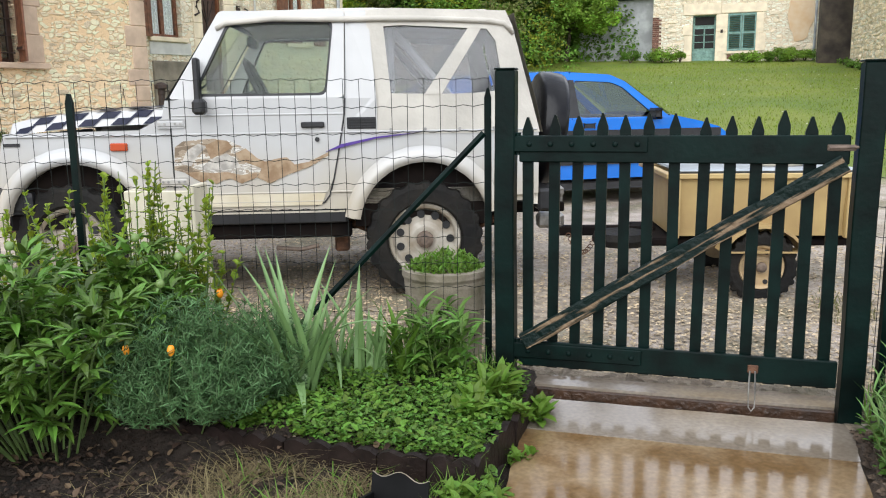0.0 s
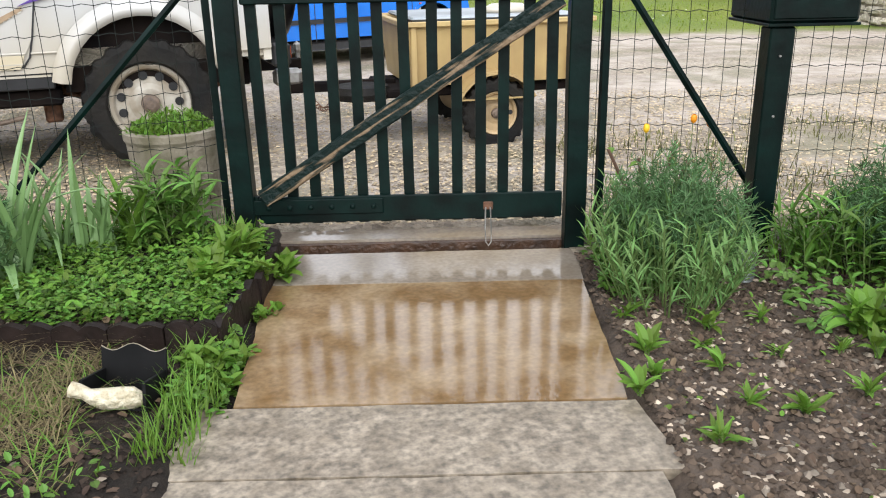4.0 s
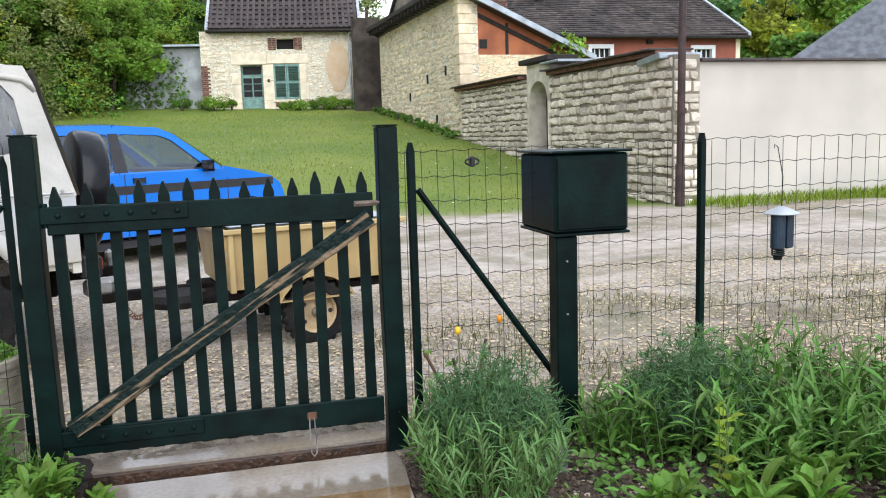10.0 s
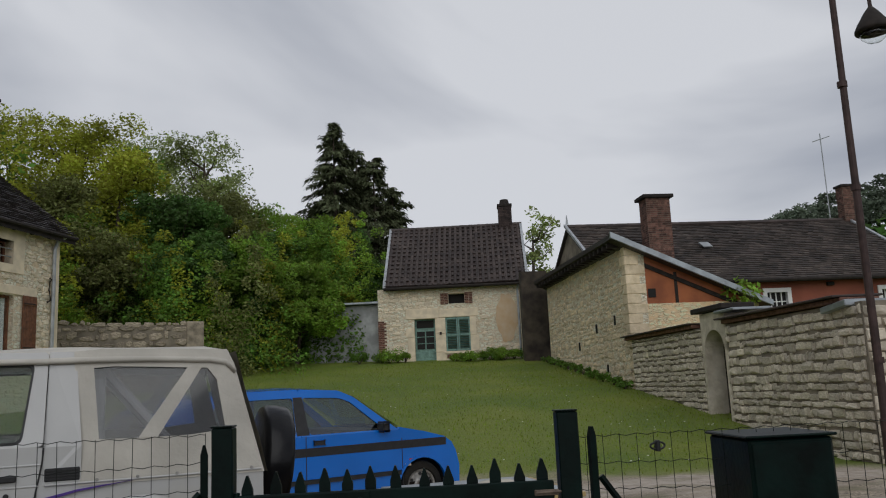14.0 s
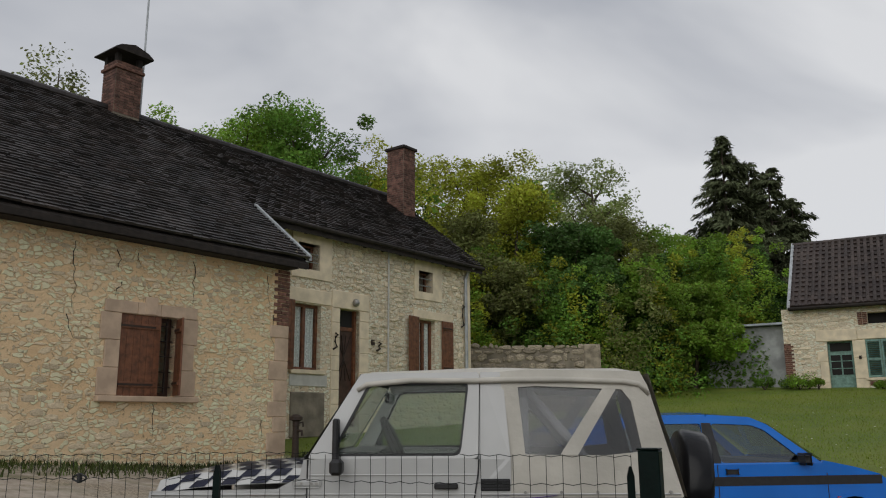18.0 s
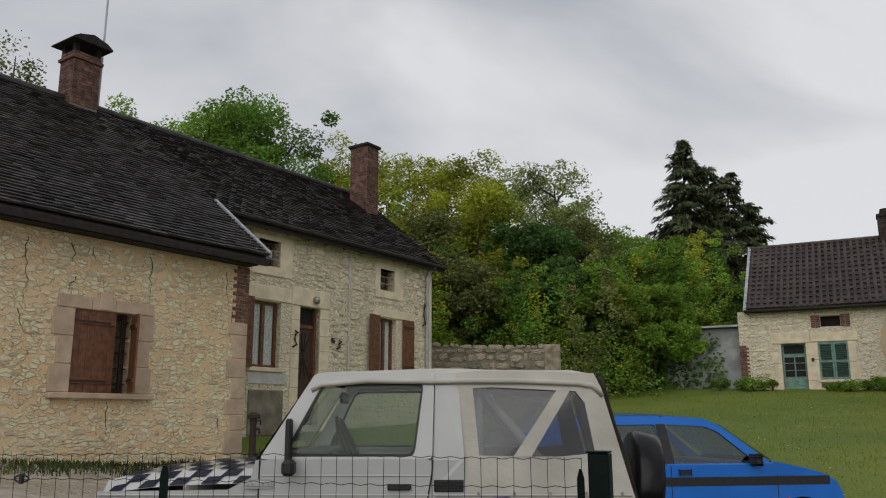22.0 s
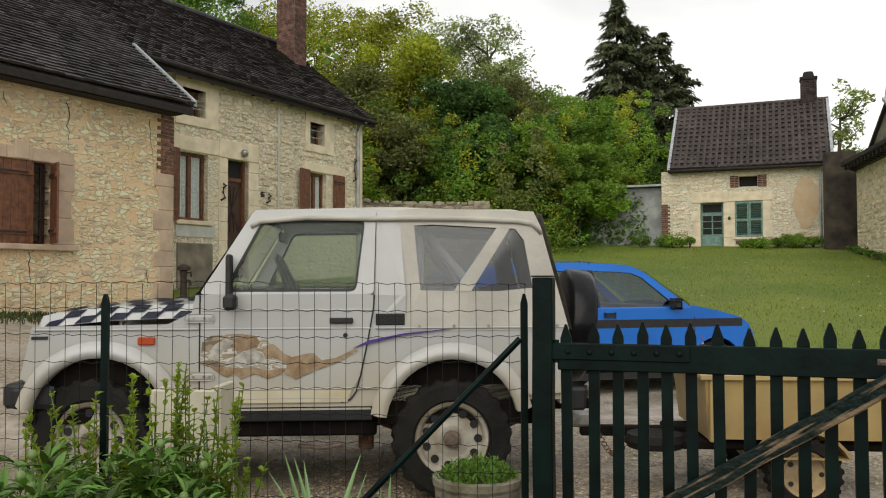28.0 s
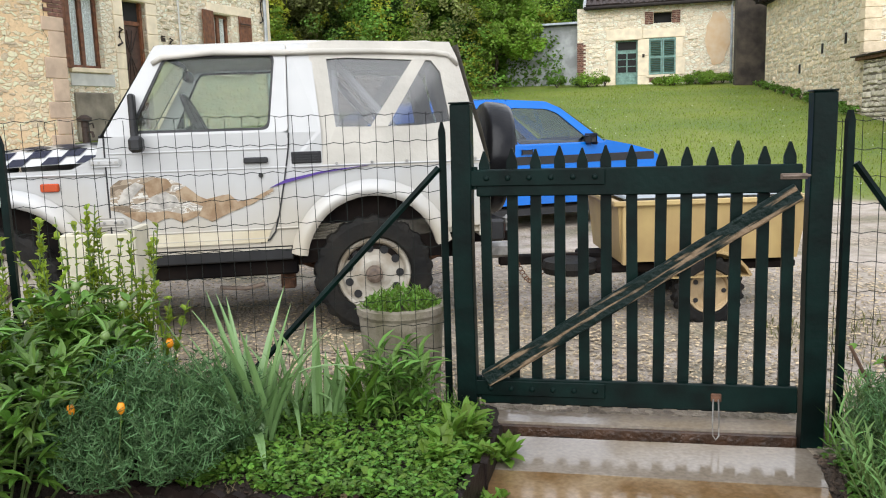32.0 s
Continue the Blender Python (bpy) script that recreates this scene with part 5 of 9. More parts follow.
    for k in range(14):
        for i in range(25):
            x = -2.40 + i * 0.2155
            if x < 2.88:
                ribs.append((x, -0.22 + 2.92 * k / 14, 5.16 + 2.74 * k / 14, 2.92 / 14, 2.74 / 14))
    V, Fc = [], []
    for x, y, z, dy, dz in ribs:
        n = len(V)
        for t in (0.0, 0.93):
            for ox, oz in ((-0.055, 0.012), (0, 0.05), (0.055, 0.012)):
                V.append((x + ox, y + dy * t - 0.02, z + dz * t + oz))
        Fc += [(n, n + 1, n + 4, n + 3), (n + 1, n + 2, n + 5, n + 4), (n, n + 2, n + 1)]
    tagged(part("tile_rib", from_lists(V, Fc), M_tile_r, c), kind="stuff")
    for x0 in (-2.58, 2.87):
        part("verge_trim", slab_yz([(-0.25, 5.2), (2.7, 7.97), (2.7, 7.87), (-0.25, 5.08)], x0, x0 + 0.1), M_zinc, c, "pale zinc verge")
    rg = bmesh.new()
    for k in range(15):
        cylm((-2.53 + k * 0.365, 2.7, 7.87), (-2.15 + k * 0.365, 2.7, 7.875), 0.10, 0.085, 8, rg)
    part("ridge_tiles", rg, M_tile_r, c)
    part("gutter", tube([(-2.55, -0.28, 5.06), (2.9, -0.28, 5.03)], 0.055, 8), M_lath, c)
    part("downpipe", tube([(2.56, -0.26, 5.0), (2.52, -0.06, 4.85), (2.52, -0.06, 2.0)], 0.04, 8), M_zinc, c)
    ch = new("chimney")
    ch.parent = c
    brick_stack(ch, 2.02, 2.56, 2.5, 3.0, 7.7, 8.62, M_lath, M_brick_d, r)
    part("chimney_cap", boxm(1.98, 2.60, 2.46, 3.04, 8.62, 8.74, 0.03), M_lath, ch)
    part("chimney_pot", cylm((2.29, 2.75, 8.73), (2.29, 2.75, 8.95), 0.22, 0.17), M_lath, ch)


build_cottage()


# ---- barn, garden wall and red hall ----
def build_barn():
    r = random.Random(31)
    FR = pose(8.87, 8.57, 0, 0, 0, -12.7)
    gw = thing("garden_wall", FR, "dry-laid grey limestone garden wall with arched doorway and tiled cap", "wall")
    # wall meshes are laid along x (= -y of the frame) and turned
    face = Matrix.Rotation(radians(-90), 4, "Z")
    near_wall = part("wall", boxm(0.02, 0.45, 0.0, 4.12, -0.3, 2.2), M_mortar_g, gw)
    far_wall = part("wall", boxm(0.02, 0.45, 5.20, 9.36, -0.2, 2.22), M_mortar_g, gw)
    # stones on the lawn side: x along -y
    pl = lay_stones(-4.10, -0.02, -0.02, 2.18, [], 0.135, 0.20, r, 0.02, 0.0, 0.45)
    pl_end = lay_stones(0.02, 0.45, -0.02, 2.15, [], 0.16, 0.3, r, 0.02, 0.0, 0.25)
    near = sorted(pl, key=lambda p: -p[0])
    stones_single(near[:285], 0.02, 0.05, M_grey_st, near_wall, r, turn=face)
    stones_joined("rubble_stone", near[285:], 0.02, 0.05, M_grey_stj, near_wall, r, flip=face)
    stones_joined("rubble_stone", pl_end, 0.0, 0.04, M_grey_stj, near_wall, r)
    pl = lay_stones(-9.34, -5.2, 0.3, 2.2, [], 0.12, 0.19, r, 0.02, 0.0, 0.45)
    near = sorted(pl, key=lambda p: -p[0])
    stones_single(near[:280], 0.02, 0.04, M_grey_st, far_wall, r, turn=face)
    stones_joined("rubble_stone", near[280:], 0.02, 0.04, M_grey_stj, far_wall, r, flip=face)
    # arched doorway
    arch = new("arched_doorway")
    arch.parent = gw
    part("pier", boxm(0.0, 0.45, 4.12, 4.22, 0, 2.0), M_grey_st, arch)
    prof = [(4.66 - 0.44, 1.75)] + [(4.66 - 0.44 * math.cos(a), 1.75 + 0.4 * math.sin(a)) for a in np.linspace(0.2, math.pi - 0.2, 11)] + [(5.10, 1.75), (5.20, 1.75), (5.20, 2.48), (4.12, 2.48), (4.12, 1.75)]
    pr = prism(prof, 0.0, 0.45)
    bmesh.ops.transform(pr, matrix=SWAP, verts=pr.verts)
    bmesh.ops.recalc_face_normals(pr, faces=pr.faces)
    part("arch_head", pr, M_grey_st, arch, "grey stone arch head")
    part("pier", boxm(0.0, 0.45, 5.10, 5.20, 0, 1.76), M_grey_st, arch)
    # sheet added to paint the shade inside the arch, not a door
    part("recess", boxm(0.38, 0.42, 4.2, 5.12, 0, 2.2), M_lath, arch, "dark sheet painted for the shaded arch recess")
    part("grey_post", boxm(0.10, 0.17, 4.22, 4.42, 0.55, 1.55, 0.01), M_zinc, arch, "leaning grey board")
    for y0, y1, z, nm in ((0.35, 4.15, 2.2, "near"), (5.5, 9.7, 2.22, "far")):
        part("cap_board", boxm(-0.06, 0.53, y0, y1, z + 0.02, z + 0.09, 0.01), M_brick, gw, "red-brown tile bed under the coping")
        tb = bmesh.new()
        y = y0
        while y < y1 - 0.02:
            boxm(-0.16, 0.6, y, y + 0.2, z + 0.095, z + 0.125, 0.006, bm=tb, m=Matrix.Rotation(radians(r.uniform(-0.6, 0.6)), 4, "Y"))
            y += 0.205
        tagged(part("cap_tile", tb, M_tile_r, gw, "brown tile coping"), kind="stuff")
    part("pier_cap", boxm(-0.10, 0.55, 4.0, 5.4, 2.5, 2.6, 0.015), M_lath, gw)
    part("end_slab", boxm(-0.12, 0.6, -0.08, 0.55, 2.16, 2.25, 0.01, m=Matrix.Rotation(radians(-6), 4, "X")), M_lead, gw, "sheet metal end cap")
    part("end_slab", boxm(-0.12, 0.6, 3.5, 4.3, 2.42, 2.47, 0.01), M_lead, gw)
    # white rendered wall
    ww = thing("rendered_wall", FR, "long cream rendered boundary wall with mossy tile coping", "wall")
    part("wall", boxm(0.47, 40, 0.05, 0.35, -0.3, 2.10), M_plaster_w, ww)
    tb = bmesh.new()
    x = 0.47
    while x < 16:
        boxm(x, x + 0.22, -0.03, 0.43, 2.104, 2.135 + r.uniform(0, 0.012), 0.006, bm=tb)
        x += 0.225
    tagged(part("coping_tile", tb, M_tile_r, ww), kind="stuff")
    # barn with a roof that falls away from the lawn
    b = thing("barn", FR, "pale rubble barn with orange boarded gable and single-pitch roof", "barn")
    fa = part("wall", boxm(0.02, 0.5, 9.36, 17.95, 0, 4.62), M_bare, b)
    slots = [(-12.3, -12.18, 2.6, 2.85), (-10.6, -10.5, 2.7, 2.95), (-14.2, -14.08, 2.2, 2.45), (-11.5, -11.4, 1.5, 1.7)]
    pl = lay_stones(-17.9, -9.36, 0.7, 4.6, slots, 0.14, 0.26, r, 0.022, 0.05)
    near = sorted(pl, key=lambda p: -p[0])
    stones_single(near[:285], 0.02, 0.02, M_rubble, fa, r, turn=face)
    stones_joined("rubble_stone", near[285:], 0.02, 0.02, M_rubble_j, fa, r, flip=face)
    for s in slots:
        part("slot", boxm(-0.002, 0.03, -s[1], -s[0], s[2], s[3]), M_dark, fa)
    for k in range(9):
        part("quoin", boxm(-0.012, 0.35 if k % 2 else 0.5, 9.34, 9.75 if k % 2 else 9.6, 2.4 + k * 0.245, 2.4 + k * 0.245 + 0.235, 0.012), M_rubble, fa)
    # end face: orange boards over stone
    part("end_wall", boxm(0.02, 3.4, 9.37, 9.6, 0, 3.12), M_mortar, b)
    gp = prism([(0.45, 3.125), (0.45, 4.5), (3.2, 3.16), (3.2, 3.125)], 9.40, 9.50)
    ow = part("boarded_gable", gp, M_orange, b, "faded orange boarded gable")
    part("gable_beam", boxm(0, 2.9, -0.02, 0.02, -0.05, 0.05, m=Matrix.Translation((0.45, 9.385, 4.12)) @ Matrix.Rotation(radians(24), 4, "Y")), M_lath, b)
    part("gable_post", boxm(1.25, 1.33, 9.385, 9.41, 3.12, 3.9), M_lath, b)
    part("gable_hole", boxm(0.55, 0.75, 9.385, 9.40, 3.28, 3.5), M_dark, b)
    rise = [(-0.40, 4.86), (3.6, 3.04), (3.6, 2.94), (-0.40, 4.74)]
    part("roof", prism(rise, 9.1, 18.1), M_tile, b, "dark tiled single-pitch roof")
    part("verge_flashing", prism([(-0.42, 4.91), (3.62, 3.08), (3.62, 2.94), (-0.42, 4.76)], 9.02, 9.11), M_lead, b, "grey metal verge")
    for k in range(22):
        y = 9.5 + k * 0.39
        part("rafter_end", boxm(-0.38, 0.02, y, y + 0.09, 4.58, 4.70, m=None), M_lath, b)
    # ivy tuft is added with the plants
    # red hall
    hh = thing("red_hall", FR, "long red-ochre building with white windows and dark tiled roof", "house")
    ho = [(5.12, 5.78, 3.02, 3.60), (8.68, 9.36, 3.0, 3.58)]
    part("wall", wall_mesh(0.5, 10.35, 12.2, 12.6, 0.5, 4.0, ho), M_redwall, hh, "red ochre rendered wall")
    part("wall", boxm(9.95, 10.35, 12.6, 20, 0.5, 4.0), M_redwall, hh)
    part("corner_quoins", boxm(10.22, 10.38, 12.17, 12.4, 0.5, 3.9), M_dress, hh)
    for a, bb, cc, dd in ho:
        w = new("window")
        w.parent = hh
        part("window_surround", wall_mesh(a - 0.1, bb + 0.1, 12.16, 12.3, cc - 0.08, dd + 0.1, [(a + 0.02, bb - 0.02, cc + 0.02, dd - 0.02)]), M_whiteframe, w, "white window surround")
        # opaque pane with the dark of the room painted on
        part("pane", boxm(a, bb, 12.3, 12.31, cc, dd), M_dark, w)
        for k in range(1, 4):
            xx = a + (bb - a) * k / 4
            part("glazing_bar", boxm(xx - 0.015, xx + 0.015, 12.26, 12.29, cc, dd), M_whiteframe, w)
        part("glazing_bar", boxm(a, bb, 12.255, 12.285, (cc + dd) / 2 - 0.015, (cc + dd) / 2 + 0.015), M_whiteframe, w)
    part("roof_deck", roof_slab(0.4, 10.5, 11.95, 3.98, 16.2, 6.43), M_lath, hh)
    part("roof_back", roof_slab(0.4, 10.5, 20.4, 3.98, 16.2, 6.43), M_tile, hh)
    tile_roof("roof_tiles", 0.4, 10.5, 11.93, 4.0, 16.2, 6.45, 0.19, 0.15, M_tile_h, hh, r, "dark mossy flat tiles", lift=0.035, sag=0.05)
    rg = bmesh.new()
    for k in range(28):
        cylm((0.4 + k * 0.36, 16.2, 6.43), (0.78 + k * 0.36, 16.2, 6.435), 0.09, 0.08, 8, rg)
    part("ridge_tiles", rg, M_tile_r, hh)
    part("verge", slab_yz([(11.9, 4.05), (16.2, 6.53), (16.2, 6.43), (11.9, 3.95)], 10.48, 10.58), M_zinc, hh)
    part("verge", slab_yz([(11.9, 4.05), (16.2, 6.53), (16.2, 6.43), (11.9, 3.95)], 0.33, 0.42), M_zinc, hh)
    part("gutter", tube([(0.5, 11.88, 3.92), (10.5, 11.88, 3.90)], 0.06, 8), M_lath, hh)
    part("finial", cylm((0.45, 16.2, 6.45), (0.45, 16.2, 6.85), 0.06, 0.01), M_zinc, hh)
    g = prism([(12.2, 4.0), (16.2, 6.35), (20.2, 4.0)], 10.0, 10.35)
    bmesh.ops.transform(g, matrix=SWAP, verts=g.verts)
    bmesh.ops.recalc_face_normals(g, faces=g.faces)
    part("gable", g, M_redwall, hh)
    g = prism([(12.2, 4.0), (16.2, 6.35), (20.2, 4.0)], 0.5, 0.9)
    bmesh.ops.transform(g, matrix=SWAP, verts=g.verts)
    bmesh.ops.recalc_face_normals(g, faces=g.faces)
    part("gable", g, M_mortar_g, hh)
    part("skylight", boxm(4.2, 4.5, -0.2, 0.2, 0, 0.03, m=Matrix.Translation((0, 14.2, 5.36)) @ Matrix.Rotation(radians(30), 4, "X")), M_zinc, hh)
    part("wall_light", boxm(7.0, 7.2, 12.1, 12.2, 3.72, 3.82), M_dark, hh)
    ch = new("chimney")
    ch.parent = hh
    brick_stack(ch, 2.18, 2.92, 13.3, 13.9, 4.7, 6.72, M_mortar_g, M_brick_j, r)
    part("chimney_cap", boxm(2.06, 3.04, 13.2, 14.0, 6.72, 6.83, 0.02), M_lath, ch)
    c2 = new("chimney")
    c2.parent = hh
    brick_stack(c2, 10.35, 10.72, 16.0, 16.4, 6.0, 7.6, M_mortar_g, M_brick_j, r)
    part("chimney_cap", boxm(10.30, 10.77, 15.95, 16.45, 7.6, 7.68), M_lath, c2)
    part("aerial", tube([(9.9, 16.2, 6.4), (9.9, 16.2, 9.6)], 0.02, 5), M_zinc, hh)
    part("aerial", tube([(9.6, 16.2, 9.3), (10.25, 16.2, 9.5)], 0.018, 5), M_zinc, hh)
    # dark side wall between cottage and barn
    part("back_wall", boxm(-0.75, 0.2, 18.6, 19.0, 0.8, 5.3), M_gap_wall, b, "dark mottled back wall")


build_barn()


# ---- street lamp ----
def build_lamp():
    s = thing("street_lamp", pose(8.87, 8.57, 0.06, 0, 0, -12.7), "dark brown street lamp with a glass globe on a curved arm", "street lamp")
    part("pole", cylm((-0.04, -0.27, 0), (0.0, -0.27, 6.6), 0.058, 0.042, 12), M_pole, s, "rust-brown steel pole")
    part("base", cylm((-0.04, -0.27, 0), (-0.04, -0.27, 0.6), 0.07, 0.066, 12), M_pole, s)
    for z in (1.3, 3.6, 5.05):
        part("collar", cylm((-0.02, -0.27, z), (-0.02, -0.27, z + 0.08), 0.066, n=12), M_pole, s)
    pts = [(0.0, -0.27, 6.55), (0.06, -0.27, 6.75), (0.22, -0.27, 6.85), (0.42, -0.27, 6.75), (0.55, -0.27, 6.45), (0.55, -0.27, 6.2)]
    part("arm", tube(pts, 0.03, 8), M_pole, s)
    hat = lathe([(0.03, 0.45), (0.10, 0.36), (0.2, 0.2), (0.24, 0.12), (0.24, 0.08), (0.0001, 0.08)], 20)
    part("lamp_hood", hat, M_lath, s, "dark metal hood", matrix=Matrix.Translation((0.55, -0.27, 5.78)), smooth=True)
    gl = lathe([(0.0001, -0.08), (0.1, -0.06), (0.17, 0.0), (0.19, 0.08)], 20)
    part("globe", gl, M_pane, s, "clear glass bowl", matrix=Matrix.Translation((0.55, -0.27, 5.78)), smooth=True)


build_lamp()
# ---- the white off-road car ----
def build_jeep():
    j = thing("offroad_car", pose(-0.1, 5.05, 0.055, 0, 0, 184), "mud-stained white soft-top off-road car with mountain decal, parked on gravel", "car")
    side = lambda z: 0.735 - 0.17 * max(0.0, z - 1.07) - 0.04 * max(0.0, 0.8 - z)
    F, R = (1.83, 0.42), (0.05, 0.40)
    low = [(-0.56, 0.56), (-0.56, 0.90), (0.29, 0.90), (0.29, 1.07), (1.36, 1.07), (1.38, 0.985), (1.50, 0.925), (2.17, 0.915), (2.225, 0.66)]
    low += arc(*F, 0.35, 30, 165, 14) + [(1.46, 0.50), (0.46, 0.50)] + arc(*R, 0.345, 15, 155, 14)
    body = bmesh.new()
    for y0, y1 in ((0.70, 0.735), (-0.735, -0.70)):
        prism(low, y0, y1, body)
    part("body_side", body, M_white, j, "white painted body sides")
    tub = boxm(-0.55, 1.36, -0.7, 0.7, 0.52, 0.60)
    boxm(1.30, 1.36, -0.7, 0.7, 0.5, 1.07, bm=tub)
    boxm(-0.56, -0.52, -0.72, 0.72, 0.5, 0.90, bm=tub)
    part("tub", tub, M_white_dirty, j)
    for c in (F, R):
        for s in (-1, 1):
            part("wheel_well", prism(arc(*c, 0.37, 0, 180, 14), 0.36 * s, 0.70 * s), M_under, j)
    for c, a0, a1, nm in ((F, 14, 172, "front"), (R, 8, 168, "rear")):
        for s in (1, -1):
            fl = bmesh.new()
            o, i = arc(*c, 0.425, a0, a1, 16), arc(*c, 0.342, a0, a1, 16)
            vo = [(x, 0.745, z) for x, z in o]
            vm = [(x, 0.80, z) for x, z in arc(*c, 0.385, a0, a1, 16)]
            vi = [(x, 0.79, z) for x, z in i]
            vb = [(x, 0.70, z) for x, z in i]
            vs = [[fl.verts.new(p) for p in row] for row in (vo, vm, vi, vb)]
            for ra, rb in zip(vs, vs[1:]):
                for k in range(16):
                    fl.faces.new((ra[k], ra[k + 1], rb[k + 1], rb[k]))
            bmesh.ops.recalc_face_normals(fl, faces=fl.faces)
            if s < 0:
                bmesh.ops.scale(fl, vec=(1, -1, 1), verts=fl.verts)
                bmesh.ops.reverse_faces(fl, faces=fl.faces)
            part("wheel_arch_flare", fl, M_white, j, smooth=True)
    for s in (1, -1):
        door_loop = rounded([(1.335, 0.52), (1.335, 1.075), (0.455, 1.075), (0.46, 1.0), (0.52, 0.66), (0.60, 0.52)], 0.05)
        d = flat_panel(door_loop, lambda z: 0.742, 0.02)
        door = part("door", d if s > 0 else mirror_y(d), M_white, j, "white door with a brown mountain decal")
        outer = rounded([(1.34, 1.075), (1.075, 1.475), (0.445, 1.475), (0.455, 1.075)], 0.02)
        inner = rounded([(1.225, 1.085), (1.035, 1.425), (0.50, 1.43), (0.545, 1.085)], 0.035)
        fr = ring_panel(outer, inner, lambda z: side(z) + 0.006, 0.035)
        part("window_frame", fr if s > 0 else mirror_y(fr), M_white, door)
        seal_in = rounded([(1.205, 1.097), (1.028, 1.413), (0.512, 1.418), (0.555, 1.097)], 0.035)
        sl = ring_panel(inner, seal_in, lambda z: side(z) + 0.002, 0.02)
        part("window_seal", sl if s > 0 else mirror_y(sl), M_black, door)
        gl = flat_panel(seal_in, lambda z: side(z) - 0.012, 0.004)
        pane = part("window_pane", gl if s > 0 else mirror_y(gl), M_glass, door)
        pane.visible_shadow = False
        hd = boxm(0.56, 0.68, 0.742 * s, 0.762 * s, 0.925, 0.955, 0.006)
        part("door_handle", hd, M_black, door, "black door handle")
        lp = flat_panel([(1.33, 0.524), (1.33, 0.585), (0.565, 0.585), (0.59, 0.524)], lambda z: 0.7455, 0.005)
        part("lower_band", lp if s > 0 else mirror_y(lp), M_yellowed, door, "yellowed cream lower band")
        part("door_lock", cylm((0.60, 0.74 * s, 0.865), (0.60, 0.752 * s, 0.865), 0.012), M_black, door)
        part("mirror_arm", boxm(1.17, 1.20, s * 0.74, s * 0.80, 1.03, 1.26, 0.008), M_black, door)
        part("wing_mirror", boxm(1.135, 1.20, s * 0.79, s * 0.87, 1.00, 1.075, 0.015), M_black, door, "black wing mirror")
        bp = flat_panel([(0.29, 0.90), (0.29, 1.07), (0.325, 1.475), (0.44, 1.475), (0.452, 1.075), (0.452, 0.90)], lambda z: side(z) + 0.003, 0.03)
        part("rear_pillar", bp if s > 0 else mirror_y(bp), M_white, j)
        vent = boxm(0.295, 0.445, s * 0.736, s * 0.744, 0.915, 0.975, 0.004)
        for k in range(4):
            boxm(0.30, 0.44, s * 0.744, s * 0.75, 0.922 + k * 0.013, 0.928 + k * 0.013, bm=vent)
        part("side_vent", vent, M_black, j, "black louvred side vent")
        for zz in (0.955, 0.66):
            hg = part("door_hinge", boxm(1.262, 1.412, s * 0.738, s * 0.752, zz - 0.022, zz + 0.022, 0.012), M_white, j)
            for bx in (1.285, 1.312, 1.365, 1.392):
                part("bolt", cylm((bx, s * 0.752, zz), (bx, s * 0.757, zz), 0.007, n=8), M_steel, hg)
        gap = tube([(1.337, s * 0.7405, 1.07), (1.337, s * 0.7405, 0.525)], 0.0045, 5)
        part("door_gap", gap, M_black, j, "dark gap round the door")
        gap = tube([(0.452, s * 0.7405, 1.07), (0.457, s * 0.7405, 1.0), (0.487, s * 0.7405, 0.83), (0.522, s * 0.7405, 0.66), (0.545, s * 0.7405, 0.575), (0.575, s * 0.7405, 0.535), (0.62, s * 0.7405, 0.521)], 0.0045, 5)
        part("door_gap", gap, M_black, j, "dark gap round the door")
        for zz, xa, xb in ((0.995, 0.46, 1.33), (0.90, 0.47, 1.33), (0.90, 1.345, 2.16), (0.90, -0.55, 0.445), (0.592, 0.56, 1.325), (0.545, 0.575, 1.325), (0.592, -0.08, 0.54)):
            if zz < 0.7 and xa < 0:
                xa = 0.42
            part("body_crease", boxm(xa, xb, s * 0.738, s * 0.7465, zz - 0.005, zz + 0.005, 0.0035), M_white, j)
        part("side_indicator", boxm(1.56, 1.645, s * 0.73, s * 0.752, 0.822, 0.862, 0.005), M_amber, j, "orange side indicator")
        part("side_marker_slot", boxm(2.09, 2.17, s * 0.73, s * 0.741, 0.852, 0.868), M_black, j)
        part("sill_stripe", boxm(0.46, 1.46, s * 0.69, s * 0.725, 0.425, 0.515, 0.006), M_black, j, "black sill with a white line")
        part("sill_line", boxm(0.47, 1.45, s * 0.725, s * 0.73, 0.482, 0.492), M_white, j)
        part("lower_rail", boxm(0.44, 1.5, s * 0.60, s * 0.68, 0.34, 0.42, 0.01), M_under, j)
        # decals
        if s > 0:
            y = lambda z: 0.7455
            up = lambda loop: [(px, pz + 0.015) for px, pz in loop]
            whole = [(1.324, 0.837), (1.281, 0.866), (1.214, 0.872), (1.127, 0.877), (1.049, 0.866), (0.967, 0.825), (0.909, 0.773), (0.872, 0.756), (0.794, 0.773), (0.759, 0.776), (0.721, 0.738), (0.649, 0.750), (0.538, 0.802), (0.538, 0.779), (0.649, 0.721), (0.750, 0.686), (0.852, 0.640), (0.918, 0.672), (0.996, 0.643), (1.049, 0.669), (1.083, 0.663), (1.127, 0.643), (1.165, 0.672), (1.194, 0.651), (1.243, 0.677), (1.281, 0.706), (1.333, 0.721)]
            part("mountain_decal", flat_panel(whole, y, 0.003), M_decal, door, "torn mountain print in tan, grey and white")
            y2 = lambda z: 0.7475
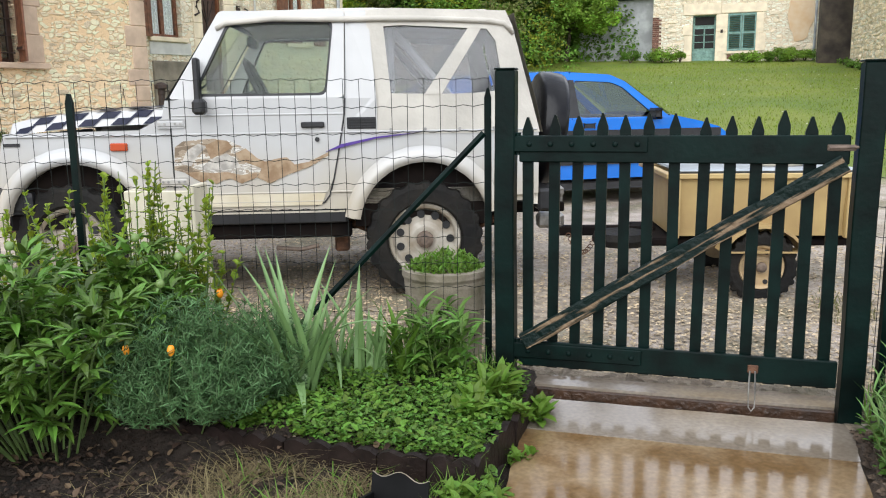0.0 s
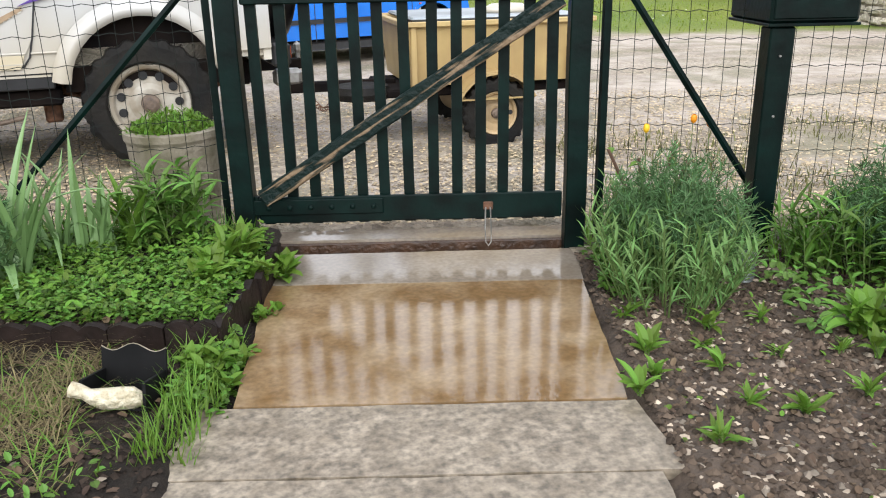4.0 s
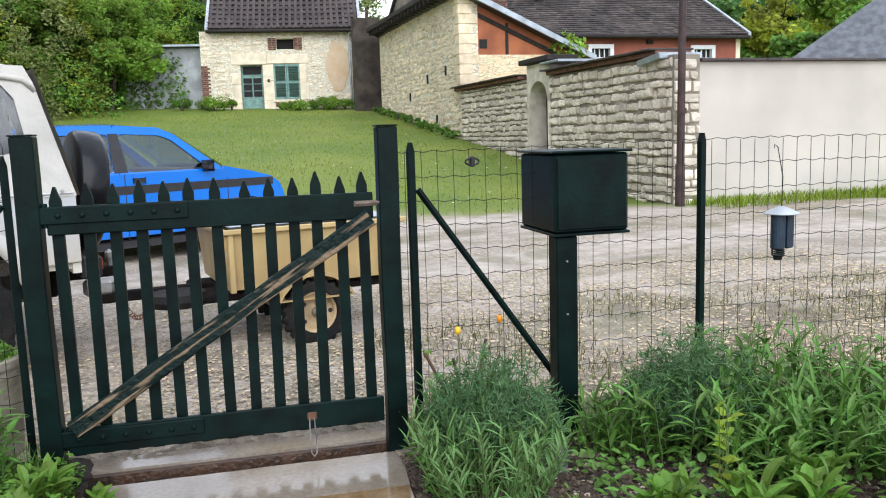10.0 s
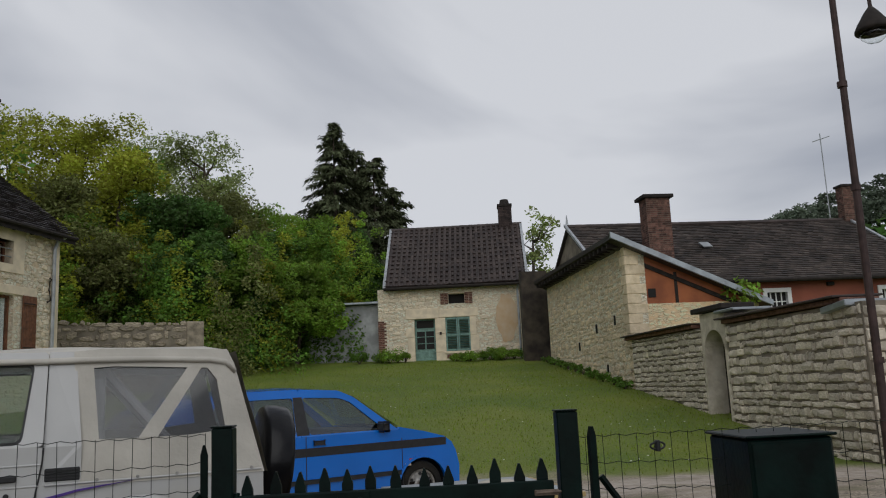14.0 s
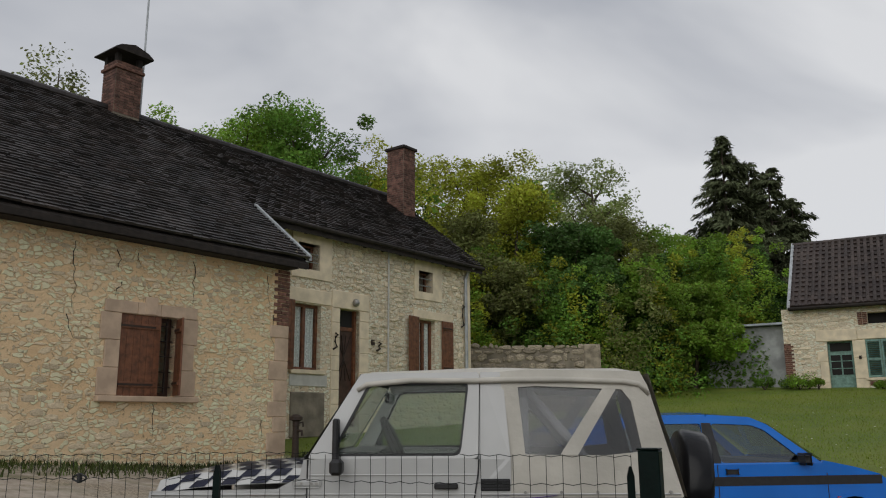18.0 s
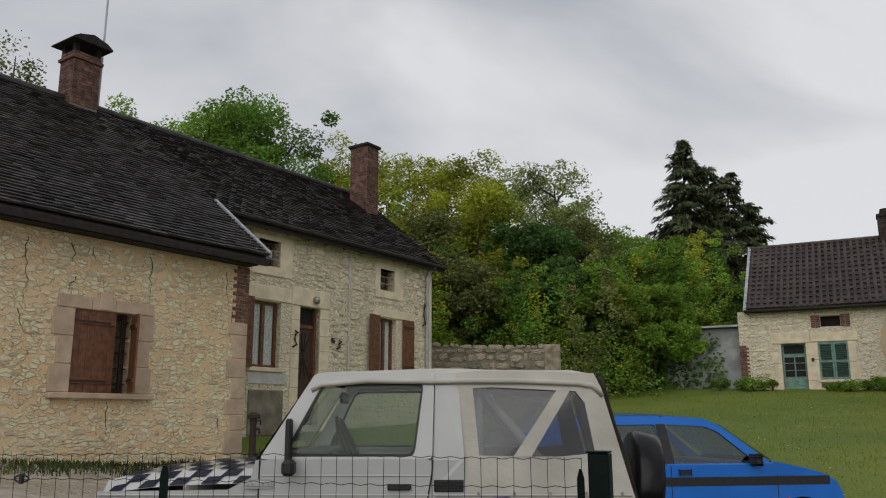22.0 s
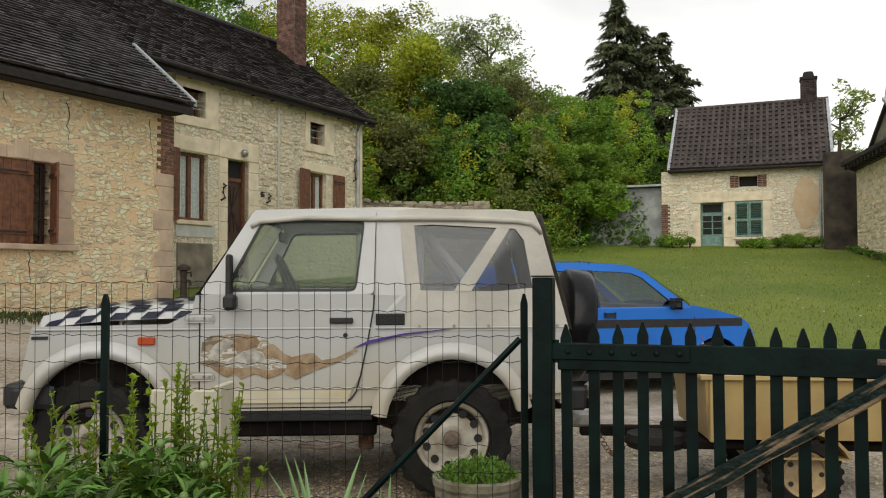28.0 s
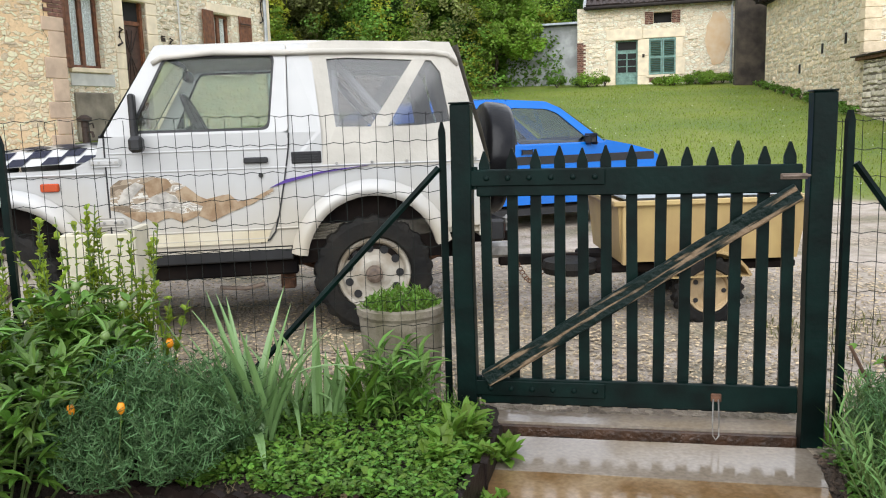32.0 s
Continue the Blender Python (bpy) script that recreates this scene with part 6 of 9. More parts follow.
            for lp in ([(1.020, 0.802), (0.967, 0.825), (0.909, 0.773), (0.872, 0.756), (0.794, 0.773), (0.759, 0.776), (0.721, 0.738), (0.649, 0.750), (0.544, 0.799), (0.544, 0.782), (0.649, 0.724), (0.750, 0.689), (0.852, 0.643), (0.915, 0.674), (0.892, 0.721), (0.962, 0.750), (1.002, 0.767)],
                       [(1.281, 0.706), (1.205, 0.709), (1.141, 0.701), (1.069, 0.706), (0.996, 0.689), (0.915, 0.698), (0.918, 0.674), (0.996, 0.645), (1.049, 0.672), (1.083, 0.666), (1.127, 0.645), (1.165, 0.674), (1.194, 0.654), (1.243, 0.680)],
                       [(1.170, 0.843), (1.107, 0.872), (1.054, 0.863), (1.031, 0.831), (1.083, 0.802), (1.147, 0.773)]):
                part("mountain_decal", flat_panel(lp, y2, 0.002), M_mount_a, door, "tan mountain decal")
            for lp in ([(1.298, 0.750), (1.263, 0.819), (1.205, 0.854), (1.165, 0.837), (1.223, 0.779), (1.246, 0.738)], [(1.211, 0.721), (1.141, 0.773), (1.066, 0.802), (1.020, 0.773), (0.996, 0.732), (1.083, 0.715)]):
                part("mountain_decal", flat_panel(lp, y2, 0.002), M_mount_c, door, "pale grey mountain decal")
            part("violet_stripe", flat_panel([(0.56, 0.80), (0.48, 0.838), (0.30, 0.873), (0.06, 0.895), (0.30, 0.863), (0.465, 0.824)], lambda z: 0.7505, 0.013), M_purple, j, "violet stripe")
        # canvas side with window
        co = [(0.30, 0.885), (0.335, 1.475), (0.2, 1.485), (-0.39, 1.47), (-0.425, 1.40), (-0.565, 0.885), (-0.2, 0.885), (0.1, 0.885)]
        ci = [(0.215, 1.09), (0.245, 1.40), (0.15, 1.405), (-0.29, 1.385), (-0.335, 1.33), (-0.375, 1.10), (-0.2, 1.085), (0.0, 1.085)]
        cs = ring_panel(co, ci, lambda z: side(z) + 0.010 - 0.02 * (0.5 - abs(z - 1.1)), 0.02)
        canopy = part("canvas_side", cs if s > 0 else mirror_y(cs), M_canvas, j, "cream canvas side with vinyl window")
        vw = flat_panel(ci, lambda z: side(z) - 0.008, 0.003)
        part("vinyl_window", vw if s > 0 else mirror_y(vw), M_vinyl, canopy).visible_shadow = False
        st = flat_panel([(-0.20, 1.40), (-0.27, 1.40), (-0.05, 1.085), (0.04, 1.085)], lambda z: side(z) + 0.004, 0.006)
        part("strap", st if s > 0 else mirror_y(st), M_canvas, canopy)
        for k in range(5):
            part("snap", cylm((0.22 - k * 0.18, s * 0.735, 0.91), (0.22 - k * 0.18, s * 0.752, 0.91), 0.008, n=8), M_steel, canopy)
    # roof
    xs = [1.09, 1.05, 0.8, 0.45, 0.3, 0.0, -0.3, -0.39, -0.44]
    zs = [1.475, 1.50, 1.512, 1.515, 1.515, 1.51, 1.505, 1.49, 1.44]
    rf = bmesh.new()
    rows = []
    for x, z in zip(xs, zs):
        row = []
        for k in range(13):
            t = -1 + 2 * k / 12
            yy = t * 0.70
            row.append(rf.verts.new((x + 0.006 * rng.uniform(-1, 1), yy, z - 0.055 * abs(t) ** 6 - 0.018 * t * t + 0.004 * math.sin(9 * x + 7 * t))))
        rows.append(row)
    for ra, rb in zip(rows, rows[1:]):
        for k in range(12):
            rf.faces.new((ra[k], rb[k], rb[k + 1], ra[k + 1]))
    bmesh.ops.recalc_face_normals(rf, faces=rf.faces)
    bmesh.ops.solidify(rf, geom=list(rf.faces), thickness=0.02)
    part("canvas_roof", rf, M_canvas, j, "cream canvas roof with soft folds", smooth=True)
    back = bmesh.new()
    vs = []
    for z, x in ((0.885, -0.57), (1.05, -0.535), (1.25, -0.475), (1.46, -0.425)):
        vs.append([back.verts.new((x + 0.01 * math.cos(3 * t), t * (side(z) + 0.004), z)) for t in (-1, -0.5, 0, 0.5, 1)])
    for ra, rb in zip(vs, vs[1:]):
        for k in range(4):
            back.faces.new((ra[k], ra[k + 1], rb[k + 1], rb[k]))
    bmesh.ops.solidify(back, geom=list(back.faces), thickness=0.015)
    part("canvas_back", back, M_canvas, j, smooth=True)
    # hood with checks
    hood = bmesh.new()
    hx = [1.37, 1.5, 1.8, 2.05, 2.15, 2.18]
    hz = [1.045, 1.045, 1.035, 1.01, 0.985, 0.92]
    rows = []
    for x, z in zip(hx, hz):
        rows.append([hood.verts.new((x, t * 0.70, z - 0.022 * t * t - (0.07 if abs(t) > 0.99 else 0))) for t in (-1, -0.93, -0.5, 0, 0.5, 0.93, 1)])
    for ra, rb in zip(rows, rows[1:]):
        for k in range(6):
            hood.faces.new((ra[k], rb[k], rb[k + 1], ra[k + 1]))
    bmesh.ops.recalc_face_normals(hood, faces=hood.faces)
    bonnet = part("bonnet", hood, M_white, j, "white bonnet with blue and white checks")
    n = 9
    crest = lambda x: float(np.interp(x, [1.37, 1.5, 1.8, 2.05, 2.15, 2.18], [1.045, 1.045, 1.035, 1.01, 0.985, 0.92]))
    flank = lambda x, u: (x - 0.03 * u, 0.703 - 0.047 * u, crest(x) - 0.088 + 0.07 * u)
    for k in range(n):
        x0, x1 = 2.14 - k * 0.082, 2.14 - (k + 1) * 0.082
        for row in (0, 1):
            if (k + row) % 2:
                continue
            for s in (1, -1):
                q = bmesh.new()
                u0, u1 = row * 0.5, row * 0.5 + 0.5
                f = q.faces.new([q.verts.new((a, s * b, c)) for a, b, c in (flank(x0, u0), flank(x1, u0), flank(x1 - 0.02, u1), flank(x0 - 0.02, u1))])
                bmesh.ops.solidify(q, geom=[f], thickness=0.003)
                part("check", q, M_navy, bonnet)
        for r in range(6):
            if (k + r) % 2:
                continue
            y0, y1 = -0.66 + r * 0.22, -0.66 + (r + 1) * 0.22
            top = lambda x, yy: float(np.interp(x, [1.37, 1.5, 1.8, 2.05, 2.15], [1.045, 1.045, 1.035, 1.01, 0.985])) - 0.022 * (yy / 0.7) ** 2 + 0.004
            q = bmesh.new()
            f = q.faces.new([q.verts.new((x, yy, top(x, yy))) for x, yy in ((x0, y0), (x1, y0), (x1, y1), (x0, y1))])
            bmesh.ops.solidify(q, geom=[f], thickness=0.003)
            part("check", q, M_navy, bonnet)
    # windscreen
    ws = bmesh.new()
    wb, wtp = (1.375, 1.06), (1.085, 1.475)
    def wpt(u, v):
        return (wb[0] + (wtp[0] - wb[0]) * v, u * (0.70 - 0.07 * v), wb[1] + (wtp[1] - wb[1]) * v)
    o = [ws.verts.new(wpt(u, v)) for u, v in ((-1, 0), (1, 0), (1, 1), (-1, 1))]
    i = [ws.verts.new(wpt(u, v)) for u, v in ((-0.92, 0.09), (0.92, 0.09), (0.92, 0.92), (-0.92, 0.92))]
    for k in range(4):
        ws.faces.new((o[k], o[(k + 1) % 4], i[(k + 1) % 4], i[k]))
    bmesh.ops.solidify(ws, geom=list(ws.faces), thickness=0.035)
    frame_part = part("windscreen_frame", ws, M_black, j)
    wg = bmesh.new()
    wg.faces.new([wg.verts.new(wpt(u, v)) for u, v in ((-0.92, 0.09), (0.92, 0.09), (0.92, 0.92), (-0.92, 0.92))])
    part("windscreen", wg, M_glass, j).visible_shadow = False
    for y0 in (0.1, 0.55):
        part("wiper", tube([(1.40, y0, 1.075), (1.30, y0 - 0.3, 1.18)], 0.006), M_black, frame_part)
    # interior
    part("dashboard", boxm(1.02, 1.30, -0.62, 0.62, 0.9, 1.10, 0.03), M_black, j)
    sw = new("steering_wheel")
    sw.parent = j
    sw.matrix_basis = Matrix.Translation((0.93, 0.33, 1.12)) @ Matrix.Rotation(radians(-65), 4, "Y")
    part("wheel_rim", tube([(0.18 * math.cos(a), 0.18 * math.sin(a), 0) for a in np.linspace(0, 2 * math.pi, 25)], 0.013), M_black, sw)
    part("column", cylm((0, 0, 0), (0, 0, -0.25), 0.025), M_black, sw)
    part("spoke", tube([(-0.18, 0, 0), (0.18, 0, 0)], 0.012), M_black, sw)
    for y0 in (-0.33, 0.33):
        seat = new("front_seat")
        seat.parent = j
        part("cushion", boxm(0.42, 0.88, y0 - 0.22, y0 + 0.22, 0.66, 0.82, 0.05), M_seat, seat)
        part("backrest", boxm(-0.06, 0.06, -0.22, 0.22, 0, 0.52, 0.04, m=Matrix.Translation((0.42, y0, 0.78)) @ Matrix.Rotation(radians(-12), 4, "Y")), M_seat, seat)
        part("headrest", boxm(0.24, 0.32, y0 - 0.12, y0 + 0.12, 1.24, 1.38, 0.03), M_seat, seat)
    part("roll_bar", tube([(0.22, -0.6, 0.62), (0.22, -0.58, 1.35), (0.22, -0.5, 1.44), (0.22, 0.5, 1.44), (0.22, 0.58, 1.35), (0.22, 0.6, 0.62)], 0.03, 8), M_white, j)
    part("roll_bar", tube([(0.22, 0.52, 1.42), (-0.42, 0.56, 0.7)], 0.022, 8), M_white, j)
    part("roll_bar", tube([(0.22, -0.52, 1.42), (-0.42, -0.56, 0.7)], 0.022, 8), M_white, j)
    part("inside_mirror", boxm(1.0, 1.03, -0.12, 0.12, 1.34, 1.40, 0.012), M_black, j)
    # bumpers, underside, spare wheel
    fb = boxm(2.20, 2.33, -0.70, 0.70, 0.50, 0.625, 0.02)
    boxm(2.05, 2.28, 0.62, 0.74, 0.50, 0.625, 0.03, bm=fb)
    part("front_bumper", fb, M_black, j, "black front bumper")
    part("grille", boxm(2.17, 2.20, -0.6, 0.6, 0.66, 0.9, 0.01), M_black, j)
    for y0 in (-0.48, 0.48):
        part("headlight", cylm((2.19, y0, 0.78), (2.215, y0, 0.78), 0.085, n=20), M_steel, j)
    rb = boxm(-0.66, -0.56, -0.72, 0.72, 0.46, 0.58, 0.015)
    part("rear_bumper", rb, M_black, j, "black rear bumper")
    for y0 in (-0.58, 0.58):
        part("tail_lamp", boxm(-0.675, -0.655, y0 - 0.07, y0 + 0.07, 0.49, 0.56, 0.006), M_amber, j)
    part("chassis", boxm(-0.5, 2.15, -0.42, 0.42, 0.34, 0.48, 0.02), M_under, j)
    for xx in (0.05, 1.88):
        part("axle", tube([(xx, -0.6, 0.31), (xx, 0.6, 0.31)], 0.04, 8), M_under, j)
        part("leaf_spring", tube([(xx - 0.42, 0.5, 0.40), (xx - 0.2, 0.5, 0.31), (xx + 0.2, 0.5, 0.31), (xx + 0.42, 0.5, 0.40)], 0.022, 6), M_rust, j)
    part("spring_shackle", boxm(0.46, 0.54, 0.46, 0.56, 0.24, 0.40, 0.01), M_rust, j, "rusty spring shackle")
    ex = tube([(0.85, 0.62, 0.28), (0.72, 0.64, 0.27), (0.62, 0.64, 0.29)], 0.012, 8)
    part("tow_hook", ex, M_hub, j)
    for xx, yy, tr in ((0.05, 0.655, 0), (1.87, 0.655, -9), (0.05, -0.655, 0), (1.87, -0.655, -9)):
        wheel_parts(j, pose(xx, yy, 0.322 + (0.02 if xx > 1 else 0.0), 0, 0, tr if yy > 0 else 180 + tr), 0.308, 0.19, 0.195, M_rim, 11)
    sp = new("spare_wheel")
    sp.parent = j
    sp.matrix_basis = Matrix.Translation((-0.655, 0.28, 0.89)) @ Matrix.Rotation(radians(-7), 4, "Y")
    cov = lathe([(0.0001, -0.10), (0.27, -0.105), (0.305, -0.095), (0.318, -0.07), (0.32, -0.02), (0.318, 0.03), (0.305, 0.052), (0.26, 0.06), (0.0001, 0.065)], 32)
    bmesh.ops.transform(cov, matrix=Matrix.Rotation(radians(90), 4, "Y"), verts=cov.verts)
    part("cover", cov, M_cover, sp, "glossy black vinyl wheel cover", smooth=True)
    part("carrier", boxm(0.05, 0.22, -0.05, 0.05, -0.1, 0.0), M_under, sp)
    # tow bar
    part("tow_bar", boxm(-0.86, -0.5, -0.04, 0.04, 0.36, 0.42, 0.008), M_under, j)
    part("tow_ball", lathe([(0.0001, 0.46), (0.024, 0.44), (0.024, 0.41), (0.015, 0.39), (0.015, 0.36)], 12, bm=None), M_steel, j, matrix=Matrix.Translation((-0.84, 0, 0.06)))
    # the cab stands a little taller above the belt line
    for ob in j.children_recursive:
        if ob.type == "MESH" and ob.matrix_basis == Matrix.Identity(4) and ob.parent.matrix_basis in (Matrix.Identity(4), j.matrix_basis):
            for v in ob.data.vertices:
                if v.co.z > 1.05:
                    v.co.z += 0.095 * (v.co.z - 1.05)
    return j


build_jeep()


# ---- the blue hatchback ----
def build_blue():
    b = thing("hatchback_car", pose(1.78, 9.0, 0.055, 0, 0, 15) @ Matrix.Diagonal((0.95, 0.95, 0.95, 1)), "bright blue hatchback with black side stripe parked by the grass", "car")
    W = 0.8
    side = lambda z: W - 0.26 * max(0.0, z - 0.89) - 0.06 * max(0, 0.5 - z)
    FW, RW = (0.68, 0.27), (-1.78, 0.27)
    prof = [(1.16, 0.30), (1.17, 0.46), (1.13, 0.62), (1.08, 0.715), (0.98, 0.785), (0.72, 0.855), (0.40, 0.92), (0.14, 1.10), (-0.10, 1.27), (-0.26, 1.335), (-0.7, 1.37), (-1.36, 1.365), (-1.95, 1.315), (-2.25, 1.19), (-2.42, 0.89), (-2.48, 0.55), (-2.44, 0.22)]
    lower = [(1.16, 0.22), (1.17, 0.46), (1.13, 0.62), (1.08, 0.715), (0.98, 0.785), (0.72, 0.855), (0.40, 0.92), (0.37, 0.89), (-2.42, 0.89), (-2.48, 0.55), (-2.44, 0.2)]
    lower += arc(*RW, 0.31, 180, 0, 10) + arc(*FW, 0.31, 180, 0, 10)
    # body as slices across
    own = bmesh.new()
    for s0, s1 in ((W - 0.04, W), (-W, -W + 0.04)):
        prism(lower, s0, s1, own)
    part("body_side", own, M_blue, b, "bright blue side")
    top = bmesh.new()
    rows = []
    for x, z in prof:
        y = side(z) if z > 0.89 else W - 0.002
        rows.append([top.verts.new((x, t * y, z + 0.03 * (1 - t * t))) for t in (-1, -0.6, 0, 0.6, 1)])
    # bonnet, roof and tailgate; the screens stay open
    for k, (ra, rb) in enumerate(zip(rows, rows[1:])):
        if k in (6, 7, 13):
            continue
        for q in range(4):
            top.faces.new((ra[q], ra[q + 1], rb[q + 1], rb[q]))
    bmesh.ops.recalc_face_normals(top, faces=top.faces)
    part("bonnet_and_roof", top, M_blue, b, smooth=True)
    for k in (6, 7, 13):
        g = bmesh.new()
        ra, rb = prof[k], prof[k + 1]
        g.faces.new([g.verts.new((x, t * side(z) * 0.97, z + 0.01)) for (x, z), t in ((ra, -1), (ra, 1), (rb, 1), (rb, -1))])
        part("windscreen" if k < 10 else "rear_screen", g, M_glass_d, b).visible_shadow = False
    for s in (-1, 1):
        lo = rounded([(0.40, 0.885), (-0.11, 1.27), (-0.28, 1.345), (-0.74, 1.37), (-0.755, 0.885)], 0.03)
        li = rounded([(0.22, 0.905), (-0.15, 1.215), (-0.28, 1.265), (-0.70, 1.285), (-0.66, 0.905)], 0.04)
        fr = ring_panel(lo, li, lambda z: side(z), 0.03)
        d = part("door", fr if s > 0 else mirror_y(fr), M_blue, b)
        gl = flat_panel(li, lambda z: side(z) - 0.014, 0.004)
        part("window_pane", gl if s > 0 else mirror_y(gl), M_glass_d, d).visible_shadow = False
        lo2 = rounded([(-0.755, 0.885), (-0.74, 1.37), (-1.36, 1.365), (-1.95, 1.315), (-2.25, 1.18), (-2.42, 0.885)], 0.02)
        li2 = rounded([(-0.80, 0.905), (-0.80, 1.285), (-1.34, 1.28), (-1.62, 1.24), (-1.66, 1.15), (-1.55, 0.925)], 0.04)
        f2 = ring_panel(lo2, li2, lambda z: side(z), 0.03)
        part("rear_quarter", f2 if s > 0 else mirror_y(f2), M_blue, b)
        g2 = flat_panel(li2, lambda z: side(z) - 0.014, 0.004)
        part("window_pane", g2 if s > 0 else mirror_y(g2), M_glass_d, b).visible_shadow = False
        bp = flat_panel([(-0.66, 0.905), (-0.70, 1.29), (-0.80, 1.29), (-0.80, 0.905)], lambda z: side(z) + 0.003, 0.01)
        part("door_pillar", bp if s > 0 else mirror_y(bp), M_black, b)
        st = boxm(-2.4, 1.0, s * (W - 0.002), s * (W + 0.004), 0.69, 0.775)
        part("side_stripe", st, M_black, b, "black side stripe")
        md = boxm(-1.4, 0.40, s * (W - 0.002), s * (W + 0.014), 0.42, 0.465, 0.004)
        part("side_moulding", md, M_black, b)
        part("sill", boxm(-1.45, 0.36, s * (W - 0.03), s * (W - 0.005), 0.16, 0.24, 0.01), M_black, b)
        hd = boxm(-0.62, -0.50, s * W, s * (W + 0.016), 0.80, 0.845, 0.008)
        part("door_handle", hd, M_black, d)
        part("door_seam", boxm(-0.708, -0.70, s * W, s * (W + 0.002), 0.24, 0.89), M_black, b)
        part("door_seam", boxm(0.42, 0.428, s * W, s * (W + 0.002), 0.26, 0.80), M_black, b)
        mr = boxm(0.15, 0.22, s * (W - 0.03), s * (W + 0.08), 0.90, 0.97, 0.025)
        part("wing_mirror", mr, M_black, b, "black wing mirror")
        part("side_indicator", boxm(0.51, 0.56, s * W, s * (W + 0.01), 0.55, 0.575), M_amber, b)
        part("sticker", boxm(0.46, 0.53, s * W, s * (W + 0.003), 0.50, 0.525), M_white, b, "white sticker")
        for c, in ((FW,), (RW,)):
            fl = ring_panel(arc(*c, 0.335, 0, 180, 12), arc(*c, 0.305, 0, 180, 12), lambda z: W + 0.012, 0.03)
            part("arch_lip", fl if s > 0 else mirror_y(fl), M_blue, b)
    fb = boxm(0.98, 1.19, -0.77, 0.77, 0.24, 0.52, 0.04)
    part("front_bumper", fb, M_black, b, "dark grey front bumper")
    part("rear_bumper", boxm(-2.52, -2.3, -0.77, 0.77, 0.24, 0.5, 0.04), M_black, b)
    for y0 in (-0.55, 0.55):
        part("headlight", boxm(1.02, 1.10, y0 - 0.16, y0 + 0.16, 0.56, 0.67, 0.02), M_steel, b)
    part("underbody", boxm(-2.3, 1.0, -0.74, 0.74, 0.17, 0.32), M_under, b)
    part("dashboard", boxm(-0.05, 0.32, -0.66, 0.66, 0.6, 0.91, 0.03), M_black, b)
    for y0 in (-0.35, 0.35):
        part("seat_back", boxm(-0.78, -0.66, y0 - 0.22, y0 + 0.22, 0.4, 1.05, 0.04), M_seat, b)
    part("bench_back", boxm(-1.7, -1.6, -0.6, 0.6, 0.4, 0.98, 0.04), M_seat, b)
    for c in (FW, RW):
        for s in (-1, 1):
            wheel_parts(b, pose(c[0], s * 0.70, 0.27, 0, 0, 0 if s > 0 else 180), 0.27, 0.15, 0.18, M_steel, 6, tread=False)


build_blue()


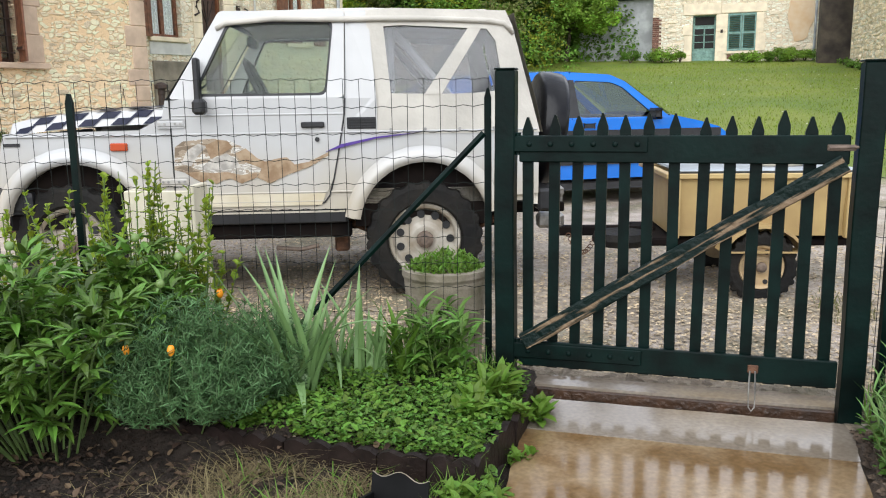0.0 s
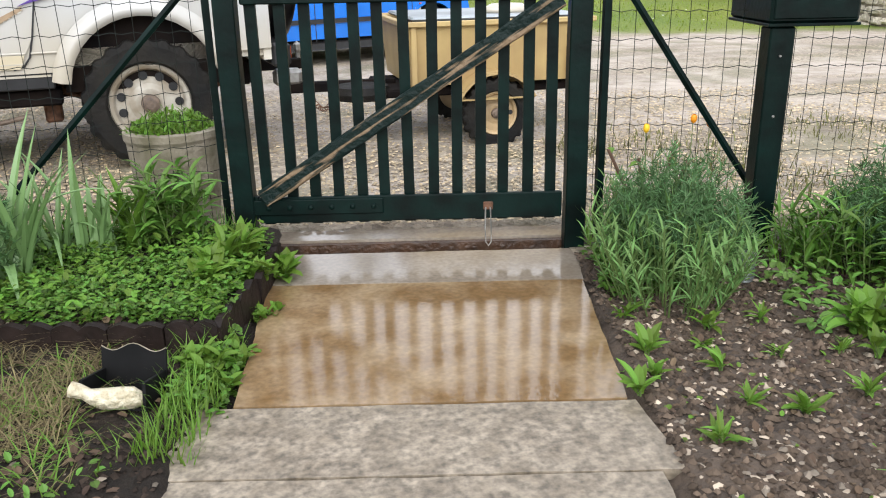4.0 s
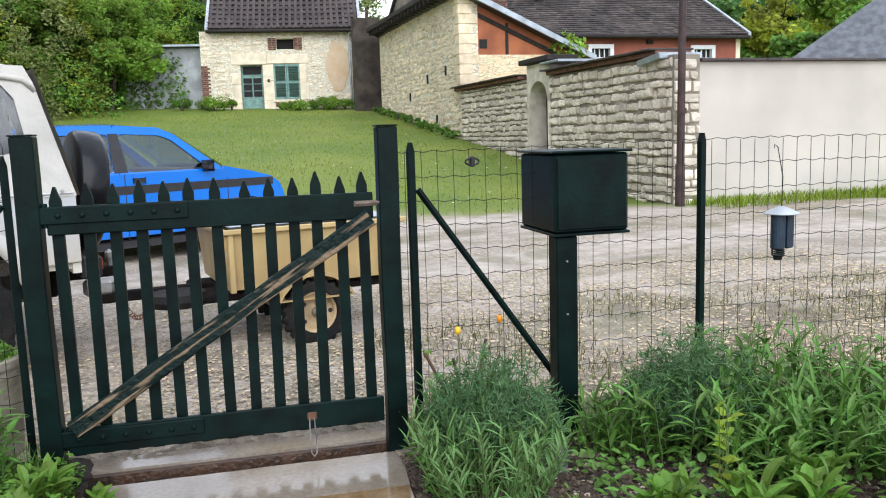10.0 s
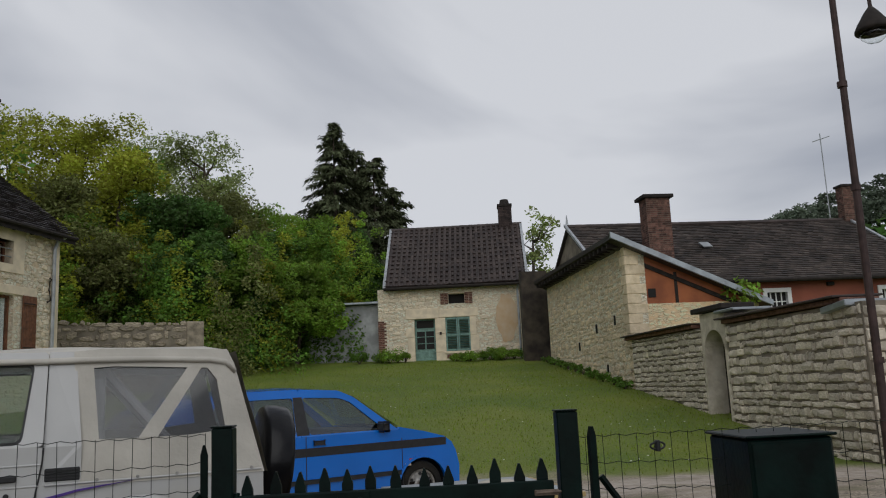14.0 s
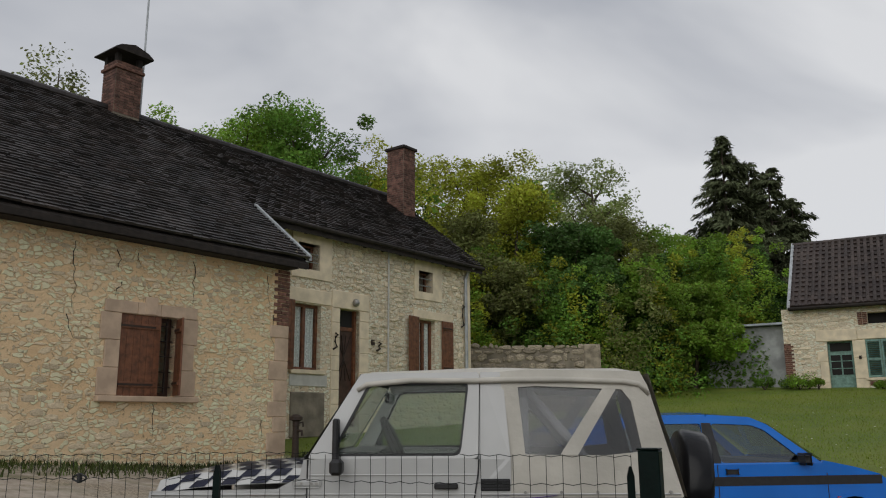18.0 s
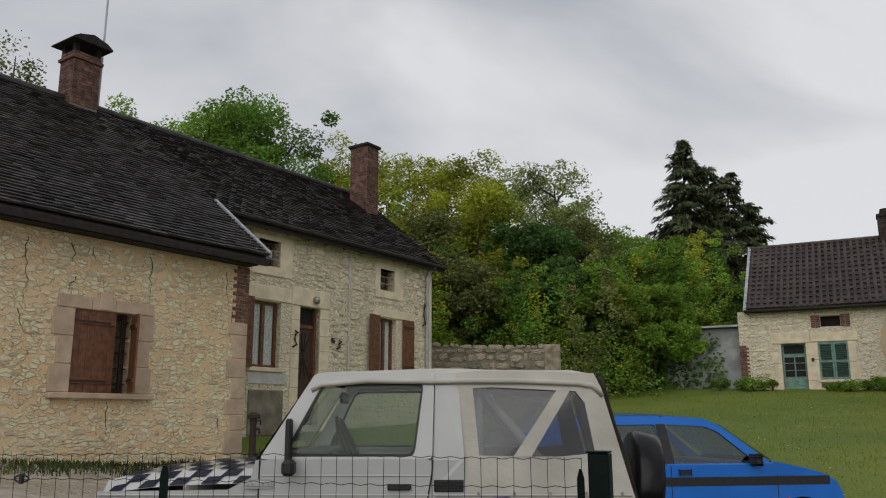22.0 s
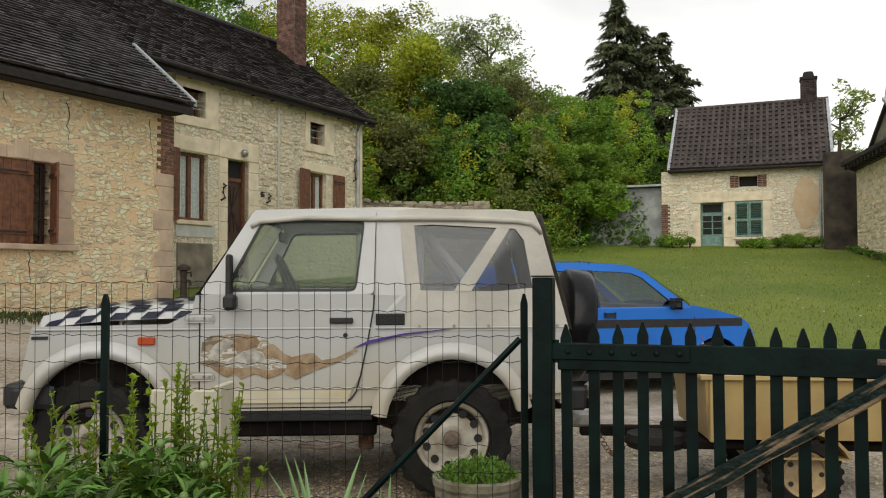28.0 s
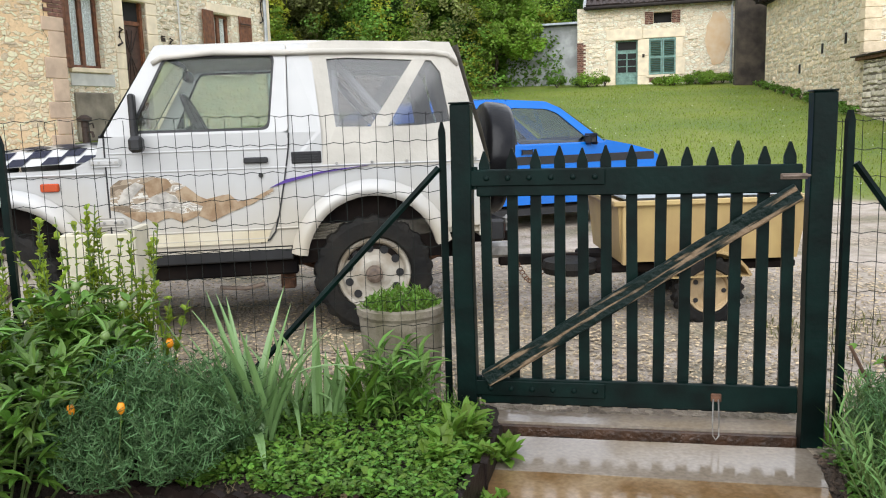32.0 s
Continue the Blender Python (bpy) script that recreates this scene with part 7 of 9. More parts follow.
# ---- the trailer ----
def build_trailer():
    t = thing("utility_trailer", pose(1.19, 4.26, 0.045, 0, 0, -4), "small cream utility trailer with rusty stains, hitched to the off-road car", "trailer")
    top, bot = (0.0, 1.02, 0.0, 0.82, 0.665), (0.025, 0.98, 0.05, 0.77, 0.335)
    def shell(bm, inset, zt, zb):
        o = [(top[0] + inset, top[2] + inset), (top[1] - inset, top[2] + inset), (top[1] - inset, top[3] - inset), (top[0] + inset, top[3] - inset)]
        i = [(bot[0] + inset, bot[2] + inset), (bot[1] - inset, bot[2] + inset), (bot[1] - inset, bot[3] - inset), (bot[0] + inset, bot[3] - inset)]
        return [bm.verts.new((x, y, zt)) for x, y in o], [bm.verts.new((x, y, zb)) for x, y in i]
    tub = bmesh.new()
    a, b = shell(tub, 0, 0.665, 0.335)
    c, d = shell(tub, 0.025, 0.665, 0.36)
    for k in range(4):
        m = (k + 1) % 4
        tub.faces.new((a[k], b[k], b[m], a[m]))
        tub.faces.new((c[m], d[m], d[k], c[k]))
        tub.faces.new((a[m], c[m], c[k], a[k]))
    tub.faces.new(b)
    tub.faces.new(d[::-1])
    bmesh.ops.recalc_face_normals(tub, faces=tub.faces)
    part("tub", tub, M_tan, t, "cream tub with rust stains")
    rim = bmesh.new()
    for x0, x1, y0, y1 in ((-0.025, 1.045, -0.025, 0.0), (-0.025, 1.045, 0.82, 0.845), (-0.025, 0.0, 0, 0.82), (1.02, 1.045, 0, 0.82)):
        boxm(x0, x1, y0, y1, 0.645, 0.672, 0.004, bm=rim)
    part("rim_rail", rim, M_tan, t)
    for xx in (0.022, 0.9):
        part("corner_rib", boxm(xx, xx + 0.03, -0.012, 0.03, 0.33, 0.65, 0.004), M_tan, t)
    part("lid", boxm(0.04, 0.97, 0.05, 0.77, 0.668, 0.69, 0.01), M_lead, t, "grey flat cover sheet")
    bag = lathe([(0.0001, 0.0), (0.09, 0.0), (0.10, 0.03), (0.06, 0.07), (0.0001, 0.075)], 12)
    part("white_bag", bag, M_white, t, matrix=Matrix.Translation((0.62, 0.25, 0.688)) @ Matrix.Diagonal((1.5, 0.8, 0.7, 1)), smooth=True)
    part("chassis", boxm(-0.1, 1.0, 0.1, 0.72, 0.27, 0.315, 0.01), M_under, t)
    part("axle", tube([(0.47, -0.02, 0.2), (0.47, 0.84, 0.2)], 0.025, 8), M_under, t)
    dr = boxm(-0.60, 0.0, 0.36, 0.43, 0.285, 0.34, 0.008)
    part("drawbar", dr, M_under, t)
    part("hitch", boxm(-0.68, -0.52, 0.35, 0.44, 0.33, 0.42, 0.02), M_steel, t, "grey steel hitch coupling")
    part("jockey_wheel", lathe([(0.05, -0.03), (0.145, -0.035), (0.16, 0.0), (0.145, 0.035), (0.05, 0.03)], 24), M_tyre, t, "small black spare tyre", matrix=pose(-0.22, 0.2, 0.30, 0, 0, 0))
    chain = bmesh.new()
    for k in range(14):
        u = k / 13
        p = Vector((-0.5 + 0.16 * u, 0.3, 0.30 - 0.10 * math.sin(math.pi * u)))
        lk = tube([p + Vector((0.014 * math.cos(a), 0.007 * math.sin(a) * (k % 2), 0.011 * math.sin(a))) for a in np.linspace(0, 2 * math.pi, 9)], 0.003, 4)
        join(chain, lk)
    part("chain", chain, M_rust, t, "hanging safety chain")
    for y0, rz in ((-0.02, 180), (0.84, 0)):
        wheel_parts(t, pose(0.47, y0, 0.185, 0, 0, rz), 0.18, 0.10, 0.118, M_tanrim, 5)
        mg = bmesh.new()
        ring = ring_panel(arc(0.47, 0.17, 0.24, 25, 155, 10), arc(0.47, 0.17, 0.225, 25, 155, 10), lambda z: 0.07, 0.14)
        join(mg, ring)
        part("mudguard", mg, M_tan, t, matrix=Matrix.Translation((0, y0, 0)))


build_trailer()
# ---- gate ----
GROT = math.degrees(math.atan2(ALONG.y, ALONG.x))


def build_gate():
    r = random.Random(41)
    g = thing("garden_gate", Matrix.Translation(G(0, 0)) @ pose(0, 0, 0, 0, 0, GROT), "closed dark green picket gate with a weathered diagonal brace", "gate")
    for k in range(13):
        a = 0.085 + k * (1.105 - 0.085) / 12 + r.uniform(-0.004, 0.004)
        w = 0.019
        top = 1.055 + r.uniform(-0.012, 0.012)
        sl = prism([(-w, 0.12), (w, 0.12), (w, top - 0.05), (w * 0.95, top - 0.045), (0.003, top), (-0.003, top), (-w * 0.95, top - 0.045), (-w, top - 0.05)], -0.009, 0.009)
        bmesh.ops.transform(sl, matrix=Matrix.Translation((a, 0.012, 0)) @ Matrix.Rotation(radians(r.uniform(-0.5, 0.5)), 4, "Y"), verts=sl.verts)
        part("picket", sl, M_green, g)
    part("top_rail", boxm(0.052, 1.135, -0.022, -0.002, 0.890, 0.985, 0.004), M_green, g)
    part("bottom_rail", boxm(0.052, 1.145, -0.022, -0.002, 0.130, 0.225, 0.004), M_green, g)
    d = Vector((1.105 - 0.09, 0, 0.885 - 0.235))
    ang = math.atan2(d.z, d.x)
    br = boxm(-d.length / 2 - 0.02, d.length / 2 + 0.02, -0.012, 0.012, -0.030, 0.030, 0.004)
    bmesh.ops.subdivide_edges(br, edges=[e for e in br.edges if e.calc_length() > 0.5], cuts=14)
    for v in br.verts:
        v.co.z += r.uniform(-0.004, 0.004)
        v.co.y += r.uniform(-0.002, 0.002)
    bmesh.ops.transform(br, matrix=Matrix.Translation((0.5975, -0.034, 0.56)) @ Matrix.Rotation(-ang, 4, "Y"), verts=br.verts)
    part("brace", br, M_green_old, g, "weathered brace with flaking green paint")
    for z in (0.955, 0.19):
        h = part("hinge_strap", boxm(0.03, 0.50, -0.030, -0.023, z - 0.028, z + 0.028, 0.003), M_green, g)
        for k in range(6):
            x = 0.09 + k * 0.075
            part("bolt", lathe([(0.010, 0.0), (0.010, 0.003), (0.006, 0.007), (0.0001, 0.008)], 8, "Y"), M_green, h, matrix=Matrix.Translation((x, -0.030, z)))
        part("hinge_pin", cylm((0.045, -0.01, z - 0.04), (0.045, -0.01, z + 0.04), 0.012, n=10), M_green, g)
    part("latch_plate", boxm(1.065, 1.15, -0.028, -0.022, 0.935, 0.955, 0.002), M_hub, g, "dull steel latch")
    part("latch_bolt", tube([(1.07, -0.03, 0.945), (1.19, -0.03, 0.948)], 0.005), M_hub, g)
    part("drop_latch", boxm(0.86, 0.895, -0.030, -0.022, 0.165, 0.195, 0.003), M_rust, g, "rusty drop latch")
    part("wire_loop", tube([(0.868, -0.03, 0.175), (0.866, -0.034, 0.10), (0.868, -0.036, 0.045), (0.878, -0.036, 0.03), (0.888, -0.036, 0.045), (0.888, -0.034, 0.10), (0.885, -0.03, 0.175)], 0.0028), M_steel, g, "hanging wire loop")
    for a, lean, w in ((0.0, 0.0, 0.036), (1.192, 0.0, 0.037)):
        p = thing("gate_post", Matrix.Translation(G(a, 0)) @ pose(0, 0, 0, 0, 0, GROT), "dark green painted square wooden gate post", "post", "gate posts")
        b = boxm(-w, w, -w, w, -0.15, 1.215, 0.004)
        bmesh.ops.subdivide_edges(b, edges=[e for e in b.edges if e.calc_length() > 0.6], cuts=10)
        for v in b.verts:
            v.co.x += 0.002 * math.sin(v.co.z * 7)
        part("post", b, M_green, p)
        part("post_cap", boxm(-w - 0.002, w + 0.002, -w - 0.002, w + 0.002, 1.216, 1.222, 0.002), M_green, p)


build_gate()


# ---- wire fence ----
def build_fence(name, posts, z_low, z_top, label, seed, extra=()):
    r = random.Random(seed)
    f = thing(name, Matrix.Identity(4), label, "fence", "wire fences")
    def along(t):
        """Place at t metres along the fence line."""
        for (p, q) in zip(posts, posts[1:]):
            d = (Vector(q) - Vector(p)).length
            if t <= d or q is posts[-1]:
                v = Vector(p).lerp(Vector(q), t / d)
                return v
            t -= d
    total = sum((Vector(q) - Vector(p)).length for p, q in zip(posts, posts[1:]))
    n_h = 12
    for k in range(n_h):
        z = z_low + (z_top - z_low) * k / (n_h - 1)
        pts = []
        m = int(total / 0.019)
        for i in range(m + 1):
            t = total * i / m
            v = along(t)
            pts.append((v.x, v.y, z + 0.0035 * math.sin(i * math.pi / 2) + 0.006 * math.sin(t * 2.3 + k)))
        part("line_wire", tube(pts, 0.0015, 3), M_wire, f)
    m = int(total / 0.0605)
    for i in range(m + 1):
        v = along(total * i / m)
        off = r.uniform(-0.003, 0.003)
        part("stay_wire", tube([(v.x + off, v.y, z_low), (v.x + off * 2 + 0.004 * math.sin(i), v.y, (z_low + z_top) / 2), (v.x, v.y, z_top)], 0.00145, 3), M_wire, f)
    for x, y in extra:
        pst = prism([(-0.013, -0.1), (0.013, -0.1), (0.013, 1.12), (0.004, 1.155), (-0.004, 1.155), (-0.013, 1.12)], -0.011, 0.011)
        part("fence_post", pst, M_green, f, "thin dark green T-profile post", matrix=Matrix.Translation((x, y, 0.0)))
    return f


lf = build_fence("wire_fence", [(0.17, 3.10), (-1.43, 3.2), (-3.6, 3.34)], 0.10, 1.195, "green welded wire fence on thin posts beside the gate", 51, [(0.165, 3.09), (-1.43, 3.19), (-3.05, 3.29)])
part("brace", tube([(0.15, 3.08, 0.99), (-0.47, 3.12, 0.35), (-0.80, 3.14, 0.02)], 0.014, 6), M_green, lf, "slanting dark green brace")
rf = build_fence("wire_fence", [(1.42, 2.735), (2.58, 2.29), (5.2, 1.28)], 0.06, 1.125, "green welded wire fence on thin posts by the mailbox", 52, [(1.49, 2.69), (2.575, 2.28), (3.9, 1.77)])
part("brace", tube([(1.51, 2.68, 0.98), (1.98, 2.50, 0.25), (2.1, 2.455, 0.06)], 0.014, 6), M_green, rf, "slanting dark green brace")
for par, p in ((lf, (-2.05, 3.245, 1.10)), (rf, (1.72, 2.625, 1.075))):
    tn = tube([(p[0] + 0.03 * math.cos(a), p[1], p[2] + 0.013 * math.sin(a)) for a in np.linspace(0, 2 * math.pi, 17)], 0.004, 6)
    boxm(p[0] - 0.008, p[0] + 0.008, p[1] - 0.01, p[1] + 0.01, p[2] - 0.02, p[2] + 0.02, 0.003, bm=tn)
    part("wire_tensioner", tn, M_black, par, "black ratchet wire tensioner")


# ---- mailbox and feeder ----
def build_mailbox():
    m = thing("mailbox", pose(1.92, 2.35, 0, 0, 0, -15), "dark green sheet-metal mailbox on a square wooden post", "mailbox")
    body = boxm(-0.02, 0.278, 0.0, 0.345, 0.805, 1.095, 0.008)
    part("box", body, M_green, m, "dark green metal box")
    part("lid", boxm(-0.032, 0.29, -0.012, 0.357, 1.098, 1.108, 0.004), M_green, m, "wet flat lid")
    part("door_panel", boxm(-0.01, 0.268, -0.006, 0.0, 0.818, 1.082, 0.003), M_green, m)
    part("base_lip", boxm(-0.024, 0.282, -0.004, 0.35, 0.794, 0.804, 0.002), M_green, m)
    p = boxm(-0.01, 0.075, 0.01, 0.09, -0.1, 0.792, 0.005)
    part("post", p, M_green, m, "dark green wooden post")
    for z in (0.70, 0.5):
        part("nail", cylm((0.03, 0.012, z), (0.03, 0.004, z), 0.004, n=8), M_steel, m)


build_mailbox()


def build_feeder():
    f = thing("bird_feeder", pose(2.855, 2.12, 0, 0, 0, 10), "blue-black hanging bird feeder with a pale metal roof", "bird feeder")
    part("roof", lathe([(0.008, 0.03), (0.03, 0.022), (0.068, 0.004), (0.07, 0.0), (0.0001, 0.002)], 24), M_zinc, f, "pale conical metal roof", matrix=Matrix.Translation((0, 0, 0.825)), smooth=True)
    part("hanger", tube([(0, 0, 0.85), (0.004, 0, 0.97), (-0.004, 0.02, 1.09), (-0.012, 0.03, 1.10), (-0.014, 0.03, 1.085)], 0.002), M_wire, f, "wire hook")
    part("food_tube", cylm((-0.025, 0, 0.69), (-0.025, 0, 0.826), 0.028, n=16), M_feeder, f, "mottled blue-black tube")
    part("seed_box", boxm(0.005, 0.052, -0.03, 0.03, 0.685, 0.826, 0.006), M_feeder, f)
    sp = [(-0.022 + 0.024 * math.cos(t), 0.024 * math.sin(t), 0.69 - 0.008 * t / 6.28) for t in np.linspace(0, 25, 80)]
    part("spring", tube(sp, 0.003, 5), M_wire, f, "coiled wire spring")
    part("tray", lathe([(0.02, 0.0), (0.016, -0.018), (0.0001, -0.02)], 14), M_wire, f, matrix=Matrix.Translation((-0.022, 0, 0.66)))


M_feeder = material("mottled_blue_black", (0.008, 0.014, 0.024), 0.55, vary=0.8, scale=35, second=(0.012, 0.032, 0.055))
build_feeder()


# ---- small garden things ----
M_concrete = material("mossy_concrete", (0.27, 0.235, 0.18), 0.9, vary=0.3, scale=9, second=(0.13, 0.115, 0.07), bump=0.5, bump_scale=40)
M_edging = material("dark_brown_edging", (0.016, 0.010, 0.008), 0.55, vary=0.4, scale=14, bump=0.2, spec=0.2)
M_cream = material("cream_painted_board", (0.62, 0.57, 0.43), 0.7, vary=0.12, scale=6)
M_hose = material("grey_garden_hose", (0.20, 0.215, 0.215), 0.4, vary=0.15, scale=9)
M_tin = material("ribbed_tin", (0.26, 0.28, 0.28), 0.4, 0.7, vary=0.2, scale=12)
M_ornament = material("cream_textured_ornament", (0.66, 0.60, 0.44), 0.7, vary=0.3, scale=50, second=(0.40, 0.34, 0.22), bump=0.8, bump_scale=60)

PL = (0.0, 3.33)
pl = thing("stone_planter", pose(*PL, 0.03), "round weathered concrete planter full of green herbs", "planter")
part("bowl", lathe([(0.12, 0.0), (0.15, 0.05), (0.172, 0.36), (0.18, 0.375), (0.18, 0.40), (0.155, 0.405), (0.15, 0.37), (0.0001, 0.36)], 32), M_concrete, pl, smooth=False)
part("soil", lathe([(0.15, 0.365), (0.0001, 0.385)], 20), M_soil, pl)

cb = thing("cream_board_box", pose(-1.20, 3.50, 0.03, 0, 0, -4), "cream painted board box behind the fence", "box")
part("front_board", boxm(-0.13, 0.14, -0.05, -0.03, 0, 0.72, 0.004), M_cream, cb)
part("side_board", boxm(0.12, 0.15, -0.052, 0.12, 0, 0.74, 0.004), M_cream, cb)
part("side_board", boxm(-0.155, -0.13, -0.05, 0.12, 0, 0.72, 0.004), M_cream, cb)
part("back_board", boxm(-0.13, 0.12, 0.10, 0.12, 0, 0.70, 0.004), M_cream, cb)

ed = thing("scalloped_edging", Matrix.Identity(4), "dark brown scalloped border edging round the raised bed", "edging")
line = [(-0.95, 0.76), (-0.52, 0.80), (-0.06, 0.825), (0.085, 0.83), (0.12, 0.48), (0.135, 0.15)]
for (a0, b0), (a1, b1) in zip(line, line[1:]):
    n = max(1, round(math.hypot(a1 - a0, b1 - b0) / 0.145))
    for k in range(n):
        p, q = G(a0 + (a1 - a0) * k / n, b0 + (b1 - b0) * k / n), G(a0 + (a1 - a0) * (k + 1) / n, b0 + (b1 - b0) * (k + 1) / n)
        d = q - p
        e = bmesh.new()
        prof = []
        for i in range(9):
            t = i / 8
            prof.append((t * d.length * 0.985, 0.096 + 0.016 * abs(math.sin(t * math.pi * 2)) + rng.uniform(-0.003, 0.003)))
        pts = [(0, -0.06)] + prof + [(d.length * 0.985, -0.06)]
        own = prism(pts, -0.012, 0.012)
        ang = math.atan2(d.y, d.x)
        part("edging_piece", own, M_edging, ed, matrix=Matrix.Translation(p) @ Matrix.Rotation(ang, 4, "Z") @ Matrix.Rotation(radians(rng.uniform(-6, 6)), 4, "X"))

def smooth_line(pts, cuts=8):
    """A rounded line through the points."""
    out = []
    for k in range(len(pts) - 1):
        p0, p1, p2, p3 = (Vector(pts[min(max(k + q, 0), len(pts) - 1)]) for q in (-1, 0, 1, 2))
        for i in range(cuts):
            t = i / cuts
            out.append(0.5 * ((2 * p1) + (p2 - p0) * t + (2 * p0 - 5 * p1 + 4 * p2 - p3) * t * t + (3 * p1 - p0 - 3 * p2 + p3) * t ** 3))
    return out + [Vector(pts[-1])]


hose = tube([G(a, b, soil_z(a, b) + 0.03 + 0.015 * math.sin(5 * a)) for a, b in smooth_line(((-1.3, 2.3), (-1.05, 1.85), (-0.86, 1.56), (-0.66, 1.43), (-0.46, 1.46), (-0.32, 1.62), (-0.28, 1.9), (-0.4, 2.3)))], 0.011, 10)
tagged(link_mesh("garden_hose", hose, M_hose, smooth=True), "grey garden hose lying in loops on the soil", "hose")

tc = thing("tin_can", pose(1.755, 2.16, 0.0), "small ribbed tin can on a stake in the bed", "can")
part("can_body", lathe([(0.030, 0.0)] + [(0.030 + 0.0015 * (k % 2), 0.006 * k) for k in range(1, 16)] + [(0.031, 0.098), (0.0001, 0.096)], 20), M_tin, tc)

M_tray = material("black_plastic", (0.006, 0.006, 0.006), 0.6, vary=0.3, scale=12, spec=0.15)
tray = thing("black_planter_tray", pose(-0.145, 2.03, 0.0, -12, 0, -24), "tipped black plastic tray with a wavy rim", "tray")
rim = [(-0.085 + 0.17 * k / 12, 0.125 + 0.010 * math.cos((k - 6) * 0.8)) for k in range(13)]
part("back_panel", prism([(-0.085, 0.0)] + rim + [(0.085, 0.0)], 0.0, 0.006), M_tray, tray)
part("rim_trim", tube([(x, 0.003, z) for x, z in rim], 0.002, 5), M_concrete, tray, "pale worn rim")
part("tray_base", boxm(-0.085, 0.085, -0.11, 0.0, 0.0, 0.006), M_tray, tray)
for k in range(4):
    part("tray_rib", boxm(-0.08, 0.08, -0.10 + k * 0.027, -0.09 + k * 0.027, 0.006, 0.022), M_tray, tray)
for s in (-1, 1):
    part("tray_side", boxm(0.079 * s - 0.004, 0.079 * s + 0.004, -0.11, 0.0, 0.0, 0.07), M_tray, tray)

orn = bmesh.new()
rows = []
spine = [(-0.085, 0.055, 0.012), (-0.075, 0.062, 0.020), (-0.055, 0.055, 0.018), (-0.035, 0.040, 0.020), (-0.01, 0.034, 0.026), (0.03, 0.034, 0.028), (0.06, 0.034, 0.027), (0.078, 0.030, 0.018), (0.085, 0.028, 0.006)]
for x, z, rr in spine:
    rows.append([orn.verts.new((x, rr * 0.9 * math.cos(t), z + rr * math.sin(t))) for t in np.linspace(0, 2 * math.pi, 13)[:-1]])
for a, b in zip(rows, rows[1:]):
    for k in range(12):
        orn.faces.new((a[k], a[(k + 1) % 12], b[(k + 1) % 12], b[k]))
orn.faces.new(rows[0][::-1])
orn.faces.new(rows[-1])
bmesh.ops.recalc_face_normals(orn, faces=orn.faces)
ob = link_mesh("garden_ornament", orn, M_ornament, smooth=True, matrix=pose(-0.20, 1.925, 0.025, 0, 6, -4))
tagged(ob, "cream textured animal-shaped garden ornament lying on dry grass", "ornament")
# ---- trees ----
def leaf_mat(name, colour, spread=0.35, rough=0.6, thin=0.3, spec=0.3, patch=0.0):
    m = bpy.data.materials.new(name)
    m.use_nodes = True
    nt = m.node_tree
    N, L = nt.nodes, nt.links
    b = N["Principled BSDF"]
    b.inputs["Roughness"].default_value = rough
    b.inputs["Specular IOR Level"].default_value = spec
    geo = N.new("ShaderNodeNewGeometry")
    mr = N.new("ShaderNodeMapRange")
    mr.inputs["To Min"].default_value, mr.inputs["To Max"].default_value = 1 - spread, 1 + spread
    L.new(geo.outputs["Random Per Island"], mr.inputs["Value"])
    hs = N.new("ShaderNodeHueSaturation")
    hs.inputs["Color"].default_value = (*colour, 1)
    L.new(mr.outputs["Result"], hs.inputs["Value"])
    mh = N.new("ShaderNodeMapRange")
    mh.inputs["To Min"].default_value, mh.inputs["To Max"].default_value = 0.485, 0.515
    L.new(geo.outputs["Random Per Island"], mh.inputs["Value"])
    L.new(mh.outputs["Result"], hs.inputs["Hue"])
    if patch:
        co, big, vr = N.new("ShaderNodeTexCoord"), N.new("ShaderNodeTexNoise"), N.new("ShaderNodeMapRange")
        big.inputs["Scale"].default_value, big.inputs["Detail"].default_value = patch, 3.0
        vr.inputs["From Min"].default_value, vr.inputs["From Max"].default_value = 0.36, 0.64
        vr.inputs["To Min"].default_value, vr.inputs["To Max"].default_value = 0.55, 1.3
        L.new(co.outputs["Object"], big.inputs["Vector"])
        L.new(big.outputs["Fac"], vr.inputs["Value"])
        both = N.new("ShaderNodeMath")
        both.operation = "MULTIPLY"
        L.new(mr.outputs["Result"], both.inputs[0])
        L.new(vr.outputs["Result"], both.inputs[1])
        L.new(both.outputs[0], hs.inputs["Value"])
    L.new(hs.outputs["Color"], b.inputs["Base Color"])
    tr = N.new("ShaderNodeBsdfTranslucent")
    L.new(hs.outputs["Color"], tr.inputs["Color"])
    mx = N.new("ShaderNodeMixShader")
    mx.inputs["Fac"].default_value = thin
    L.new(b.outputs[0], mx.inputs[1])
    L.new(tr.outputs[0], mx.inputs[2])
    L.new(mx.outputs[0], N["Material Output"].inputs["Surface"])
    return m


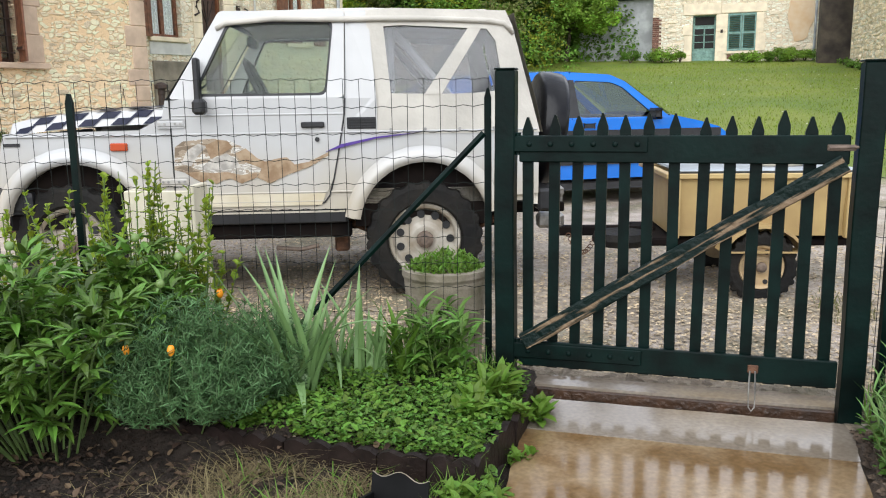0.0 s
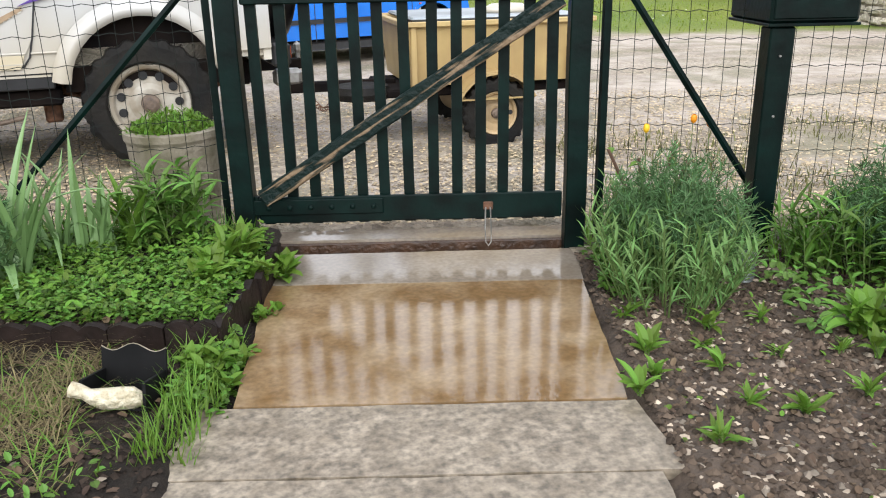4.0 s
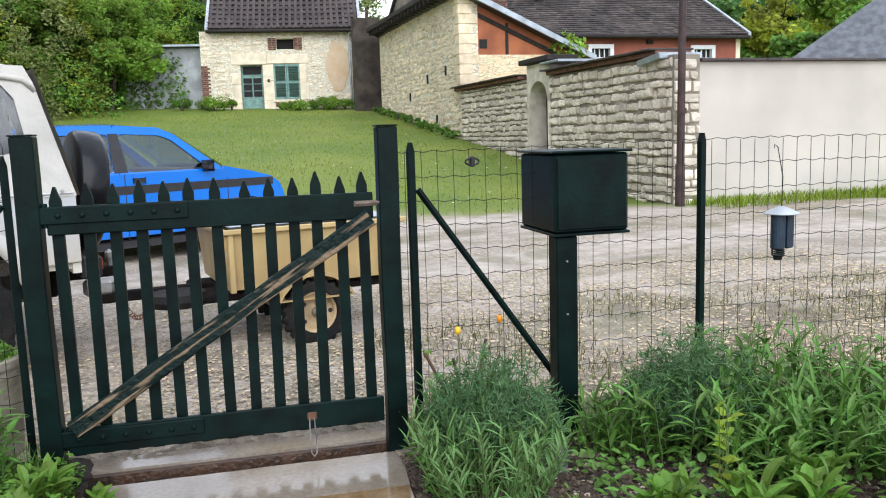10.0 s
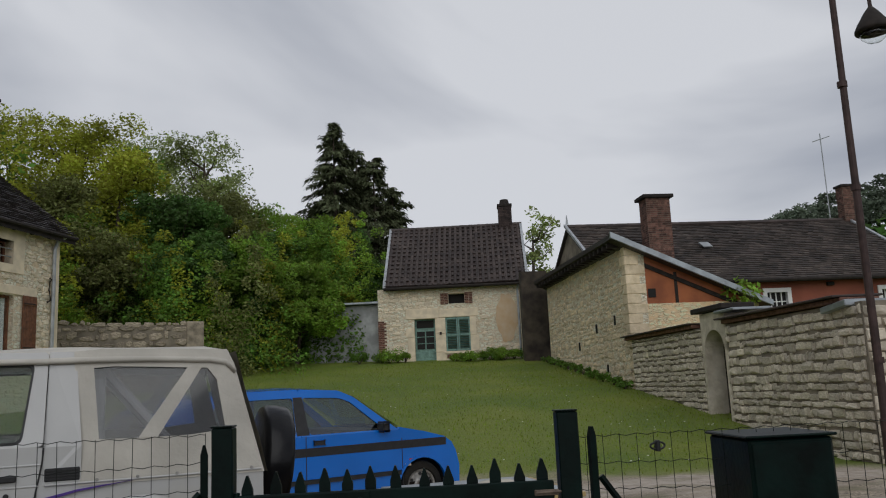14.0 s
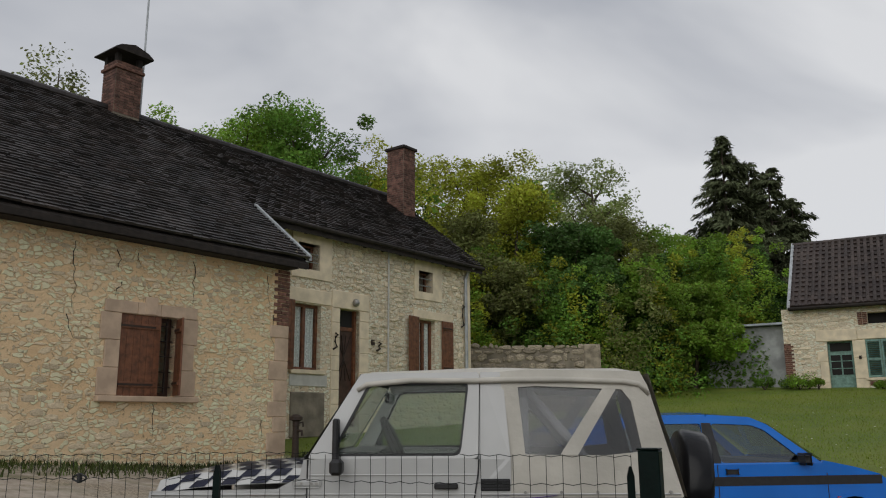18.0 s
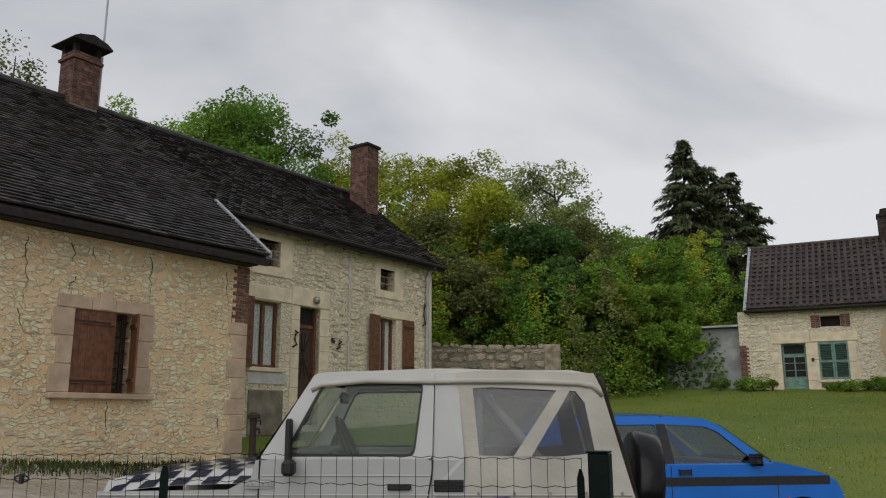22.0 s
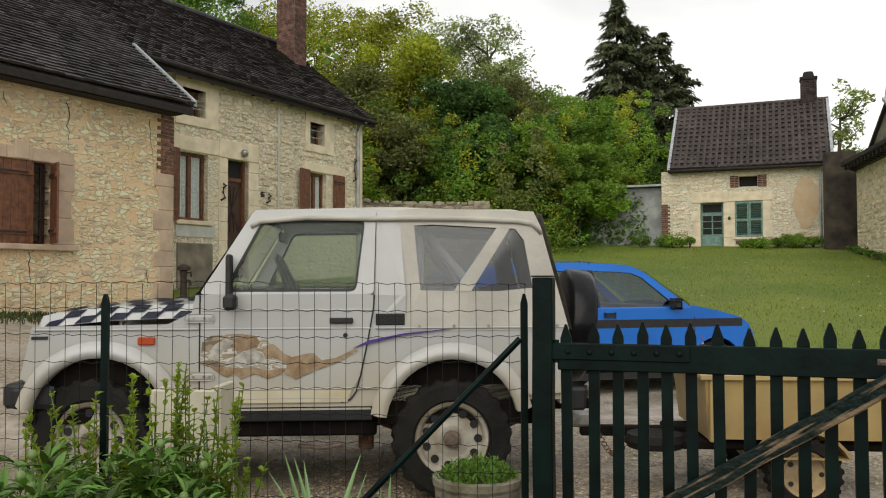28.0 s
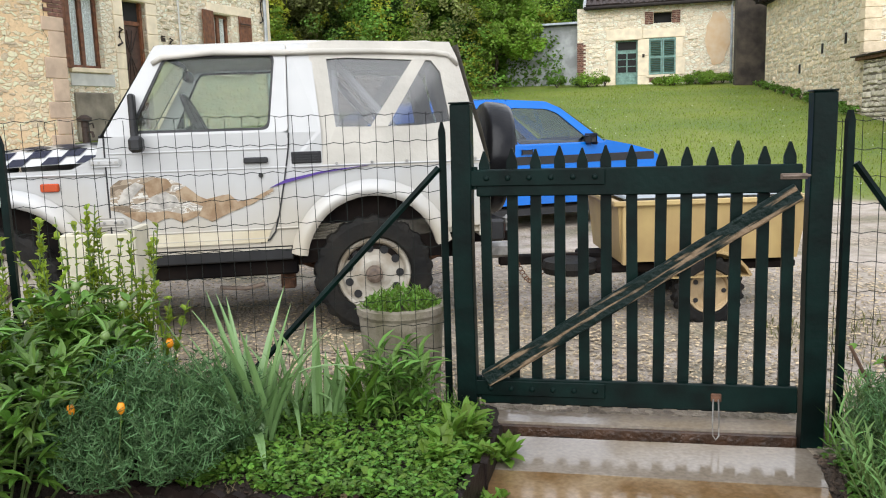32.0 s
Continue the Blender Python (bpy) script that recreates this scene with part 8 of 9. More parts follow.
M_bark = material("grey_brown_bark", (0.075, 0.058, 0.042), 0.95, vary=0.35, scale=6, bump=0.5)
M_lf = [leaf_mat("fresh_leaves", (0.24, 0.38, 0.05), 0.4, thin=0.45, patch=0.45), leaf_mat("mid_leaves", (0.16, 0.29, 0.045), 0.4, thin=0.45, patch=0.45), leaf_mat("dark_leaves", (0.085, 0.165, 0.035), 0.45, patch=0.45), leaf_mat("brown_green_twigs", (0.18, 0.20, 0.06), 0.45, patch=0.45), leaf_mat("yellow_leaves", (0.40, 0.43, 0.05), 0.4, thin=0.45, patch=0.45), leaf_mat("pale_budding_leaves", (0.30, 0.36, 0.12), 0.4, thin=0.4, patch=0.45)]
M_needle = leaf_mat("dark_needles", (0.10, 0.115, 0.06), 0.6, 0.8, 0.1, 0.06, 0.5)
# distance haze is put into the needle colour, paler and greyer
M_pine = leaf_mat("haze_pale_needles", (0.15, 0.185, 0.13), 0.4, 0.8, 0.1, 0.1, 0.15)


def leaf_quads(V, Fc, c, r, n, size, R, squash=0.8):
    """Adds n small leaves round the place c."""
    if n < 1:
        return
    g = np.random.default_rng(R.randrange(1 << 30))
    p = g.normal(size=(n, 3))
    p *= (r * g.uniform(0.15, 1, (n, 1)) ** 0.5) / np.linalg.norm(p, axis=1, keepdims=True)
    p = p * (1, 1, squash) + np.array(c)
    u = g.normal(size=(n, 3)) * (1, 1, 0.6)
    u /= np.linalg.norm(u, axis=1, keepdims=True)
    w = np.cross(u, g.normal(size=(n, 3)))
    w /= np.linalg.norm(w, axis=1, keepdims=True) + 1e-9
    s = size * g.uniform(0.5, 1.3, (n, 1))
    quads = np.stack([p - u * s * 0.6, p + w * s * 0.34 - u * s * 0.08, p + u * s * 0.7, p - w * s * 0.34 - u * s * 0.05], 1)
    k = len(V)
    V.extend(map(tuple, quads.reshape(-1, 3).tolist()))
    Fc.extend((k + 4 * q, k + 4 * q + 1, k + 4 * q + 2, k + 4 * q + 3) for q in range(n))


def polar(az, d, z=None):
    x, y = d * math.sin(radians(az)), d * math.cos(radians(az))
    return Vector((x, y, ground_z(x, y) if z is None else z))


def broadleaf(az, d, slope, spread, mat, seed, clumps=70, per=46, leaf=0.24, sparse=1.0, name="deciduous_tree", label="tall deciduous tree in fresh spring leaf behind the houses"):
    R = random.Random(seed)
    base = polar(az, d)
    H = 1.3 + slope * d - base.z
    t = thing(name, Matrix.Translation(base), label, "tree", "trees behind the houses")
    wood = bmesh.new()
    lean = Vector((R.uniform(-0.05, 0.05), R.uniform(-0.05, 0.05), 1)) * H
    tube([(0, 0, -0.3), tuple(lean * 0.25 + Vector((R.uniform(-0.2, 0.2), 0, 0))), tuple(lean * 0.55), tuple(lean * 0.9)], [H * 0.022, H * 0.018, H * 0.012, H * 0.003], 7, wood)
    tips = [lean * 0.97]
    for k in range(15):
        f = R.uniform(0.22, 0.85)
        a = R.uniform(0, 6.283)
        reach = spread * (1.05 - 0.75 * max(0, f - 0.35) / 0.65) * R.uniform(0.55, 1.1)
        p0 = lean * f
        p2 = p0 + Vector((math.cos(a) * reach, math.sin(a) * reach, H * R.uniform(0.06, 0.22)))
        p2.z = min(p2.z, H * 0.98)
        p1 = p0.lerp(p2, 0.5) + Vector((0, 0, -0.03 * H))
        tube([p0, p1, p2], [H * 0.007, H * 0.004, H * 0.0015], 5, wood)
        tips += [p2, p0.lerp(p2, 0.75), p1]
        for _ in range(2):
            q = p1 + Vector((R.uniform(-1, 1), R.uniform(-1, 1), R.uniform(0.1, 1))) * reach * 0.5
            q.z = min(q.z, H)
            tube([p1, q], [H * 0.003, H * 0.001], 4, wood)
            tips.append(q)
    part("trunk", wood, M_bark, t, "grey-brown trunk and limbs")
    V, Fc = [], []
    for k in range(clumps):
        c = tips[k % len(tips)] + Vector((R.gauss(0, 1), R.gauss(0, 1), R.gauss(0, 0.7))) * spread * 0.16
        c.z = min(c.z, H - 0.2)
        leaf_quads(V, Fc, c, spread * R.uniform(0.12, 0.26), int(per * sparse * R.uniform(0.6, 1.3)), leaf, R)
    part("crown", from_lists(V, Fc), mat, t, "loose leafy crown")
    return t


TREES = [(-17.4, 31, 0.385, 3.0, 1, 1.4), (-22.5, 33, 0.375, 3.4, 0, 1.0), (-34.5, 29, 0.43, 2.6, 3, 0.35), (-28.5, 32, 0.375, 2.8, 0, 0.9), (-12.5, 33, 0.345, 3.0, 4, 1.1), (-6.2, 35, 0.325, 2.8, 4, 1.1), (-9.6, 37, 0.325, 2.8, 4, 1.0), (-7.6, 32, 0.25, 2.4, 3, 0.9),
         (3.0, 38, 0.318, 2.4, 5, 0.6), (-0.6, 40, 0.305, 2.8, 5, 0.7), (-3.4, 33, 0.285, 2.6, 4, 1.0), (-1.9, 36, 0.295, 2.4, 1, 1.0), (4.3, 36, 0.245, 2.2, 3, 0.9), (7.4, 37, 0.232, 2.3, 0, 1.2), (9.6, 38, 0.205, 2.3, 0, 1.1), (0.6, 32, 0.235, 2.2, 2, 1.3), (5.9, 31, 0.185, 2.0, 0, 1.2), (-5.0, 30, 0.20, 2.2, 3, 1.0), (12.6, 37, 0.16, 2.0, 2, 1.2), (8.6, 32, 0.155, 1.8, 0, 1.2), (3.2, 31, 0.19, 2.0, 2, 1.2)]
for i, (az, d, sl, sp, mi, dens) in enumerate(TREES):
    broadleaf(az, d, sl, sp, M_lf[mi], 100 + i, clumps=210, per=125, sparse=dens, leaf=0.115)
broadleaf(25.1, 46, 0.212, 2.2, M_lf[5], 140, clumps=75, per=40, leaf=0.19, sparse=0.8, name="small_tree", label="small leafy tree behind the cottage roof")


def conifer(az, d, slope, spread, seed, top=1.0):
    """A spruce: whorls of nearly level boughs with hanging sprays; top sets how slender it ends."""
    R = random.Random(seed)
    g = np.random.default_rng(seed)
    base = polar(az, d)
    H = 1.3 + slope * d - base.z
    t = thing("spruce_tree", Matrix.Translation(base), "tall dark spruce with drooping branches behind the cottage", "tree", "conifers")
    wood = cylm((0, 0, -0.3), (0, 0, H * 0.98), 0.2, 0.02, 8)
    V, Fc = [], []
    z = H * 0.10
    while z < H * 0.985:
        f = 1 - z / H
        reach = spread * min(1.0, f ** (0.75 * top) * 1.35) + 0.12
        for k in range(R.choice((3, 4))):
            a = R.uniform(0, 6.283)
            ln = reach * R.choice((R.uniform(0.35, 0.8), R.uniform(0.7, 1.2)))
            rise, fall = 0.10 * ln, 0.34 * ln * (0.4 + f)
            n = int(36 + ln * 70)
            u = g.uniform(0.1, 1, n) ** 0.8
            off = g.normal(0, 0.12 + 0.09 * ln, n) * u
            ca, sa = math.cos(a), math.sin(a)
            p = np.stack([ca * ln * u - sa * off, sa * ln * u + ca * off, z + rise * np.sin(3 * u) - fall * u ** 1.6 + 0.22 * ln * np.maximum(0, u - 0.75) + g.normal(0, 0.05, n)], 1)
            hang = g.uniform(0.12, 0.42, n)[:, None] * (0.6 + 0.6 * f)
            out = np.stack([ca + g.normal(0, 0.5, n), sa + g.normal(0, 0.5, n), g.uniform(-1.6, -0.2, n)], 1)
            out /= np.linalg.norm(out, axis=1, keepdims=True)
            side = np.stack([-sa + g.normal(0, 0.6, n), ca + g.normal(0, 0.6, n), g.normal(0, 0.3, n)], 1) * g.uniform(0.02, 0.05, n)[:, None]
            q = np.stack([p - side, p + side, p + out * hang + side * 0.3, p + out * hang - side * 0.3], 1)
            k0 = len(V)
            V.extend(map(tuple, q.reshape(-1, 3).tolist()))
            Fc.extend((k0 + 4 * i, k0 + 4 * i + 1, k0 + 4 * i + 2, k0 + 4 * i + 3) for i in range(n))
            if k % 2 == 0 and ln > 0.8:
                tube([(0, 0, z), (ca * ln * 0.5, sa * ln * 0.5, z + rise * 0.9 - fall * 0.33), (ca * ln * 0.9, sa * ln * 0.9, z + rise * 0.4 - fall * 0.84)], [0.03, 0.02, 0.008], 4, wood)
        z += R.uniform(0.10, 0.20)
    part("trunk", wood, M_bark, t, "grey-brown trunk and boughs")
    part("crown", from_lists(V, Fc), M_needle, t, "layered dark needle branches")


conifer(11.5, 42, 0.340, 2.6, 201, 1.05)
conifer(14.3, 44, 0.292, 2.5, 202, 0.85)
conifer(15.6, 45, 0.252, 2.4, 203, 0.85)
conifer(13.1, 45, 0.302, 2.5, 204, 0.85)

# undergrowth bank: shrubs of several greens up to the crowns
R = random.Random(77)
for mi, count, label in ((2, 80, "dense dark undergrowth below the trees"), (0, 52, "bright green shrubs in the undergrowth"), (1, 62, "mid green shrubs in the undergrowth"), (3, 22, "brownish twiggy scrub in the undergrowth"), (4, 26, "yellow-green shrubs in the undergrowth")):
    V, Fc = [], []
    for k in range(count):
        az = R.uniform(-13, 14)
        d = R.uniform(27.5, 35) if az < 7.5 else R.uniform(34, 37)
        if mi == 2:
            d += 1.5
        b = polar(az, d)
        top = R.uniform(1.2, 5.2) + 0.15 * (d - 27)
        sx, rr = R.uniform(-0.4, 0.4), R.uniform(0.45, 0.9)
        z = 0.2
        while z < top:
            f = z / top
            leaf_quads(V, Fc, b + Vector((sx * f + R.gauss(0, 0.35), R.gauss(0, 0.35), z)), rr * (1.15 - 0.75 * f), int(125 * (1.2 - 0.6 * f)), 0.105, R, 0.8)
            z += rr * 0.75
    tagged(link_mesh("undergrowth", from_lists(V, Fc), M_lf[mi]), label, "undergrowth", kind="stuff")
V, Fc = [], []
for k in range(60):
    az = R.uniform(-36, -10)
    b = polar(az, R.uniform(31, 42))
    leaf_quads(V, Fc, b + Vector((0, 0, R.uniform(3, 8.0))), R.uniform(1.0, 1.8), 120, 0.24, R, 1.0)
tagged(link_mesh("undergrowth", from_lists(V, Fc), M_lf[1]), "leafy bank behind the long house", "undergrowth", kind="stuff")

# ruined wall and ivy wall
rw = thing("ruined_wall", Matrix.Identity(4), "broken old rubble wall at the edge of the wood", "wall")
p, q = polar(-6.5, 24.5), polar(2.5, 25.2)
dv = q - p
rot = Matrix.Translation((p.x, p.y, 0)) @ Matrix.Rotation(math.atan2(dv.y, dv.x), 4, "Z")
core = part("wall_core", boxm(0, dv.length, 0, 0.5, 0.8, 3.45), M_mortar_g, rw, matrix=rot)
rr = random.Random(5)
pls = lay_stones(0, dv.length, 1.2, 3.55, [], 0.17, 0.3, rr, 0.02, 0.03)
stones_single(pls[-230:], 0, 0.05, M_old_st, core, rr)
stones_joined("rubble_stone", pls[:-230], 0, 0.05, M_old_stj, core, rr)
part("end_block", boxm(dv.length - 0.5, dv.length + 0.02, -0.06, 0.45, 0.9, 3.55, 0.05), M_old_st, rw, matrix=rot)
iw = thing("ivy_wall", pose(10.35, 29.24, 0, 0, 0, -22), "grey rendered lean-to wall half covered by ivy", "wall")
part("wall", boxm(-5.6, -2.83, 0.35, 0.6, 0.8, 4.55), M_greyrender, iw)
part("roof_sheet", boxm(-5.75, -2.83, 0.1, 1.8, 4.58, 4.66, 0.01), M_lead, iw, "grey corrugated roof sheet")
V, Fc = [], []
R = random.Random(9)
for k in range(1500):
    x = -5.7 + 2.3 * R.random() ** 1.8
    top = 4.6 - 0.25 * max(0, x + 4.6) - R.random() * 1.2 * max(0, x + 4.2)
    z = 1.5 + (top - 1.5) * R.random()
    leaf_quads(V, Fc, Vector((x, 0.25, z)), 0.12, 1, 0.14, R)
part("ivy", from_lists(V, Fc), M_lf[1], iw, "hanging ivy")

# shrubs and nettles along the cottage
def shrub(x, y, w, h, mat, seed, n=500, leaf=0.09, label="low green shrub at the cottage wall", name="shrub"):
    R = random.Random(seed)
    t = thing(name, Matrix.Translation((x, y, ground_z(x, y) - 0.02)), label, "shrub", "shrubs")
    V, Fc = [], []
    st = bmesh.new()
    for k in range(9):
        a = R.uniform(0, 6.28)
        e = Vector((math.cos(a) * w * 0.6, math.sin(a) * w * 0.6, h * R.uniform(0.6, 1)))
        tube([(0, 0, 0), e * 0.5 + Vector((0, 0, 0.05)), e], [0.012, 0.008, 0.003], 4, st)
        leaf_quads(V, Fc, e * 0.85, w * 0.38, n // 9, leaf, R)
    tagged(part("stem", st, M_bark, t), kind="stuff")
    tagged(part("foliage", from_lists(V, Fc), mat, t), kind="stuff")


COT = pose(10.35, 29.24, 0, 0, 0, -22)
for x, w, h, mi in ((-2.3, 0.7, 0.8, 0), (-1.8, 0.3, 0.45, 0), (0.0, 0.45, 0.3, 0), (0.7, 0.5, 0.45, 0), (1.3, 0.5, 0.4, 1), (2.0, 0.55, 0.5, 0), (2.7, 0.6, 0.6, 1), (3.4, 0.7, 0.7, 1), (-3.6, 0.5, 0.5, 1), (0.35, 0.4, 0.3, 1), (1.0, 0.45, 0.35, 0), (1.65, 0.5, 0.5, 0), (2.35, 0.5, 0.55, 0), (3.05, 0.55, 0.6, 0), (-2.05, 0.4, 0.6, 0), (-2.6, 0.5, 0.6, 1)):
    p = COT @ Vector((x + rng.uniform(-0.15, 0.15), rng.uniform(-0.8, -0.25), 0))
    shrub(p.x, p.y, w * rng.uniform(0.7, 1.1), h * rng.uniform(0.5, 0.95), M_lf[mi], int(300 + x * 10), 800, 0.06)
BF = pose(8.87, 8.57, 0, 0, 0, -12.7)
for k in range(10):
    p = BF @ Vector((-0.2, 9.5 + k * 0.9, 0))
    shrub(p.x, p.y, 0.28, 0.22, M_lf[1], 330 + k, 220, 0.07, "weeds at the foot of the barn wall", "weed_clump")
p = BF @ Vector((2.9, 9.2, 3.3))
V, Fc = [], []
R = random.Random(4)
leaf_quads(V, Fc, Vector((0, 0, 0)), 0.5, 260, 0.13, R)
iv = thing("ivy_tuft", Matrix.Translation(p), "tuft of green creeper on the barn gable roof", "plant")
part("foliage", from_lists(V, Fc), M_lf[0], iv)

# ---- pine hill ----
def pine(x, y, H, seed):
    R = random.Random(seed)
    z = ground_z(x, y)
    t = thing("pine_tree", Matrix.Translation((x, y, z)), "far tall bare-stemmed pine on the hill", "tree", "pines on the hill")
    w = bmesh.new()
    tube([(0, 0, -1), (R.uniform(-0.3, 0.3), 0, H * 0.5), (R.uniform(-0.6, 0.6), 0, H * 0.95)], [0.24, 0.17, 0.06], 5, w)
    part("trunk", w, M_bark, t)
    V, Fc = [], []
    for k in range(11):
        f = R.uniform(0.5, 1.0)
        c = Vector((R.gauss(0, 1.3) * (1.15 - f * 0.6), R.gauss(0, 1.3), H * f))
        leaf_quads(V, Fc, c, R.uniform(0.8, 1.7), 110, 0.36, R, 0.5)
    part("crown", from_lists(V, Fc), M_pine, t)


R = random.Random(15)
for k in range(46):
    az = 40 + 18.5 * k / 46 + R.uniform(-0.3, 0.3)
    d = R.uniform(98, 122)
    b = polar(az, d)
    sl = np.interp(az, [40, 43, 47, 50, 53, 58], [0.168, 0.178, 0.198, 0.213, 0.215, 0.205]) * R.uniform(0.93, 1.02)
    H = 1.3 + sl * d - b.z
    pine(b.x, b.y, max(5, H), 400 + k)
V, Fc = [], []
for k in range(120):
    az = R.uniform(39, 60)
    d = R.uniform(85, 104)
    b = polar(az, d)
    leaf_quads(V, Fc, b + Vector((0, 0, R.uniform(0.5, 3.5))), R.uniform(1.5, 2.6), 60, 0.8, R, 0.8)
tagged(link_mesh("hill_undergrowth", from_lists(V, Fc), M_lf[2]), "dark green bushes below the hill pines", "undergrowth", kind="stuff")
for i, (az, d, sl, sp, mi) in enumerate(((52.6, 60, 0.155, 3.4, 4), (55.5, 58, 0.15, 3.2, 0), (50.2, 62, 0.10, 2.6, 1), (48.6, 66, 0.085, 2.4, 2), (57.5, 55, 0.12, 3.0, 1), (53.8, 50, 0.09, 2.2, 1))):
    broadleaf(az, d, sl, sp, M_lf[mi], 500 + i, clumps=80, per=60, leaf=0.34, name="field_tree", label="fresh green tree beyond the boundary wall")
fh = thing("far_slate_house", Matrix.Translation((*polar(54.0, 38).xy, 0)) @ pose(0, 0, 0, 0, 0, -54), "far house with a hipped grey slate roof beyond the wall", "house")
part("wall", boxm(-1.6, 9, 0.2, 6, 0, 3.0), M_plaster_w, fh)
hip = bmesh.new()
hv = [hip.verts.new(p) for p in ((-1.9, -0.2, 2.95), (9.3, -0.2, 2.95), (9.3, 6.2, 2.95), (-1.9, 6.2, 2.95), (3.2, 3.0, 6.8), (9.3, 3.0, 6.8))]
for q in ((0, 1, 5, 4), (1, 2, 5), (2, 3, 4, 5), (3, 0, 4), (3, 2, 1, 0)):
    hip.faces.new([hv[k] for k in q])
part("roof", hip, material("grey_slate", (0.10, 0.105, 0.115), 0.6, vary=0.35, scale=3, bump=0.5, bump_scale=12), fh, "grey slate roof")

# ---- lawn grass and daisies ----
M_blade = leaf_mat("grass_blades", (0.19, 0.26, 0.02), 0.4)
M_weedgrass = leaf_mat("dark_weedy_grass", (0.065, 0.085, 0.02), 0.6, patch=0.8)
M_strawgrass = leaf_mat("dry_verge_grass", (0.15, 0.15, 0.05), 0.4)
M_daisy = material("white_petals", (0.8, 0.8, 0.76), 0.6)


def grass(name, n, place, h, mat, label, seed, w=0.006, lie=0.0):
    R = random.Random(seed)
    V, Fc = [], []
    for _ in range(n):
        p = place(R)
        if p is None:
            continue
        a = R.uniform(0, 6.28)
        hh = h * R.uniform(0.4, 1.2)
        l = Vector((math.cos(a), math.sin(a), 0))
        s = Vector((-l.y, l.x, 0)) * w * R.uniform(0.6, 1.4)
        p = Vector(p)
        l, up = l * (1 + 2.5 * lie * R.random()), 1 - 0.7 * lie * R.random()
        k = len(V)
        V += [tuple(p - s), tuple(p + s), tuple(p + l * hh * 0.25 + s * 0.7 + Vector((0, 0, hh * 0.6 * up))), tuple(p + l * hh * 0.25 - s * 0.7 + Vector((0, 0, hh * 0.6 * up))), tuple(p + l * hh * R.uniform(0.4, 0.9) + Vector((0, 0, hh * up)))]
        Fc += [(k, k + 1, k + 2, k + 3), (k + 3, k + 2, k + 4)]
    return tagged(link_mesh(name, from_lists(V, Fc), mat), label, "grass", kind="stuff")


def on_lawn(R):
    x, y = R.uniform(-5, 12), R.uniform(9.5, 29)
    if y + 0.42 * x < 12.6 + R.uniform(-0.6, 0.6):
        return None
    return (x, y, ground_z(x, y))


grass("lawn_grass", 46000, on_lawn, 0.045, M_blade, "short mown spring grass", 61, 0.006)


def on_verge(R):
    a, b = R.uniform(1.3, 7.0), -0.05 - 2.1 * R.random() ** 1.3
    if noise.noise(Vector((a * 1.2, b * 1.2, 5))) < 0.0 + R.uniform(-0.2, 0.2):
        return None
    p = G(a, b)
    return (p.x, p.y, ground_z(p.x, p.y))


grass("verge_grass", 9000, on_verge, 0.05, M_strawgrass, "thin dry grass in the gravel", 62, 0.003)


def by_wall(R):
    p = BF @ Vector((R.uniform(0.2, 14), -0.02 - 0.9 * R.random() ** 1.5, 0))
    return (p.x, p.y, ground_z(p.x, p.y))


grass("wall_grass", 7000, by_wall, 0.12, M_blade, "grass strip at the foot of the boundary wall", 63, 0.008)
HF = pose(-0.05, 0, 0, 0, 0, 60.5)


def by_house(R):
    p = HF @ Vector((R.uniform(3, 12), 11.3 - 1.2 * R.random() ** 2, 0))
    if noise.noise(Vector((p.x * 0.9, p.y * 0.9, 2))) < R.uniform(-0.5, 0.25):
        return None
    return (p.x, p.y, ground_z(p.x, p.y))


grass("house_grass", 7000, by_house, 0.09, M_weedgrass, "weedy grass along the house wall", 64, 0.009)
V, Fc = [], []
R = random.Random(65)
for k in range(420):
    q = on_lawn(R)
    if q is None or q[1] > 24:
        continue
    s = R.uniform(0.012, 0.022)
    n = len(V)
    V += [(q[0] - s, q[1], q[2] + 0.085), (q[0], q[1] - s, q[2] + 0.085), (q[0] + s, q[1], q[2] + 0.09), (q[0], q[1] + s, q[2] + 0.09)]
    Fc.append((n, n + 1, n + 2, n + 3))
tagged(link_mesh("daisies", from_lists(V, Fc), M_daisy), "small white daisies scattered in the lawn", "flowers", kind="stuff")
# ---- garden plants ----
L_peony = leaf_mat("peony_leaves", (0.092, 0.178, 0.024), 0.5, 0.42, 0.16, 0.45)
L_fern = leaf_mat("feathery_blue_green", (0.080, 0.155, 0.055), 0.4, 0.6, 0.14)
L_iris = leaf_mat("grey_green_blades", (0.165, 0.27, 0.095), 0.3, 0.4, 0.16, 0.5)
L_cover = leaf_mat("ground_cover_leaves", (0.085, 0.175, 0.024), 0.45, 0.5, 0.16)
L_bright = leaf_mat("bright_weed_leaves", (0.13, 0.24, 0.03), 0.3, 0.5, 0.35)
L_lime = leaf_mat("lime_leaves", (0.259, 0.346, 0.033), 0.25, 0.5, 0.4)
L_lush = leaf_mat("lush_green_leaves", (0.10, 0.20, 0.032), 0.35, 0.45, 0.16)
L_straw = leaf_mat("dry_straw", (0.20, 0.16, 0.08), 0.4, 0.8, 0.2)
L_lav = leaf_mat("grey_green_lavender", (0.12, 0.22, 0.06), 0.3, 0.6, 0.14)
M_stem = material("green_stems", (0.09, 0.14, 0.035), 0.6, vary=0.2, scale=20)
M_rosewood = material("thorny_brown_stems", (0.09, 0.05, 0.03), 0.8, vary=0.3, scale=20)
M_bud = material("green_buds", (0.16, 0.24, 0.07), 0.4, vary=0.2, scale=30)
M_orange_p = material("orange_petals", (0.85, 0.30, 0.01), 0.5, vary=0.15, scale=20)
